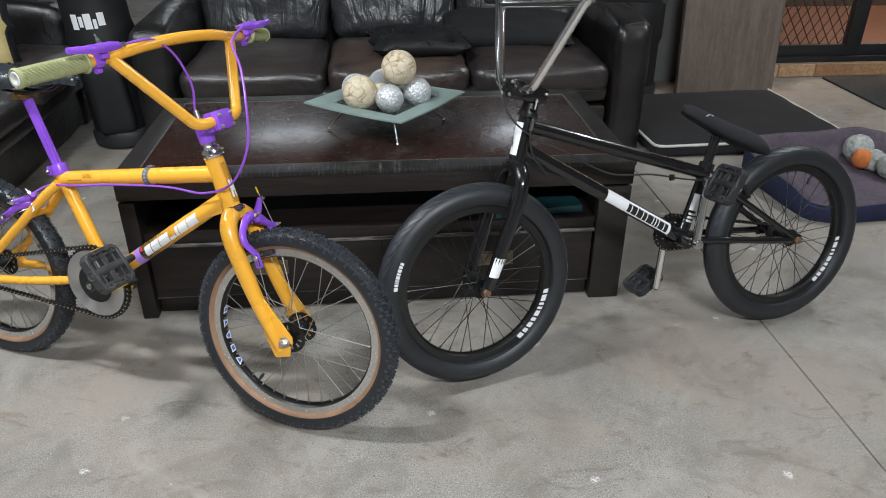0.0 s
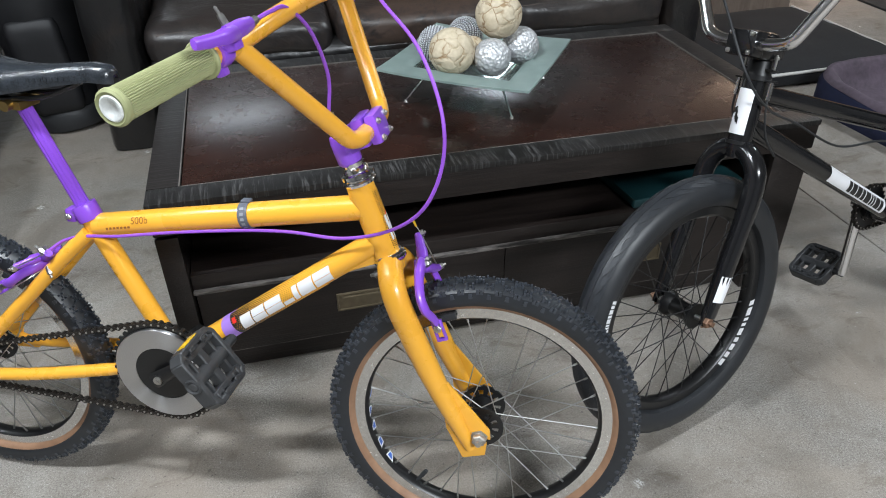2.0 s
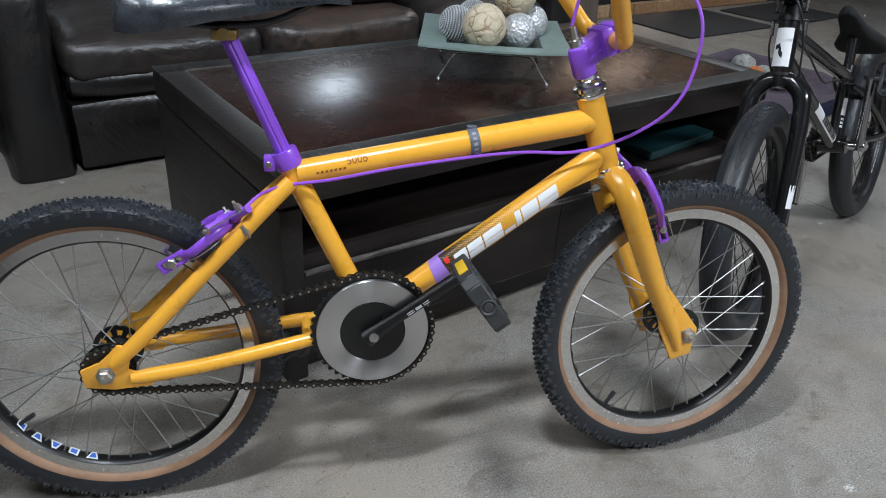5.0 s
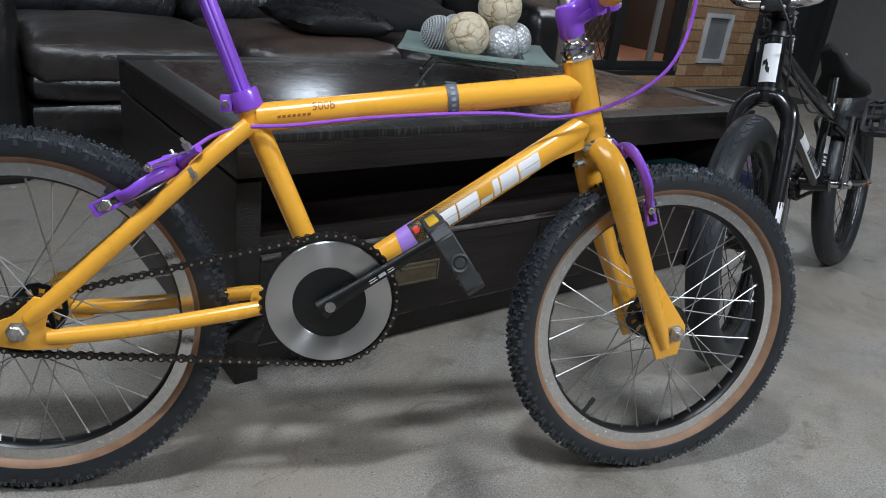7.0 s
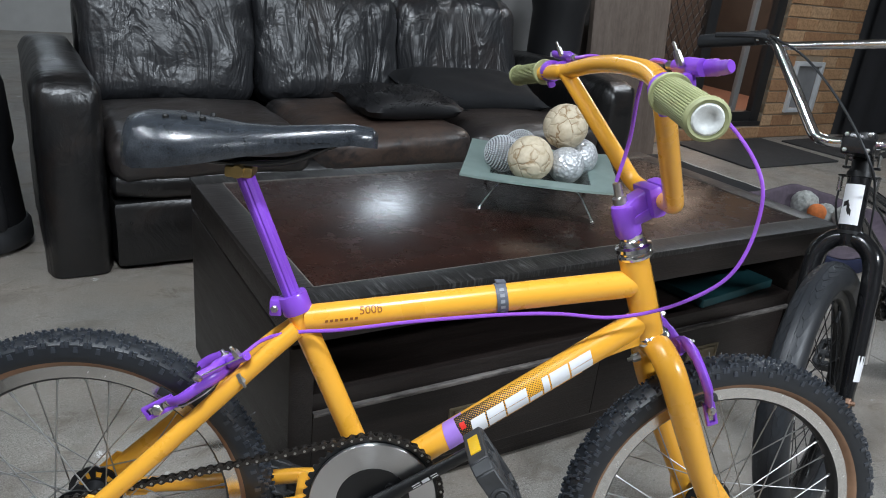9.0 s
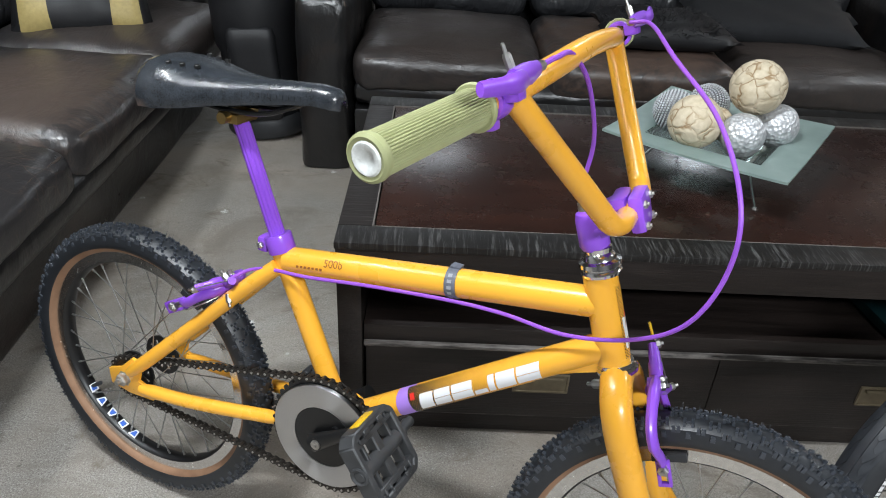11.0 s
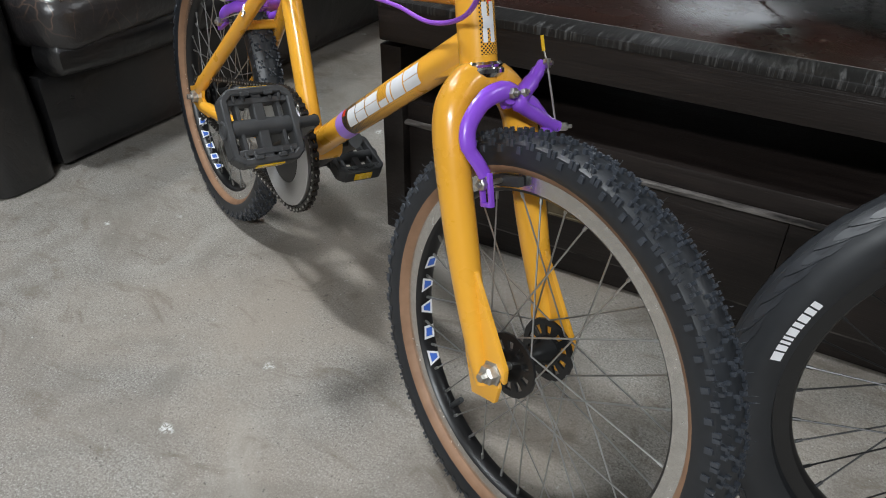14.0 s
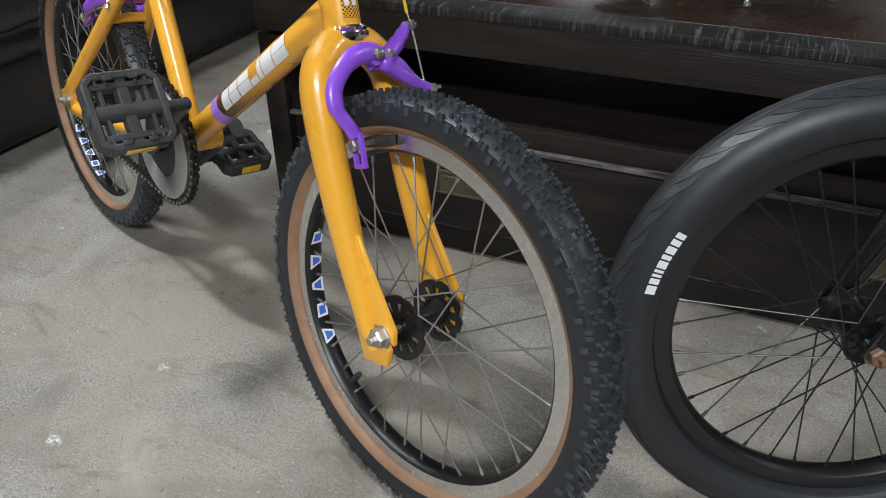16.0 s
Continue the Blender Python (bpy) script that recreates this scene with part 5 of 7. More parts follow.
def sprocket(bm, c, r, y, thick, teeth, inner=0.0):
    """A toothed disc in the bike's plane."""
    n = teeth * 4
    rad = lambda i: r + (0.0022 if i % 4 in (1, 2) else -0.0026)
    rings = []
    for yy in (y - thick / 2, y + thick / 2):
        rings.append([bm.verts.new((c[0] + rad(i) * math.cos(i * math.tau / n), yy, c[1] + rad(i) * math.sin(i * math.tau / n))) for i in range(n)])
        rings.append([bm.verts.new((c[0] + inner * math.cos(i * math.tau / n), yy, c[1] + inner * math.sin(i * math.tau / n))) for i in range(n)])
    for i in range(n):
        j = (i + 1) % n
        for a, b in ((0, 1), (2, 3), (0, 2), (1, 3)):
            bm.faces.new((rings[a][i], rings[a][j], rings[b][j], rings[b][i]))
    return bm


def pedal(bike, m, mat, reflector, label):
    """A platform pedal: its axle along y, the platform in the x-y plane of m."""
    bm = B()
    L, Wd, H = 0.044, 0.043, 0.0125
    tube(bm, [V(0, -Wd, 0), V(0, Wd, 0)], 0.0115, 10)
    ex, ey = 0.80, 0.78
    outline = [V(-L, -Wd * ey, 0), V(-L, Wd * ey, 0), V(-L * ex, Wd, 0), V(L * ex, Wd, 0), V(L, Wd * ey, 0), V(L, -Wd * ey, 0), V(L * ex, -Wd, 0), V(-L * ex, -Wd, 0)]
    for a, b in zip(outline, outline[1:] + outline[:1]):
        mid, d = (a + b) / 2, b - a
        box(bm, (0, 0, 0), (d.length + 0.004, 0.0095, H * 2), 0.002, Matrix.Translation(mid) @ Matrix.Rotation(math.atan2(d.y, d.x), 4, "Z"), 1)
    box(bm, (0, 0, 0), (2 * L - 0.006, 0.015, H * 1.4), 0.002, None, 1)
    for x in (-0.032, 0.032):
        box(bm, (x, 0, 0), (0.008, 2 * Wd - 0.004, H * 1.5), 0.001, None, 1)
        for y in (-0.030, -0.018, 0.018, 0.030):
            box(bm, (x * 1.16, y, 0), (0.012, 0.0045, H * 1.7), 0.001, None, 1)
    for y in (-0.027, 0.027):
        box(bm, (0, y, 0), (2 * L - 0.010, 0.0055, H * 1.2), 0.001, None, 1)
    for x in (-0.040, 0.040):
        for y in (-0.022, 0.022):
            for sg in (1, -1):
                box(bm, (x, y * 0.7, sg * H), (0.006, 0.012, 0.004), 0.001, None, 1)
    p = part("pedal", bm, mat, bike, label)
    p.matrix_basis = m
    for sg in (1, -1):
        part("dust_cap", lathe(B(), [(0, 0.003), (0.006, 0.003), (0.0075, 0.0015), (0.0105, 0.004), (0.0125, 0.003), (0.0125, -0.002), (0, -0.002)], 18, axis_pose((0, sg * (Wd + 0.003), 0), (0, sg, 0))), mat, p)
    if reflector:
        part("pedal_reflector", box(B(), (-L - 0.0045, 0, 0), (0.004, 0.036, 0.014), 0.001), REFLECTOR, p, "amber reflector")
        part("pedal_reflector", box(B(), (L + 0.0045, 0, 0), (0.004, 0.036, 0.014), 0.001), REFLECTOR, p, "amber reflector")
    return p


# ------------------------------------------------ the yellow bike
def yellow_bike():
    bike = thing("yellow_bicycle", "yellow-orange freestyle bicycle with purple parts and green grips", "bicycle", Matrix.Translation(Y_AT) @ Matrix.Rotation(radians(Y_HEAD), 4, "Z") @ Matrix.Rotation(radians(-Y_LEAN), 4, "X"))
    R = 0.257
    RA, BB = (0.0, R), (0.3895, 0.303)
    HB, HT = V(0.765, 0, 0.542), V(0.725, 0, 0.654)
    ST = V(0.279, 0, 0.543)
    bbv = V(BB[0], 0, BB[1])
    steer = Matrix.Translation(HB) @ Matrix.Rotation(math.atan2(HT.x - HB.x, HT.z - HB.z), 4, "Y") @ Matrix.Rotation(radians(Y_STEER), 4, "Z")

    # frame: one welded piece
    bm = B()
    ax = (HT - HB).normalized()
    back = V(-0.003, 0, 0)
    rod(bm, HB - ax * 0.001 + back, HT + ax * 0.001 + back, 0.0205, 24)
    sd = (ST - bbv).normalized()
    tube(bm, [bbv, ST + sd * 0.022], 0.0160, 18)
    tube(bm, [V(0.286, 0, 0.541), V(0.738, 0, 0.618)], 0.0192, 22)
    tube(bm, [bbv, V(0.752, 0, 0.566)], 0.0188, 22)
    tube(bm, [V(BB[0], -0.036, BB[1]), V(BB[0], 0.036, BB[1])], 0.0235, 22)
    # gusset under the down tube
    prism(bm, [(0.672, 0.506), (0.757, 0.566), (0.766, 0.543), (0.744, 0.530), (0.700, 0.509)], -0.0125, 0.0125, None, 0.003)
    for sg in (-1, 1):
        tube(bm, curve_pts([V(0.276, sg * 0.014, 0.532), V(0.235, sg * 0.026, 0.494), V(0.17, sg * 0.036, 0.428), V(0.06, sg * 0.052, 0.318), V(0.012, sg * 0.0555, 0.272)], 5), [0.0118] * 16 + [0.0118, 0.0115, 0.0112, 0.010, 0.008], 12)
        tube(bm, curve_pts([V(0.370, sg * 0.026, 0.299), V(0.30, sg * 0.035, 0.287), V(0.15, sg * 0.049, 0.262), V(0.035, sg * 0.0555, 0.249)], 5), [0.0100] * 6 + [0.0112] * 9 + [0.009], 12)
        prism(bm, [(-0.034, 0.266), (-0.030, 0.238), (0.010, 0.232), (0.062, 0.236), (0.070, 0.250), (0.030, 0.262), (0.040, 0.300), (0.020, 0.304), (-0.006, 0.276)], sg * 0.0515, sg * 0.0575, None, 0.0012)
    tube(bm, [V(0.178, -0.034, 0.436), V(0.178, 0.034, 0.436)], 0.008, 10)
    tube(bm, [V(0.290, -0.032, 0.286), V(0.290, 0.032, 0.286)], 0.008, 10)
    fr = part("frame", bm, YELLOW, bike)

    # decals as plain shapes
    dt = TubeSkin(BB, (0.752, 0.566), 0.0188)
    part("halftone_decal", dt.sheet(B(), 0.146, 0.335, -78, 80, 0.0007, na=18), HALFTONE, fr, "black halftone dots")
    part("lilac_decal", dt.sheet(B(), 0.116, 0.147, -95, 95, 0.0006, 0.012, 14), LILAC, fr, "lilac cap shape")
    bm = B()
    s = 0.160
    # each block: its length, and patches of (low angle, high angle, start, end) in shares of that length
    full, split = ((-38, 32, 0, 1),), ((-38, -3, 0, 1), (-1, 32, 0, 1))
    blocks = ((0.023, full), (0.027, split), (0.034, split), (0.020, ((-38, -14, 0, 1),)), (0.010, full), (0.029, full), (0.034, split))
    for wide, block in blocks:
        for a0, a1, s0, s1 in block:
            dt.sheet(bm, s + s0 * wide + (a0 + 38) / 70 * 0.007, s + s1 * wide + (a0 + 38) / 70 * 0.007, a0, a1, 0.0012, 0.007 * (a1 - a0) / 70, 6)
        s += wide + 0.0026
    part("white_decal", bm, WHITE, fr, "white block shapes")
    part("red_decal", dt.sheet(B(), 0.150, 0.158, 16, 44, 0.0014), RED, fr, "small red shape")
    hd = TubeSkin((HB.x + back.x, HB.z), (HT.x + back.x, HT.z), 0.0205)
    part("halftone_decal", hd.sheet(B(), 0.012, 0.104, -128, -62, 0.0006, na=10), HALFTONE_EVEN, fr, "black halftone dots")
    bm = B()
    for s0, s1, a0, a1 in ((0.024, 0.064, -110, -94), (0.038, 0.050, -94, -72), (0.024, 0.038, -84, -70), (0.050, 0.064, -86, -70)):
        hd.sheet(bm, s0, s1, a0, a1, 0.0011, 0, 3)
    part("white_decal", bm, WHITE, fr, "white block shape")
    part("red_decal", hd.sheet(B(), 0.062, 0.069, -104, -90, 0.0007, 0, 3), RED, fr)
    tt = TubeSkin((0.286, 0.541), (0.738, 0.618), 0.0192)
    me = tt.lettering("500b", 0.072, 14, 0.0155)
    me.materials.append(PRINT)
    part("lettering", me, None, fr, "thin brown lettering")
    bm = B()
    for k in range(7):
        tt.sheet(bm, 0.026 + k * 0.0065, 0.030 + k * 0.0065, -4, 6, 0.0005, 0.001, 2)
    part("small_print", bm, PRINT, fr, "tiny brown bars")

    # strap round the top tube
    band = B()
    tdir = V(0.453, 0, 0.077).normalized()
    c = V(0.545, 0, 0.5851)
    lathe(band, [(0.0196, -0.0075), (0.0208, -0.0075), (0.0212, 0), (0.0208, 0.0075), (0.0196, 0.0075)], 24, axis_pose(c, tdir), True)
    box(band, c + V(-0.002, 0.004, 0.0218), (0.014, 0.014, 0.003), 0.001)
    part("strap", band, BAND, bike, "grey woven strap with a pale print")
    bm = B()
    sk = TubeSkin((c.x, c.z), (c.x + tdir.x, c.z + tdir.z), 0.0213)
    for k in range(5):
        sk.sheet(bm, -0.003, 0.003, -46 + k * 22, -34 + k * 22, 0.0004, 0, 2)
    part("strap_print", bm, STRAP_PRINT, bike.children[-1], "pale bars")

    # seat post, clamp, saddle
    pb = B()
    top_p = V(0.2020, 0, 0.730)
    n = 32
    prof_r = lambda k: 0.0116 - (0.0013 if k % 4 == 0 else 0)
    d = (top_p - ST).normalized()
    sx, sy = V(0, 1, 0), d.cross(V(0, 1, 0))
    ra = [[pb.verts.new(p + sx * math.cos(k * math.tau / n) * prof_r(k) + sy * math.sin(k * math.tau / n) * prof_r(k)) for k in range(n)] for p in (ST + d * 0.005, top_p)]
    for k in range(n):
        pb.faces.new((ra[0][k], ra[0][(k + 1) % n], ra[1][(k + 1) % n], ra[1][k]))
    pb.faces.new(ra[1])
    part("seat_post", pb, PURPLE, bike, "fluted purple seat post", angle=20)
    cl = B()
    cm = axis_pose(ST + d * 0.022, d)
    lathe(cl, [(0.0165, -0.013), (0.0190, -0.013), (0.0198, -0.010), (0.0198, 0.010), (0.0190, 0.013), (0.0118, 0.013)], 26, cm, True)
    box(cl, ST + d * 0.022 + V(-0.024, 0, -0.006), (0.016, 0.022, 0.022), 0.003)
    ck = part("seat_clamp", cl, PURPLE, bike, "purple seat clamp")
    bb_ = B()
    bolt(bb_, ST + d * 0.022 + V(-0.025, -0.011, -0.006), (0, -1, 0), 0.0052, 0.005)
    part("clamp_bolt", bb_, STEEL, ck)
    br = B()
    box(br, (0.198, 0, 0.735), (0.034, 0.046, 0.014), 0.004)
    rod(br, (0.198, -0.034, 0.737), (0.198, 0.034, 0.737), 0.008, 10)
    part("saddle_clamp", br, BRASS, bike, "brassy saddle clamp")
    for sg in (-1, 1):
        rl = B()
        tube(rl, curve_pts([V(0.115, sg * 0.035, 0.768), V(0.15, sg * 0.022, 0.748), V(0.25, sg * 0.018, 0.750), V(0.318, sg * 0.008, 0.778)], 5), 0.0035, 8)
        part("saddle_rail", rl, BLACK_ALLOY, bike)
    sb = B()
    secs = [(0.054, 0.032, 0.789, 0.028), (0.059, 0.060, 0.796, 0.049), (0.075, 0.074, 0.8010, 0.056), (0.108, 0.079, 0.8015, 0.053), (0.146, 0.070, 0.7975, 0.043), (0.188, 0.048, 0.7935, 0.031), (0.230, 0.031, 0.7935, 0.025), (0.280, 0.0235, 0.7985, 0.021), (0.322, 0.0215, 0.8025, 0.019), (0.346, 0.018, 0.8000, 0.018), (0.354, 0.009, 0.793, 0.012)]
    rings = []
    for x, w, zt, dp in secs:
        ring = []
        for k in range(25):
            t = -1 + 2 * k / 24
            a = t * math.pi * 0.5
            yy = math.sin(a) * w * (1.0 if abs(t) < 0.8 else 1.0 - (abs(t) - 0.8) * 0.35)
            zz = zt - dp * (1 - math.cos(a)) ** 1.35 - 0.006 * (abs(t) ** 2)
            ring.append((x, yy, zz))
        rings.append([sb.verts.new(p) for p in ring] + [sb.verts.new((x if 0.07 < x < 0.345 else x, p[1] * 0.86, p[2] + 0.004 if abs(p[1]) > w * 0.9 else p[2] - 0.006)) for p in ring[::-1]])
    for a, b in zip(rings, rings[1:]):
        for k in range(50):
            sb.faces.new((a[k], a[(k + 1) % 50], b[(k + 1) % 50], b[k]))
    sb.faces.new(rings[0][::-1])
    sb.faces.new(rings[-1])
    sad = part("saddle", sb, SADDLE, bike, "scuffed black plastic saddle shell", angle=50)
    sad.location = (0.012, 0, 0)
    for x, y in ((0.105, -0.040), (0.125, -0.036), (0.145, -0.030), (0.105, 0.040), (0.125, 0.036), (0.145, 0.030)):
        hb = lathe(B(), [(0, 0.0005), (0.0026, 0.0005), (0.0030, 0.0012), (0.0038, 0.0006), (0.0040, -0.003)], 8, Matrix.Translation((x, y, 0.7992)) @ Matrix.Rotation(radians(-10 if y > 0 else 10), 4, "X"))
        part("vent_rivet", hb, INK, sad)
    mk = B()
    for k in range(9):
        x = 0.232 + k * 0.0085
        box(mk, (x, -0.0288 + (x - 0.232) * 0.11, 0.7775 + (x - 0.232) * 0.08), (0.006, 0.0008, 0.006), 0)
    part("side_mark", mk, SADDLE, sad, "raised plain bars", smooth=False)

    # crank set
    cs = B()
    cx, cz = BB
    a = math.atan2(0.106, 0.146)
    u = V(math.cos(a), 0, math.sin(a))
    rod(cs, (cx, -0.072, cz), (cx, 0.074, cz), 0.0095, 14)
    tube(cs, [V(cx, -0.063, cz) - u * 0.014, V(cx, -0.064, cz) + u * 0.05, V(cx, -0.074, cz) + u * 0.178], [0.0145, 0.0092, 0.0084], 12, flat=(0.75, 1.0))
    tube(cs, [V(cx, 0.064, cz) + u * 0.014, V(cx, 0.064, cz) - u * 0.05, V(cx, 0.072, cz) - u * 0.178], [0.0165, 0.0125, 0.0115], 12, flat=(0.75, 1.0))
    ck = part("crank", cs, BLACK_ALLOY, bike, "black crank arms")
    nb = B()
    bolt(nb, (cx, -0.072, cz), (0, -1, 0), 0.0075, 0.004, 8)
    part("crank_bolt", nb, NUT, ck)
    arm_skin = B()
    ang = math.degrees(a)
    for k, (l0, l1) in enumerate(((0.062, 0.074), (0.077, 0.088), (0.091, 0.101))):
        for dz in ((-0.0024, -0.0010), (0.0008, 0.0022)) if k != 1 else ((-0.0024, 0.0024),):
            q = []
            for l, w in ((l0, dz[0]), (l1, dz[0]), (l1, dz[1]), (l0, dz[1])):
                q.append(arm_skin.verts.new(V(cx, -0.0722 - 0.0095 * l / 0.178, cz) + u * l + V(-u.z, 0, u.x) * w))
            arm_skin.faces.new(q)
    part("crank_print", arm_skin, WHITE, ck, "small pale bars", smooth=False)
    disc = B()
    turn = Matrix.Rotation(radians(90), 4, "X")
    seat_of_disc = Matrix.Translation((cx, -0.0505, cz))
    lathe(disc, [(0.0500, 0.0036), (0.0510, 0.0042), (0.0850, 0.0042), (0.0858, 0.0034), (0.0858, -0.002), (0.0500, -0.002)], 72, turn, True)
    part("chain_disc", disc, SPUN, bike, "spun aluminium disc").matrix_basis = seat_of_disc
    inner = B()
    lathe(inner, [(0, 0.0030), (0.016, 0.0036), (0.0490, 0.0036), (0.0500, 0.0026), (0.0500, -0.002), (0, -0.002)], 48, turn)
    rod(inner, (0.032 * math.cos(a + 0.2), -0.003, 0.032 * math.sin(a + 0.2)), (0.032 * math.cos(a + 0.2), -0.008, 0.032 * math.sin(a + 0.2)), 0.006, 10)
    part("disc_middle", inner, BLACK_ALLOY, bike, "black disc centre").matrix_basis = seat_of_disc
    sp = B()
    sprocket(sp, BB, 0.0925, -0.0455, 0.003, 44, 0.03)
    ring = part("chainring", sp, BLACK_ALLOY, bike)
    sp = B()
    sprocket(sp, RA, 0.0340, -0.0455, 0.003, 16, 0.008)
    lathe(sp, [(0, -0.007), (0.023, -0.007), (0.023, 0.007), (0, 0.007)], 20, Matrix.Translation((0, -0.044, R)) @ Matrix.Rotation(radians(90), 4, "X"))
    part("freewheel", sp, CHAIN, bike)
    chain_part(bike, BB, 0.0935, RA, 0.0345, -0.0455)
    for sg, pc in ((-1, V(cx, 0, cz) + u * 0.175), (1, V(cx, 0, cz) - u * 0.175)):
        pm = Matrix.Translation((pc.x, sg * 0.148, pc.z)) @ Matrix.Rotation(radians(PEDAL_PITCH[0] if sg < 0 else PEDAL_PITCH[1]), 4, "Y")
        pe = pedal(bike, pm, PEDAL, True, "scuffed black platform pedal")
        sp = B()
        rod(sp, (pc.x, sg * 0.070, pc.z), (pc.x, sg * 0.100, pc.z), 0.0075, 10)
        part("pedal_spindle", sp, BLACK_PLASTIC, bike)

    # wheels
    wr = wheel(bike, Matrix.Translation((0, 0, R)), "knobby", "rear_wheel")
    wheel_marks(wr, 253, -9.0, 5)
    wf = wheel(bike, steer @ Matrix.Translation((0.0482, 0, -0.3154)), "knobby", "front_wheel")
    wheel_marks(wf, 195, -10.4, 5)

    # fork and steering
    fk = B()
    for sg in (-1, 1):
        tube(fk, curve_pts([V(0, sg * 0.006, -0.010), V(0.001, sg * 0.024, -0.016), V(0.002, sg * 0.045, -0.040), V(0.004, sg * 0.0515, -0.085), V(0.013, sg * 0.0530, -0.20), V(0.025, sg * 0.0540, -0.296), V(0.028, sg * 0.0540, -0.334)], 5), [0.0195] * 11 + [0.0193] * 5 + [0.019, 0.0187, 0.0184, 0.018, 0.0172] + [0.0164, 0.0156, 0.0146, 0.0136, 0.0126] + [0.0115, 0.0105, 0.0098, 0.0090, 0.0084], 16)
        prism(fk, [(0.020, -0.200), (0.032, -0.207), (0.068, -0.309), (0.064, -0.326), (0.054, -0.315), (0.049, -0.323), (0.056, -0.332), (0.047, -0.352), (0.010, -0.349), (0.003, -0.285)], sg * 0.0490, sg * 0.0560, None, 0.002)
    lathe(fk, [(0, -0.024), (0.017, -0.024), (0.0195, -0.014), (0.0195, -0.006), (0.012, -0.004), (0, -0.004)], 20)
    fork = part("fork", fk, YELLOW, bike)
    fork.matrix_basis = steer
    hs = B()
    lathe(hs, [(0.012, -0.011), (0.0215, -0.010), (0.0255, -0.006), (0.0258, -0.002), (0.0232, 0.000), (0.0245, 0.003), (0.0212, 0.006), (0.012, 0.006)], 26, None, True)
    lo = part("headset_cup", hs, CHROME, bike, "chrome lower headset")
    lo.matrix_basis = steer
    hs = B()
    lathe(hs, [(0.012, 0.119), (0.0225, 0.119), (0.0245, 0.123), (0.0225, 0.127), (0.0205, 0.128), (0.0255, 0.131), (0.0250, 0.136), (0.0195, 0.138), (0.0180, 0.143), (0.0150, 0.146), (0.0160, 0.152), (0.0125, 0.155), (0.012, 0.119)], 26, None, True)
    hu = part("headset_cup", hs, CHROME, bike, "chrome upper headset")
    hu.matrix_basis = steer
    st = B()
    # a round quill body, an arm swept up and forward, and a clamp in two halves
    lathe(st, [(0, 0.150), (0.0150, 0.150), (0.0178, 0.155), (0.0182, 0.186), (0.0165, 0.194), (0.0120, 0.197), (0, 0.197)], 24, Matrix.Translation((-0.003, 0, 0)))
    prism(st, [(-0.012, 0.184), (0.008, 0.164), (0.030, 0.170), (0.044, 0.172), (0.044, 0.212), (0.030, 0.211), (0.010, 0.203), (-0.006, 0.197)], -0.0150, 0.0150, None, 0.005)
    for sg in (-1, 1):
        box(st, (0, 0, 0), (0.044, 0.005, 0.009), 0.002, Matrix.Translation((0.022, sg * 0.0150, 0.179)) @ Matrix.Rotation(radians(-16), 4, "Y"))
    box(st, (0.0335, 0, 0.192), (0.0185, 0.058, 0.042), 0.006)
    box(st, (0.0530, 0, 0.192), (0.0175, 0.058, 0.042), 0.006)
    stem = part("stem", st, PURPLE, bike, "purple forged stem")
    stem.matrix_basis = steer
    for y in (-0.021, 0.021):
        for z in (0.178, 0.202):
            part("stem_bolt", bolt(B(), (0.061, y, z), (1, 0, 0.1), 0.0048, 0.004), STEEL, stem)
    sbm = lathe(B(), [(0, 0.19), (0.010, 0.19), (0.010, 0.206), (0.006, 0.208), (0.006, 0.226), (0, 0.226)], 10, Matrix.Translation((-0.006, 0, 0)))
    part("cable_stop", sbm, STEEL, stem)
    # the bar sits a little crooked in its clamp
    bar = steer @ Matrix.Translation((0.0442, -0.0006, 0.1928)) @ Matrix.Rotation(radians(-3.7), 4, "Z") @ Matrix.Rotation(radians(1.46), 4, "Y") @ Matrix.Rotation(radians(1.28), 4, "X") @ Matrix.Diagonal((1, 1, 0.978, 1)) @ Matrix.Translation((-0.0392, 0, -0.19))
    lever_at = {-1: 0.218, 1: 0.256}
    GRIP_END = {-1: 0.156, 1: 0.132}
    ends = {sg: [V(-0.003, sg * 0.190, 0.364), V(-0.010, sg * 0.215, 0.3635), V(-0.030, sg * (y + 0.080), 0.360), V(-0.041, sg * (y + GRIP_END[sg] - 0.004), 0.3575)] for sg, y in lever_at.items()}
    hbm = B()
    low = ends[-1][::-1] + [V(0.012, -0.11, 0.372), V(0.016, 0, 0.376), V(0.012, 0.11, 0.372)] + ends[1]
    tube(hbm, curve_pts(low, 5), 0.0122, 14)
    tube(hbm, bend_pts([V(-0.004, -0.190, 0.361), V(0.034, -0.074, 0.197), V(0.0392, -0.052, 0.190), V(0.0392, 0.052, 0.190), V(0.034, 0.074, 0.197), V(-0.004, 0.190, 0.361)], 0.055, 7), 0.0122, 14)
    bars = part("handlebar", hbm, YELLOW, bike, "yellow handlebar with a raised cross tube")
    bars.matrix_basis = bar
    for sg in (-1, 1):
        g0, g1 = V(-0.0165, sg * (lever_at[sg] + 0.022), 0.3625), V(-0.0415, sg * (lever_at[sg] + GRIP_END[sg]), 0.3574)
        gd = (g1 - g0).normalized()
        gb = B()
        gm = axis_pose(g0, gd)
        gl = (g1 - g0).length - 0.001
        lathe(gb, [(0.0124, 0), (0.0200, 0), (0.0212, 0.0015), (0.0212, 0.0035), (0.0200, 0.005), (0.0150, 0.005)], 28, gm, True)
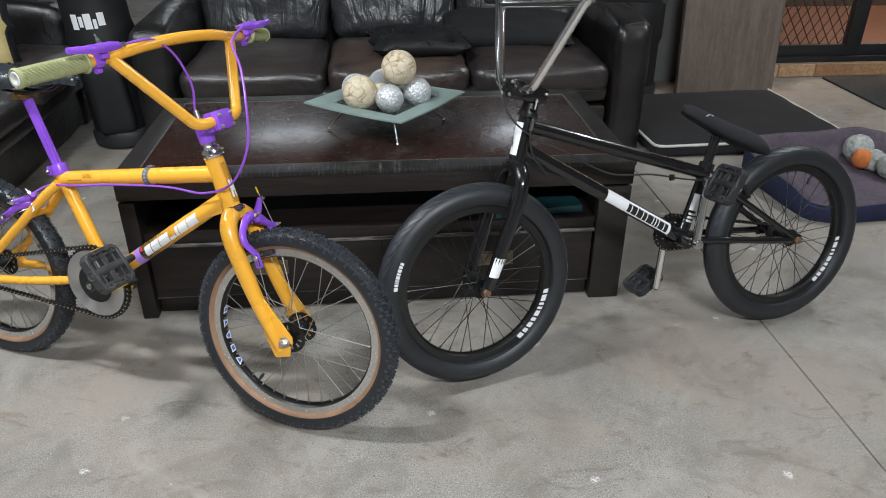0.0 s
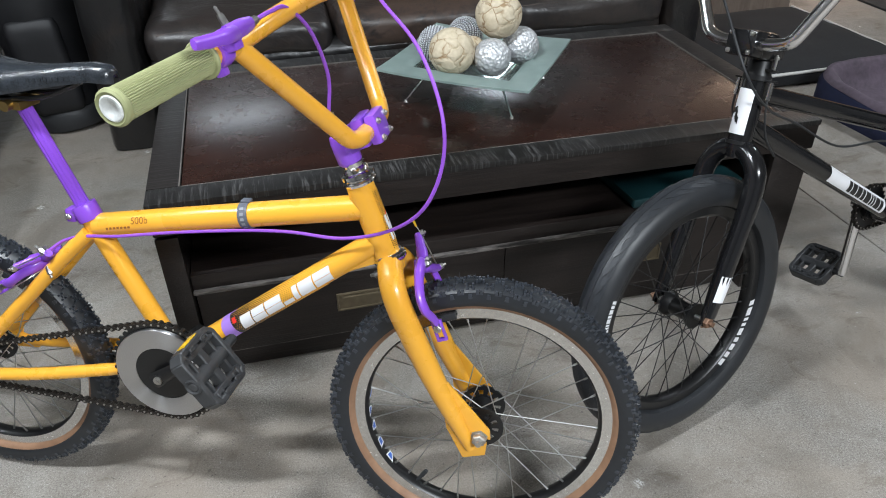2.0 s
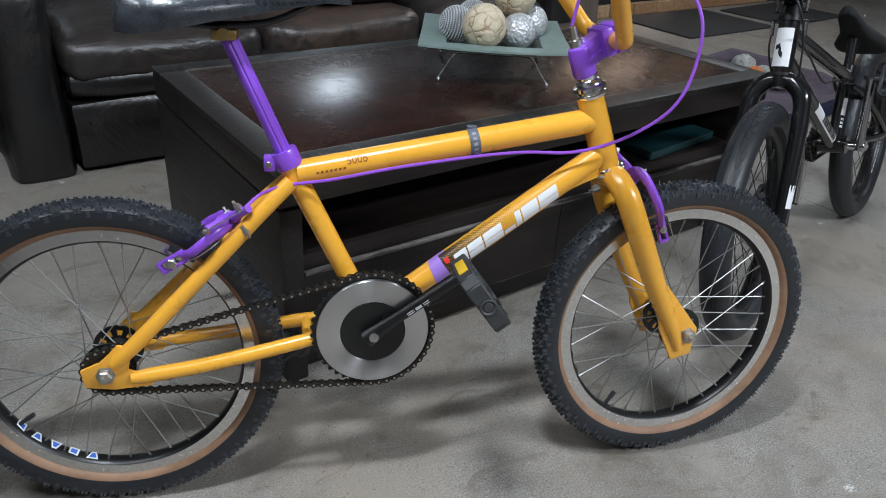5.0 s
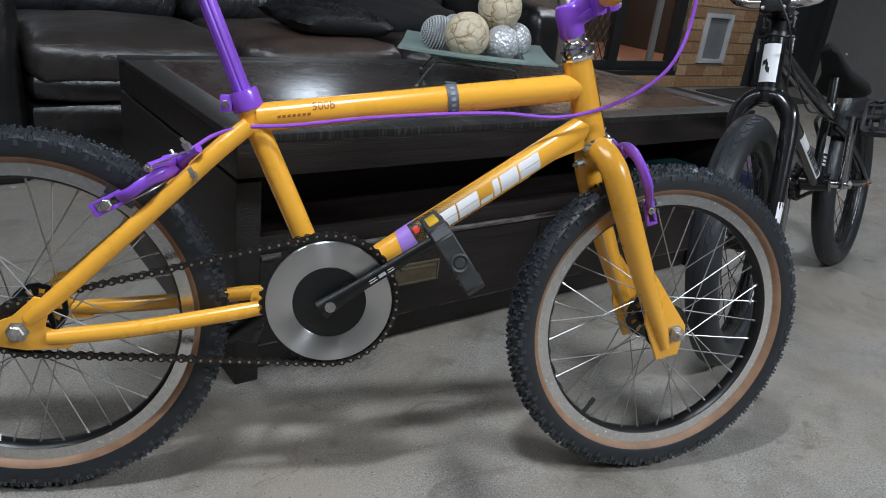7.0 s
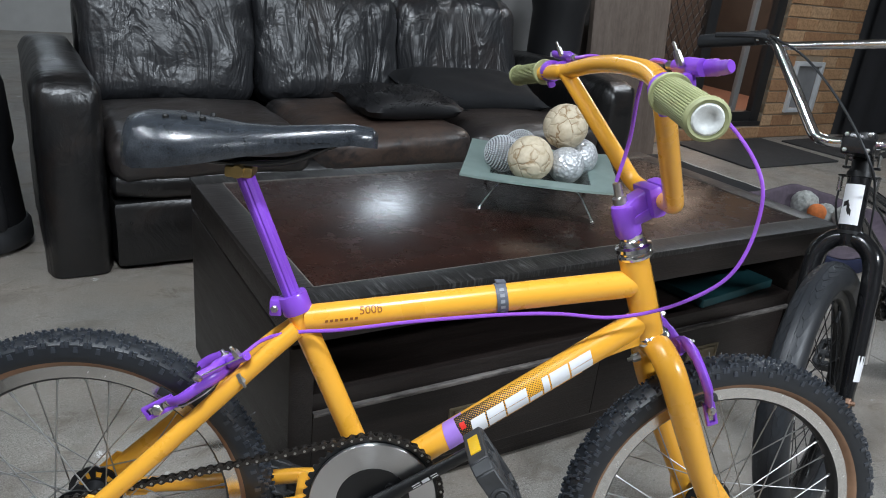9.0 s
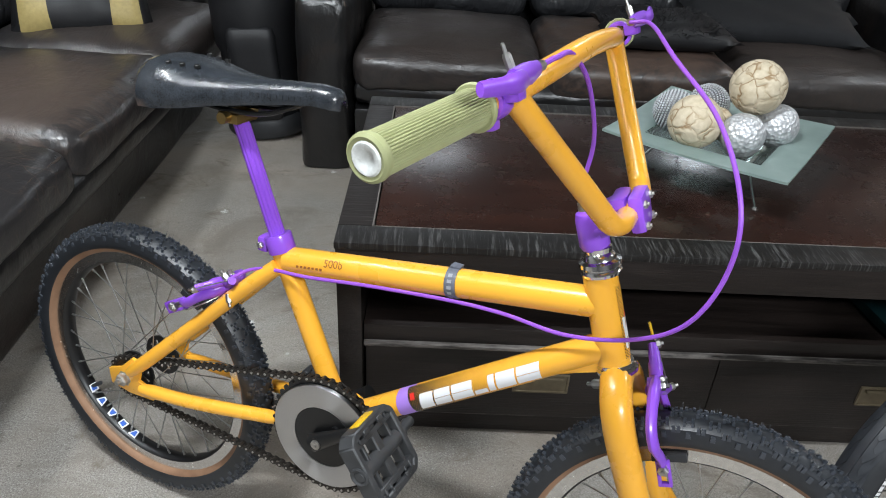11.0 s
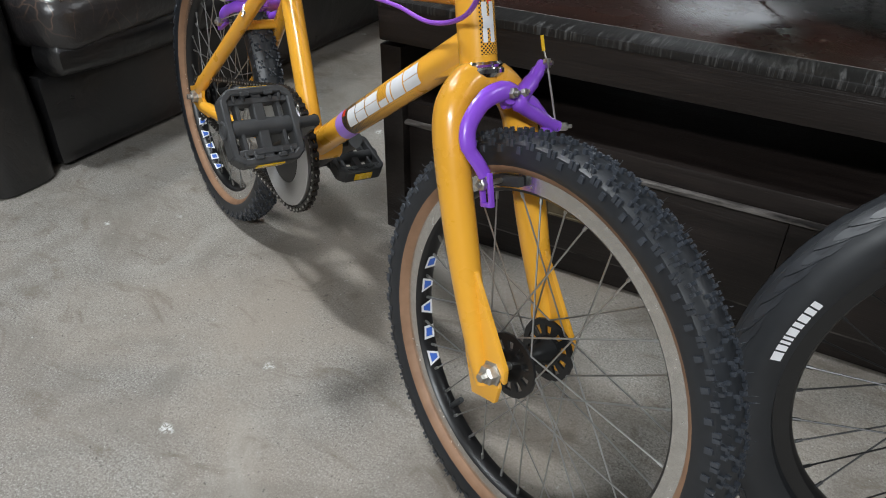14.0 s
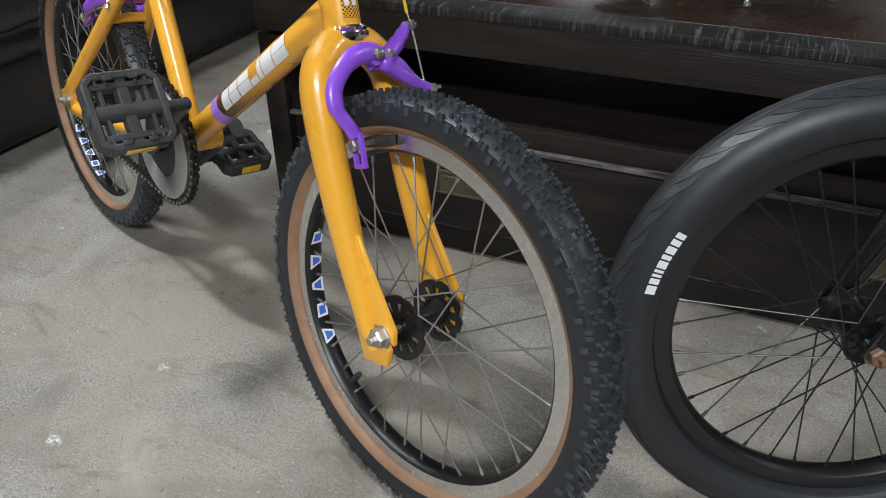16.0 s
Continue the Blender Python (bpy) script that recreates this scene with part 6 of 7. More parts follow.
        lathe(gb, [(0.0150, gl - 0.006), (0.0180, gl - 0.006), (0.0188, gl - 0.003), (0.0184, gl), (0.0160, gl + 0.002), (0.0130, gl + 0.001)], 28, gm, True)
        ridged = []
        for z in (0.004, gl - 0.005):
            ridged.append([gb.verts.new(gm @ V((0.0172 if k % 3 else 0.0160) * math.cos(k * math.tau / 132), (0.0172 if k % 3 else 0.0160) * math.sin(k * math.tau / 132), z)) for k in range(132)])
        for k in range(132):
            gb.faces.new((ridged[0][k], ridged[0][(k + 1) % 132], ridged[1][(k + 1) % 132], ridged[1][k]))
        gr = part("grip", gb, GRIP, bike, "olive green ribbed rubber grip")
        gr.matrix_basis = bar
        pl = B()
        lathe(pl, [(0, gl + 0.0005), (0.006, gl + 0.0005), (0.0085, gl + 0.0022), (0.0118, gl + 0.0022), (0.0135, gl + 0.0008), (0.0135, gl - 0.008), (0, gl - 0.009)], 20, axis_pose(g0, gd))
        part("bar_plug", pl, PLUG, gr, "bright white bar end plug")
        # brake lever
        lv = B()
        c = V(-0.0115, sg * lever_at[sg], 0.3635)
        bd = V(-0.2, sg, 0.01).normalized()
        lathe(lv, [(0.0119, -0.009), (0.0165, -0.009), (0.0175, -0.005), (0.0175, 0.005), (0.0165, 0.009), (0.0119, 0.009)], 20, axis_pose(c, bd), True)
        box(lv, c + V(0.018, 0, 0.004), (0.020, 0.020, 0.016), 0.004)
        box(lv, c + V(-0.004, 0, -0.019), (0.012, 0.014, 0.014), 0.004)
        tube(lv, [c + V(0.028, -sg * 0.040, 0.016), c + V(0.030, -sg * 0.012, 0.016), c + V(0.030, sg * 0.022, 0.016)], [0.0065, 0.0090, 0.0082], 10, flat=(0.8, 1.1))
        tube(lv, curve_pts([c + V(0.030, -sg * 0.002, 0.014), c + V(0.036, sg * 0.03, 0.015), c + V(0.032, sg * 0.06, 0.017), c + V(0.028, sg * 0.084, 0.020)], 5), [0.0075] * 8 + [0.0063] * 4 + [0.0058] * 3 + [0.0050], 10, flat=(0.7, 1.15))
        le = part("brake_lever", lv, PURPLE, bike, "purple brake lever")
        le.matrix_basis = bar
        part("cable_adjuster", rod(B(), c + V(0.028, -sg * 0.040, 0.016), c + V(0.028, -sg * 0.054, 0.0165), 0.0052, 8), STEEL, le)
        part("reach_screw", bolt(B(), c + V(0.020, -sg * 0.004, 0.020), (-0.2, 0, 1), 0.0042, 0.016, 8), STEEL, le)

    # front brake: a long arm round one side of the tyre, a short one with the cable horn
    def fitting(name, bm, mat, parent):
        return part(name, bm, mat, parent)

    fb = lathe(B(), [(0, -0.004), (0.0105, -0.004), (0.0115, 0.002), (0.0105, 0.008), (0, 0.008)], 18, axis_pose((0.038, -0.002, -0.028), (1, 0, 0)))
    fbk = part("front_brake", fb, PURPLE, bike, "purple caliper brake")
    fbk.matrix_basis = steer
    la = tube(B(), curve_pts([V(0.040, 0.012, -0.031), V(0.044, -0.006, -0.024), V(0.043, -0.034, -0.030), V(0.041, -0.056, -0.052), V(0.042, -0.060, -0.074), V(0.045, -0.051, -0.092), V(0.046, -0.045, -0.104)], 5), [0.0092] * 6 + [0.0100] * 5 + [0.0092] * 10 + [0.0076] * 10, 12, flat=(0.7, 1.05))
    part("long_arm", la, PURPLE, fbk)
    sa = tube(B(), curve_pts([V(0.045, 0.066, -0.0685), V(0.044, 0.048, -0.060), V(0.042, 0.014, -0.040), V(0.041, 0.020, -0.029), V(0.039, 0.038, -0.016), V(0.036, 0.056, -0.001)], 6), [0.0062] * 6 + [0.0074] * 6 + [0.0092] * 6 + [0.0088] * 6 + [0.0074] * 4 + [0.0060] * 3, 12)
    part("short_arm", sa, PURPLE, fbk)
    ra = tube(B(), curve_pts([V(0.036, -0.004, -0.034), V(0.037, 0.026, -0.036), V(0.039, 0.050, -0.058), V(0.041, 0.054, -0.080), V(0.045, 0.048, -0.096), V(0.046, 0.044, -0.104)], 5), [0.0085] * 8 + [0.0072] * 18, 12, flat=(0.75, 1.05))
    part("pad_arm", ra, PURPLE, fbk)
    fitting("pivot_bolt", bolt(B(), (0.047, -0.003, -0.027), (1, 0, 0), 0.006, 0.008), STEEL, fbk)
    fitting("centring_bolt", bolt(B(), (0.046, 0.014, -0.029), (1, 0.3, 0.3), 0.0048, 0.006), STEEL, fbk)
    fitting("anchor_bolt", bolt(B(), (0.046, 0.067, -0.069), (0.8, 0.6, 0), 0.0050, 0.009), STEEL, fbk)
    fitting("mounting_nut", bolt(B(), (-0.022, 0.0, -0.026), (-1, 0, 0), 0.006, 0.012), STEEL, fbk)
    for sg in (-1, 1):
        stud = rod(B(), (0.046, sg * 0.022, -0.113), (0.046, sg * 0.050, -0.113), 0.0028, 8)
        fitting("pad_bolt", bolt(stud, (0.046, sg * 0.047, -0.113), (0, sg, 0), 0.0066, 0.006), STEEL, fbk)
        slot = B()
        for dx in (-0.0062, 0.0062):
            box(slot, (0.046 + dx, sg * 0.0440, -0.119), (0.0042, 0.006, 0.034), 0.0014)
        box(slot, (0.046, sg * 0.0440, -0.135), (0.0166, 0.006, 0.0050), 0.0014)
        fitting("pad_slot", slot, PURPLE, fbk)
        fitting("brake_pad", box(B(), (0.050, sg * 0.0185, -0.114), (0.042, 0.009, 0.011), 0.002), BLACK_PLASTIC, fbk)
    fitting("cable_wire", rod(B(), (0.040, 0.059, 0.0), (0.047, 0.061, -0.066), 0.0012, 6), STEEL, fbk)
    fitting("clamp_nut", bolt(B(), (0.040, 0.056, -0.001), (1, 0.3, 0), 0.0056, 0.006), STEEL, fbk)
    fitting("wire_tail", rod(B(), (0.040, 0.059, 0.0), (0.037, 0.058, 0.014), 0.0009, 6), STEEL, fbk)
    fitting("wire_end", rod(B(), (0.037, 0.058, 0.012), (0.0355, 0.058, 0.028), 0.0019, 6), REFLECTOR, fbk)

    # rear brake on the seat stays
    rb = lathe(B(), [(0, -0.006), (0.0105, -0.006), (0.0115, 0.0), (0.0105, 0.006), (0, 0.006)], 18, axis_pose((0.189, 0.0, 0.470), (-0.5, 0, 0.85)))
    rbk = part("rear_brake", rb, PURPLE, bike, "purple caliper brake")
    tilt = Matrix.Translation((0.106, 0, 0.424)) @ Matrix.Rotation(radians(-30), 4, "Y")
    for sg in (-1, 1):
        arm = tube(B(), curve_pts([V(0.190, sg * 0.002, 0.470), V(0.177, sg * 0.029, 0.468), V(0.154, sg * 0.047, 0.456), V(0.136, sg * 0.048, 0.442), V(0.122, sg * 0.040, 0.434)], 5), [0.0088] * 8 + [0.0074] * 13, 12, flat=(0.75, 1.1))
        fitting("brake_arm", arm, PURPLE, rbk)
        slot = B()
        for dz in (-0.0072, 0.0072):
            box(slot, (0.002, sg * 0.039, dz), (0.040, 0.0075, 0.0048), 0.0016, tilt)
        for dx in (-0.0175, 0.0200):
            box(slot, (dx, sg * 0.039, 0), (0.0055, 0.0075, 0.0190), 0.0016, tilt)
        fitting("pad_slot", slot, PURPLE, rbk)
    horn = tube(B(), curve_pts([V(0.186, 0.006, 0.472), V(0.197, -0.024, 0.486), V(0.216, -0.040, 0.502)], 5), [0.0088] * 6 + [0.0062] * 5, 12)
    fitting("cable_horn", horn, PURPLE, rbk)
    horn = tube(B(), curve_pts([V(0.186, 0.002, 0.478), V(0.176, -0.034, 0.482), V(0.158, -0.052, 0.476)], 5), [0.0080] * 6 + [0.0056] * 5, 12)
    fitting("cable_horn", horn, PURPLE, rbk)
    fitting("pivot_bolt", bolt(B(), (0.186, 0.0, 0.476), (-0.5, 0, 0.85), 0.006, 0.012), STEEL, rbk)
    fitting("cable_clamp", bolt(B(), (0.206, -0.034, 0.496), (-0.5, -0.3, 0.8), 0.0056, 0.014), STEEL, rbk)
    fitting("anchor_bolt", bolt(B(), (0.160, -0.052, 0.474), (-0.3, -0.9, 0.3), 0.0050, 0.009), STEEL, rbk)
    fitting("mounting_nut", bolt(B(), (0.206, -0.036, 0.474), (0.5, -0.5, -0.7), 0.0050, 0.013), STEEL, rbk)
    fitting("return_spring", tube(B(), curve_pts([V(0.186, 0.0, 0.462), V(0.170, -0.040, 0.452), V(0.146, -0.054, 0.438), V(0.128, -0.046, 0.428)], 5), 0.0010, 6), STEEL, rbk)
    for sg in (-1, 1):
        stud = rod(B(), (0.106, sg * 0.022, 0.4245), (0.106, sg * 0.044, 0.4245), 0.0028, 8)
        fitting("pad_bolt", bolt(stud, (0.106, sg * 0.0425, 0.4245), (0, sg, 0), 0.0078, 0.007), STEEL, rbk)
        fitting("brake_pad", box(B(), (0.118, sg * 0.0185, 0.430), (0.040, 0.009, 0.012), 0.002, Matrix.Translation((0.118, 0, 0.43)) @ Matrix.Rotation(radians(32), 4, "Y") @ Matrix.Translation((-0.118, 0, -0.43))), BLACK_PLASTIC, rbk)
    fitting("cable_wire", rod(B(), (0.214, -0.042, 0.503), (0.158, -0.055, 0.476), 0.0011, 5), STEEL, rbk)

    # cables
    lh = bar @ V(0.0165, lever_at[1] - 0.054, 0.380)
    loop = [lh, lh + V(0.03, -0.022, 0.004)] + [V(*p) for p in CABLE_LOOP] + [V(0.700, -0.0245, 0.574), V(0.62, -0.018, 0.5725), V(0.545, -0.0165, 0.5665), V(0.43, -0.0215, 0.553), V(0.335, -0.023, 0.537), V(0.272, -0.023, 0.530), V(0.235, -0.022, 0.518), V(0.212, -0.036, 0.503)]
    part("brake_cable", tube(B(), curve_pts(loop, 8), 0.0026, 8), PURPLE_CABLE, bike, "glossy purple cable housing")
    rh = bar @ V(0.0165, -lever_at[-1] + 0.054, 0.380)
    e = steer @ V(-0.006, 0, 0.228)
    run = [rh, rh + V(0.004, 0.03, 0.004), rh + V(0.006, 0.075, 0.002), V(0.679, -0.044, 0.872), V(0.688, -0.012, 0.81), e]
    part("brake_cable", tube(B(), curve_pts(run, 8), 0.0026, 8), PURPLE_CABLE, bike, "glossy purple cable housing")
    return bike


Y_AT, Y_HEAD, Y_LEAN, Y_STEER = (-1.1988, 1.9015, -0.0035), -25.27, 7.55, 3.5
PEDAL_PITCH = (54, 20)
CABLE_LOOP = ((0.742, 0.064, 0.897), (0.808, -0.004, 0.852), (0.850, -0.053, 0.784), (0.854, -0.060, 0.714), (0.829, -0.060, 0.649), (0.775, -0.037, 0.600))
yellow_bike()


# ------------------------------------------------ the black bike
def black_bike():
    bike = thing("black_bicycle", "black gloss freestyle bicycle with chrome bars and white decals", "bicycle", Matrix.Translation(K_AT) @ Matrix.Rotation(radians(K_HEAD), 4, "Z") @ Matrix.Rotation(radians(K_LEAN), 4, "X"))
    R = 0.258
    RA, BB = (0.0, R), (0.349, 0.307)
    HB, HT = V(0.834, 0, 0.580), V(0.802, 0, 0.690)
    ST = V(0.280, 0, 0.486)
    bbv = V(BB[0], 0, BB[1])
    steer = Matrix.Translation(HB) @ Matrix.Rotation(math.atan2(HT.x - HB.x, HT.z - HB.z), 4, "Y") @ Matrix.Rotation(radians(K_STEER), 4, "Z")
    bm = B()
    ax = (HT - HB).normalized()
    rod(bm, HB, HT, 0.0215, 22)
    tube(bm, [bbv, ST + (ST - bbv).normalized() * 0.008], 0.0155, 16)
    tube(bm, [V(0.284, 0, 0.478), V(0.810, 0, 0.664)], 0.0170, 18)
    tube(bm, [bbv, V(0.824, 0, 0.610)], 0.0190, 18)
    tube(bm, [V(BB[0], -0.037, BB[1]), V(BB[0], 0.037, BB[1])], 0.0245, 20)
    for sg in (-1, 1):
        tube(bm, curve_pts([V(0.262, sg * 0.012, 0.452), V(0.20, sg * 0.034, 0.410), V(0.09, sg * 0.054, 0.325), V(0.012, sg * 0.058, 0.268)], 5), 0.0088, 10)
        tube(bm, curve_pts([V(0.336, sg * 0.026, 0.302), V(0.24, sg * 0.040, 0.292), V(0.10, sg * 0.056, 0.272), V(0.02, sg * 0.058, 0.262)], 5), 0.0095, 10)
        prism(bm, [(-0.022, 0.250), (0.040, 0.250), (0.046, 0.272), (0.012, 0.284), (-0.014, 0.272)], sg * 0.0525, sg * 0.0585, None, 0.001)
    fr = part("frame", bm, BLACK_GLOSS, bike)
    dt = TubeSkin(BB, (0.824, 0.610), 0.0190, 1)
    part("white_decal", dt.sheet(B(), 0.055, 0.285, -48, 54, 0.0006, 0.006, 10), WHITE, fr, "white panel with plain dark bars")
    bm = B()
    s = 0.066
    for w in (0.012, 0.018, 0.007, 0.007, 0.020, 0.012, 0.018, 0.017, 0.012):
        dt.sheet(bm, s, s + w, -36, 30, 0.0011, 0.003, 5)
        s += w + 0.0030
    part("decal_bars", bm, INK, fr, "plain black bars", smooth=False)
    stz = TubeSkin(BB, (ST.x, ST.z), 0.0155, 1)
    part("white_decal", stz.sheet(B(), 0.078, 0.125, -55, 55, 0.0005, 0, 6), WHITE, fr, "white tube label")
    bm = B()
    for k in range(3):
        stz.sheet(bm, 0.045 + k * 0.010, 0.051 + k * 0.010, -45, 45, 0.0005, 0, 5)
    part("small_print", bm, WHITE, fr, "tiny white bars")
    hd = TubeSkin((HB.x, HB.z), (HT.x, HT.z), 0.0215, 1)
    part("white_decal", hd.sheet(B(), 0.012, 0.092, -146, -40, 0.0006, 0, 12), WHITE, fr, "white head badge panel")
    bm = B()
    for s0, s1, a0, a1, sk in ((0.046, 0.056, -128, -102, 0.004), (0.040, 0.060, -108, -94, -0.010), (0.034, 0.046, -96, -84, -0.006)):
        hd.sheet(bm, s0, s1, a0, a1, 0.0011, sk, 3)
    part("badge_mark", bm, INK, fr, "small black mark")
    # steering
    fk = B()
    for sg in (-1, 1):
        tube(fk, curve_pts([V(0, sg * 0.006, -0.012), V(0.001, sg * 0.028, -0.020), V(0.002, sg * 0.050, -0.048), V(0.003, sg * 0.056, -0.10), V(0.018, sg * 0.057, -0.22), V(0.030, sg * 0.057, -0.318)], 5), [0.0185] * 12 + [0.018] * 5 + [0.017] * 5 + [0.016, 0.015, 0.014, 0.013], 14)
        prism(fk, [(0.016, -0.298), (0.044, -0.298), (0.048, -0.333), (0.032, -0.340), (0.018, -0.333)], sg * 0.0535, sg * 0.0595, None, 0.001)
    lathe(fk, [(0, -0.030), (0.017, -0.030), (0.021, -0.016), (0.0215, -0.005), (0, -0.004)], 20)
    fork = part("fork", fk, BLACK_GLOSS, bike)
    fork.matrix_basis = steer
    leg_label = B()
    rows = []
    for aa in (30, 55, 80, 105, 130, 155):
        an = radians(aa)
        row = []
        for z in (-0.285, -0.235):
            xx = 0.018 + 0.012 * (-0.22 - z) / 0.098
            rr = 0.0172 - 0.0012 * (-0.235 - z) / 0.05
            row.append(leg_label.verts.new((xx + rr * math.cos(an), 0.057 + rr * math.sin(an), z)))
        rows.append(row)
    for p, q in zip(rows, rows[1:]):
        leg_label.faces.new((p[0], q[0], q[1], p[1]))
    part("white_decal", leg_label, WHITE, fork, "white fork label")
    hs = B()
    lathe(hs, [(0.0, -0.006), (0.0235, -0.006), (0.0235, 0.0005), (0, 0.0005)], 22)
    part("headset_cup", hs, BLACK_ALLOY, bike).matrix_basis = steer
    hs = B()
    lathe(hs, [(0.0, 0.113), (0.0235, 0.113), (0.0235, 0.118), (0.0195, 0.124), (0.0195, 0.140), (0.018, 0.142), (0, 0.142)], 22)
    hh = part("headset_cup", hs, BLACK_ALLOY, bike)
    hh.matrix_basis = steer
    st = B()
    box(st, (0.016, 0, 0.163), (0.072, 0.050, 0.040), 0.008)
    box(st, (0.056, 0, 0.165), (0.032, 0.058, 0.044), 0.007)
    box(st, (-0.022, 0, 0.163), (0.020, 0.040, 0.034), 0.006)
    lathe(st, [(0, 0.142), (0.019, 0.142), (0.019, 0.186), (0.012, 0.189), (0, 0.189)], 20)
    stem = part("stem", st, BLACK_GLOSS, bike, "black front-load stem")
    stem.matrix_basis = steer
    # cable detangler: two plates round the head with a sprung adjuster and a stop on each side
    gy = lathe(B(), [(0.0195, 0.108), (0.0245, 0.108), (0.0245, 0.117), (0.0195, 0.117)], 22, None, True)
    box(gy, (0, 0, 0.1095), (0.020, 0.074, 0.0035), 0.001)
    box(gy, (0, 0, 0.1270), (0.018, 0.066, 0.0035), 0.001)
    gyro = part("detangler", gy, BLACK_ALLOY, bike, "black cable detangler plates")
    gyro.matrix_basis = steer
    for sg in (-1, 1):
        ridges = [(0, 0.078)]
        for r in range(6):
            z = 0.078 + r * 0.005
            ridges += [(0.0048, z), (0.0048, z + 0.0028), (0.0032, z + 0.0030), (0.0032, z + 0.0048)]
        part("cable_adjuster", lathe(B(), ridges + [(0, 0.1078)], 10, Matrix.Translation((0.002, sg * 0.0325, 0))), CHROME, gyro, "sprung cable adjuster")
        part("cable_stop", bolt(rod(B(), (0.002, sg * 0.029, 0.128), (0.002, sg * 0.029, 0.148), 0.0028, 8), (0.002, sg * 0.029, 0.146), (0, 0, 1), 0.0045, 0.005, 8), STEEL, gyro)
        wire = curve_pts([V(0.002, sg * 0.0325, 0.079), V(-0.004, sg * 0.034, 0.050), V(-0.030, sg * 0.030, 0.012), V(-0.080, sg * 0.024, -0.020)], 6)
        part("cable", tube(B(), wire, 0.0021, 6), BLACK_PLASTIC, gyro, "thin black cable housing")
    for y in (-0.020, 0.020):
        for z in (0.150, 0.180):
            part("stem_bolt", bolt(B(), (0.071, y, z), (1, 0, 0), 0.0045, 0.004), STEEL, stem)
        part("pinch_bolt", bolt(B(), (-0.024, y, 0.168), (0, 1 if y > 0 else -1, 0), 0.0045, 0.006), STEEL, stem)
    hbm = B()
    c = V(0.052, 0, 0.166)
    half = [c + V(0, 0.050, 0), c + V(0.0, 0.082, 0.008), c + V(-0.012, 0.195, 0.205), c + V(-0.022, 0.225, 0.218), c + V(-0.060, 0.375, 0.226)]
    mir = [V(p.x, -p.y, p.z) for p in half[::-1]]
    tube(hbm, bend_pts(mir + half, 0.05, 7), 0.0111, 14)
    tube(hbm, [c + V(-0.012, -0.190, 0.196), c + V(-0.012, 0.190, 0.196)], 0.0085, 10)
    bars = part("handlebar", hbm, CHROME, bike, "chrome handlebar")
    bars.matrix_basis = steer
    for sg in (-1, 1):
        g0, g1 = c + V(-0.026, sg * 0.240, 0.219), c + V(-0.062, sg * 0.380, 0.2262)
        gb = B()
        prof = [(0.0112, 0), (0.0155, 0)] + [(0.0150 + (0.0007 if k % 2 else 0), 0.003 + k * 0.0045) for k in range(31)] + [(0.015, 0.145), (0, 0.146)]
        lathe(gb, prof, 18, axis_pose(g0, (g1 - g0).normalized()))
        gr = part("grip", gb, BLACK_PLASTIC, bike, "black rubber grip")
        gr.matrix_basis = steer
    lv = B()
    lc = c + V(-0.020, -0.225, 0.218)
    lathe(lv, [(0.0115, -0.006), (0.016, -0.006), (0.016, 0.006), (0.0115, 0.006)], 16, axis_pose(lc, (0, 1, 0)), True)
    tube(lv, curve_pts([lc + V(0.02, 0.01, -0.004), lc + V(0.04, -0.02, -0.006), lc + V(0.036, -0.09, -0.002)], 5), 0.006, 8)
    le = part("brake_lever", lv, BLACK_PLASTIC, bike)
    le.matrix_basis = steer
    cab = [steer @ (lc + V(0.02, 0.02, -0.004)), steer @ (c + V(0.03, -0.12, 0.16)), steer @ (c + V(0.05, -0.03, 0.06)), steer @ (c + V(0.03, 0.035, -0.05)), V(0.806, 0.032, 0.638), V(0.72, 0.026, 0.593), V(0.59, 0.022, 0.520), V(0.46, 0.018, 0.500), V(0.36, 0.018, 0.475), V(0.255, 0.018, 0.455)]
    part("brake_cable", tube(B(), curve_pts(cab, 7), 0.0024, 7), BLACK_PLASTIC, bike)
    rb = B()
    for sg in (-1, 1):
        rb = B()
        tube(rb, curve_pts([V(0.235, sg * 0.036, 0.47), V(0.20, sg * 0.050, 0.45), V(0.165, sg * 0.044, 0.405)], 4), 0.0055, 8)
        part("brake_arm", rb, BLACK_ALLOY, bike)
    part("cable_guide", box(B(), (0.40, 0.02, 0.485), (0.012, 0.010, 0.016), 0.002), BLACK_ALLOY, bike)
    # seat
    post = B()
    tube(post, [ST, V(0.252, 0, 0.575)], 0.0127, 14)
    lathe(post, [(0.0130, -0.012), (0.0205, -0.012), (0.0205, 0.012), (0.0130, 0.012)], 18, axis_pose(ST + V(-0.002, 0, 0.008), ST - bbv), True)
    part("seat_post", post, BLACK_GLOSS, bike)
    sb = B()
    secs = [(0.112, 0.026, 0.538, 0.028), (0.118, 0.058, 0.551, 0.046), (0.135, 0.070, 0.562, 0.054), (0.165, 0.070, 0.575, 0.056), (0.200, 0.056, 0.588, 0.054), (0.240, 0.039, 0.603, 0.050), (0.290, 0.030, 0.625, 0.044), (0.330, 0.026, 0.641, 0.038), (0.352, 0.020, 0.646, 0.028), (0.360, 0.009, 0.642, 0.014)]
    rings = []
    for x, w, zt, dp in secs:
        ring = []
        zt += 0.008 + (x - 0.112) * 0.07
        for k in range(20):
            a = k * math.tau / 20
            yy = math.cos(a) * w
            zz = zt - dp * 0.5 + math.sin(a) * dp * 0.5 - (0.010 * (abs(math.cos(a)) ** 2))
            ring.append(sb.verts.new((x, yy, zz)))
        rings.append(ring)
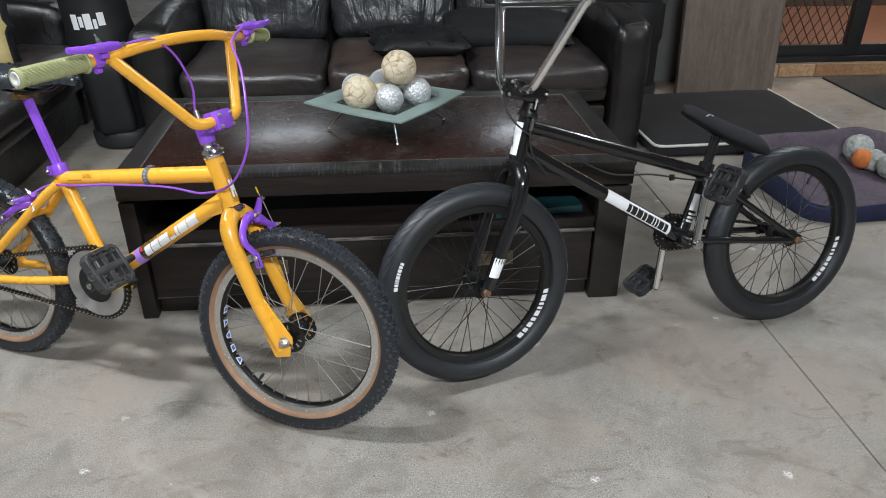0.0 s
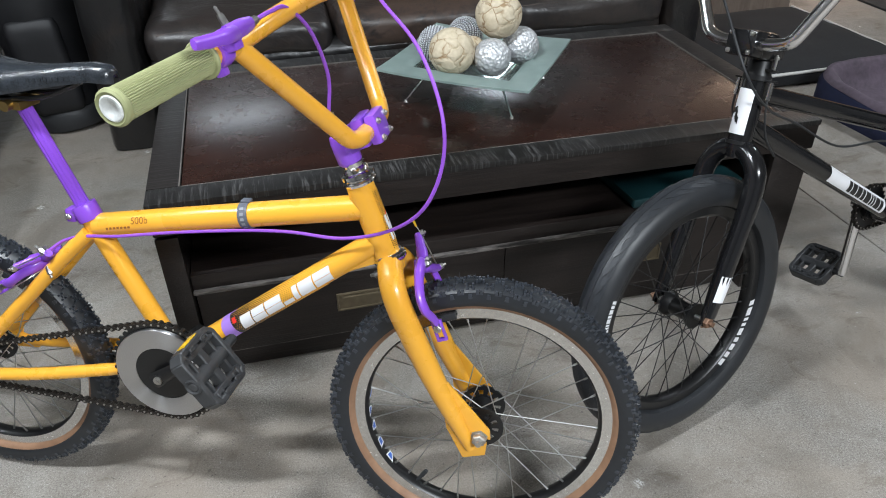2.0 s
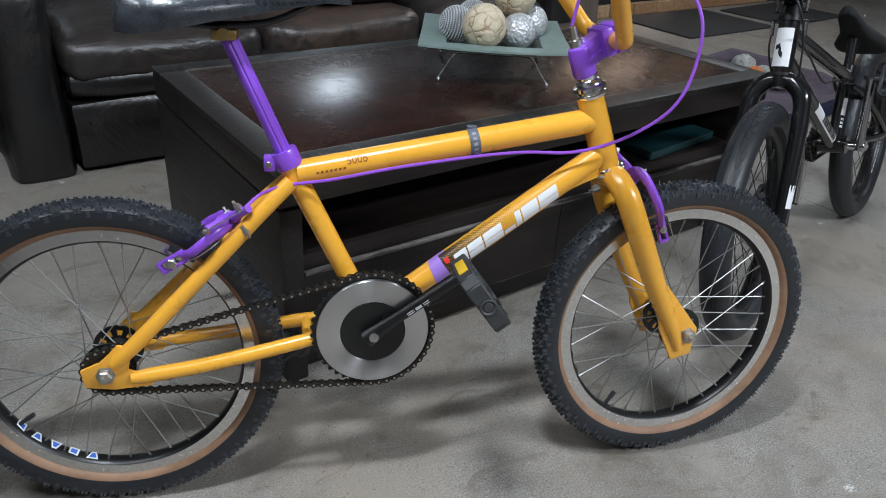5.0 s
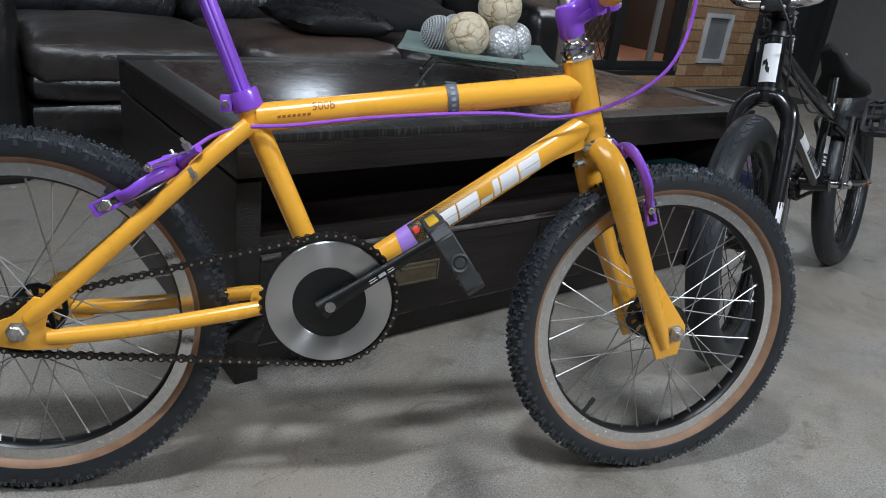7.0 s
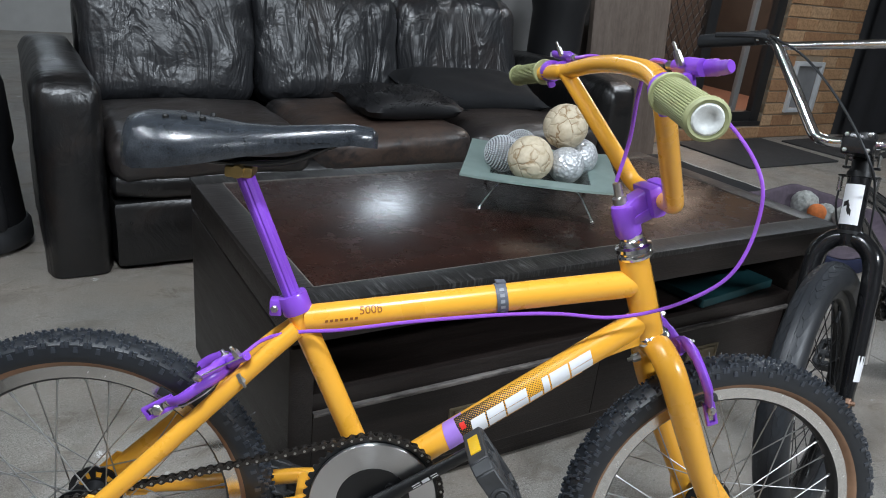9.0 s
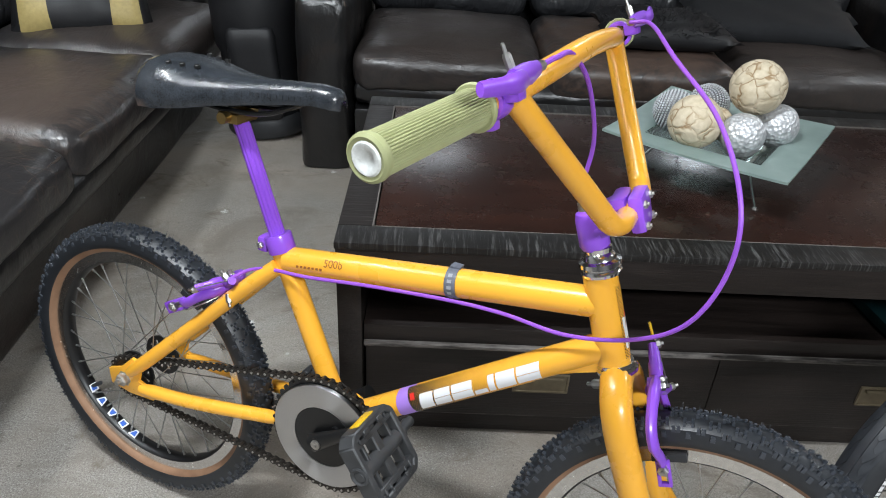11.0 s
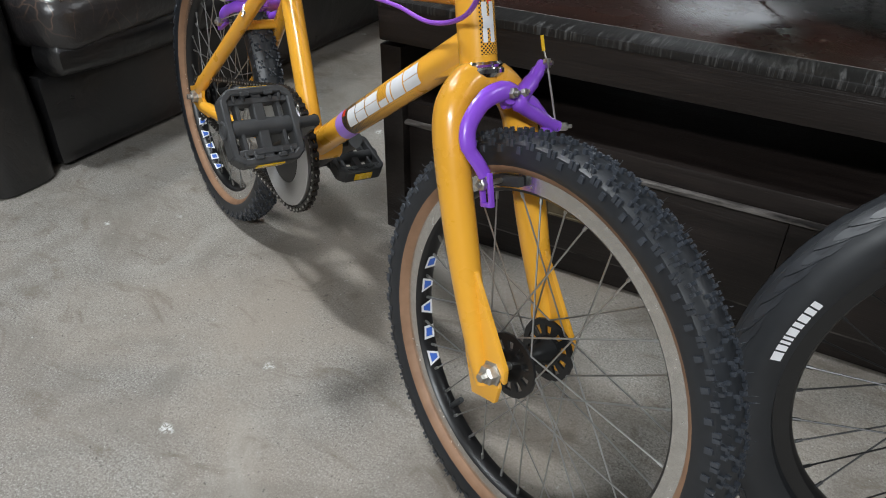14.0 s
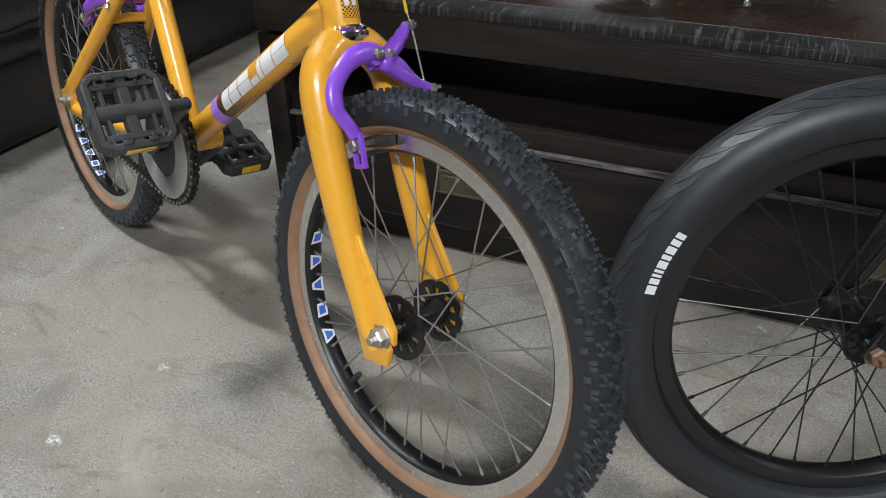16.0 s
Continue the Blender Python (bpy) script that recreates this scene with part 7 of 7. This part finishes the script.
    for a, b in zip(rings, rings[1:]):
        for k in range(20):
            sb.faces.new((a[k], a[(k + 1) % 20], b[(k + 1) % 20], b[k]))
    sb.faces.new(rings[0])
    sb.faces.new(rings[-1][::-1])
    sad = part("seat", sb, DARK_CLOTH, bike, "padded black cloth seat, nose tipped up", angle=60)
    mk = B()
    for k in range(5):
        t0, t1 = k / 5, (k + 1) / 5
        q = []
        for t, e in ((t0, -1), (t1, -1), (t1, 1), (t0, 1)):
            an = radians(40 + 110 * t)
            x = 0.300 + math.cos(an) * 0.013
            z = 0.634 + math.sin(an) * 0.011
            wd = 0.003 * math.sin(math.pi * (0.1 + 0.8 * t))
            q.append(mk.verts.new((x + e * wd, 0.0306, z - 0.004 + e * wd * 0.3)))
        mk.faces.new(q)
    part("seat_mark", mk, WHITE, sad, "small white mark", smooth=False)
    # drive
    cs = B()
    cx, cz = BB
    a = radians(K_CRANK)
    u = V(math.cos(a), 0, math.sin(a))
    rod(cs, (cx, -0.082, cz), (cx, 0.082, cz), 0.012, 16)
    tube(cs, [V(cx, 0.066, cz) - u * 0.012, V(cx, 0.070, cz) + u * 0.176], [0.0125, 0.0105], 14)
    tube(cs, [V(cx, -0.066, cz) + u * 0.012, V(cx, -0.070, cz) - u * 0.176], [0.0125, 0.0105], 14)
    ck = part("crank", cs, CHROME, bike, "chrome tubular crank arms")
    part("crank_bolt", bolt(B(), (cx, 0.082, cz), (0, 1, 0), 0.011, 0.004, 8), STEEL, ck)
    part("pedal_bolt", bolt(B(), V(cx, 0.080, cz) + u * 0.176, (0, 1, 0), 0.006, 0.004, 8), STEEL, ck)
    sp = B()
    sprocket(sp, BB, 0.0505, -0.045, 0.004, 25, 0.032)
    sprocket(sp, BB, 0.030, -0.045, 0.003, 12, 0.008)
    part("chainring", sp, BLACK_ALLOY, bike)
    sp = B()
    sprocket(sp, RA, 0.0185, -0.045, 0.003, 9, 0.006)
    part("driver", sp, CHAIN, bike)
    chain_part(bike, BB, 0.0505, RA, 0.0185, -0.045)
    for sg, pc in ((1, V(cx, 0, cz) + u * 0.175), (-1, V(cx, 0, cz) - u * 0.175)):
        pm = Matrix.Translation((pc.x, sg * 0.138, pc.z)) @ Matrix.Rotation(radians(K_PEDAL[0] if sg > 0 else K_PEDAL[1]), 4, "Y")
        pedal(bike, pm, BLACK_PLASTIC, False, "black plastic platform pedal")
        s2 = B()
        rod(s2, (pc.x, sg * 0.066, pc.z), (pc.x, sg * 0.096, pc.z), 0.007, 10)
        part("pedal_spindle", s2, BLACK_PLASTIC, bike)
    wr = wheel(bike, Matrix.Translation((0, 0, R)), "slick", "rear_wheel")
    wf = wheel(bike, steer @ Matrix.Translation((0.033, 0, -0.3273)), "slick", "front_wheel")
    # plain white bars where the wheels carry a mark
    for w, centre in ((wr, K_MARKS[0]), (wf, K_MARKS[1])):
        bm = B()
        ang = centre - 24
        for wide in (3.2, 5.0, 2.0, 2.0, 4.6, 3.0, 4.2, 3.6, 4.4):
            q = []
            for a_, r_ in ((ang, 0.1940), (ang + wide, 0.1940), (ang + wide - 1.0, 0.2078), (ang - 1.0, 0.2078)):
                q.append(bm.verts.new((r_ * math.cos(radians(a_)), 0.0142, r_ * math.sin(radians(a_)))))
            bm.faces.new(q)
            ang += wide + 1.4
        part("rim_mark", bm, WHITE, w, "plain white bars", smooth=False)
    ang = K_MARKS[2]
    for wide in (2.5, 1.6, 0.8, 0.8, 2.1, 1.3, 2.0, 1.6, 1.5):
        bm = B()
        q = []
        for a_, bb in ((ang, 90), (ang + wide, 90), (ang + wide, 110), (ang, 110)):
            br = radians(bb)
            rad, yy = 0.2327 + 0.0308 * math.cos(br), 0.0308 * math.sin(br)
            q.append(bm.verts.new((rad * math.cos(radians(a_)), yy, rad * math.sin(radians(a_)))))
        bm.faces.new(q)
        ang += wide + 0.5
        part("tyre_mark", bm, WHITE, wf, "plain white bar on the sidewall", smooth=False)
    return bike


K_AT, K_HEAD, K_LEAN, K_STEER = (1.028, 1.865, 0.0034), 193.7, 10.76, 4.1
K_CRANK, K_PEDAL, K_MARKS = 98, (58, 32), (214, 202, -6.5)
black_bike()

# ---------------------------------------------------------------- bricks of the wall, one by one
bl, bh_, gap = 0.230, 0.076, 0.010
brick_meshes = {}


def brick_mesh(length):
    key = round(length, 3)
    if key not in brick_meshes:
        brick_meshes[key] = mesh_of("brick", box(B(), (0, 0, 0), (key, 0.05, bh_), 0.003, seg=1), BRICK, False)
    return brick_meshes[key]


def lay(x0, x1, z, shift):
    x = x0 - shift
    while x < x1 - 0.02:
        a, b = max(x, x0), min(x + bl, x1)
        if b - a > 0.03:
            holes = z + bh_ / 2 > FLAP_Z0 and z - bh_ / 2 < FLAP_Z1
            if holes and b > FLAP_X0 and a < FLAP_X1:
                for p, q in ((a, min(b, FLAP_X0)), (max(a, FLAP_X1), b)):
                    if q - p > 0.02:
                        o = part("brick", brick_mesh(q - p), None, wall_ob)
                        o.location = ((p + q) / 2, BY + 0.027, z)
            else:
                o = part("brick", brick_mesh(b - a), None, wall_ob)
                o.location = ((a + b) / 2, BY + 0.027 + random.uniform(-0.001, 0.001), z)
        x += bl + gap


lay(DOOR0, DOOR1, 0.005 + bh_ / 2, 0.0)
for row in range(22):
    lay(DOOR1, PIER1, 0.005 + bh_ / 2 + row * (bh_ + gap), 0.12 if row % 2 else 0.0)
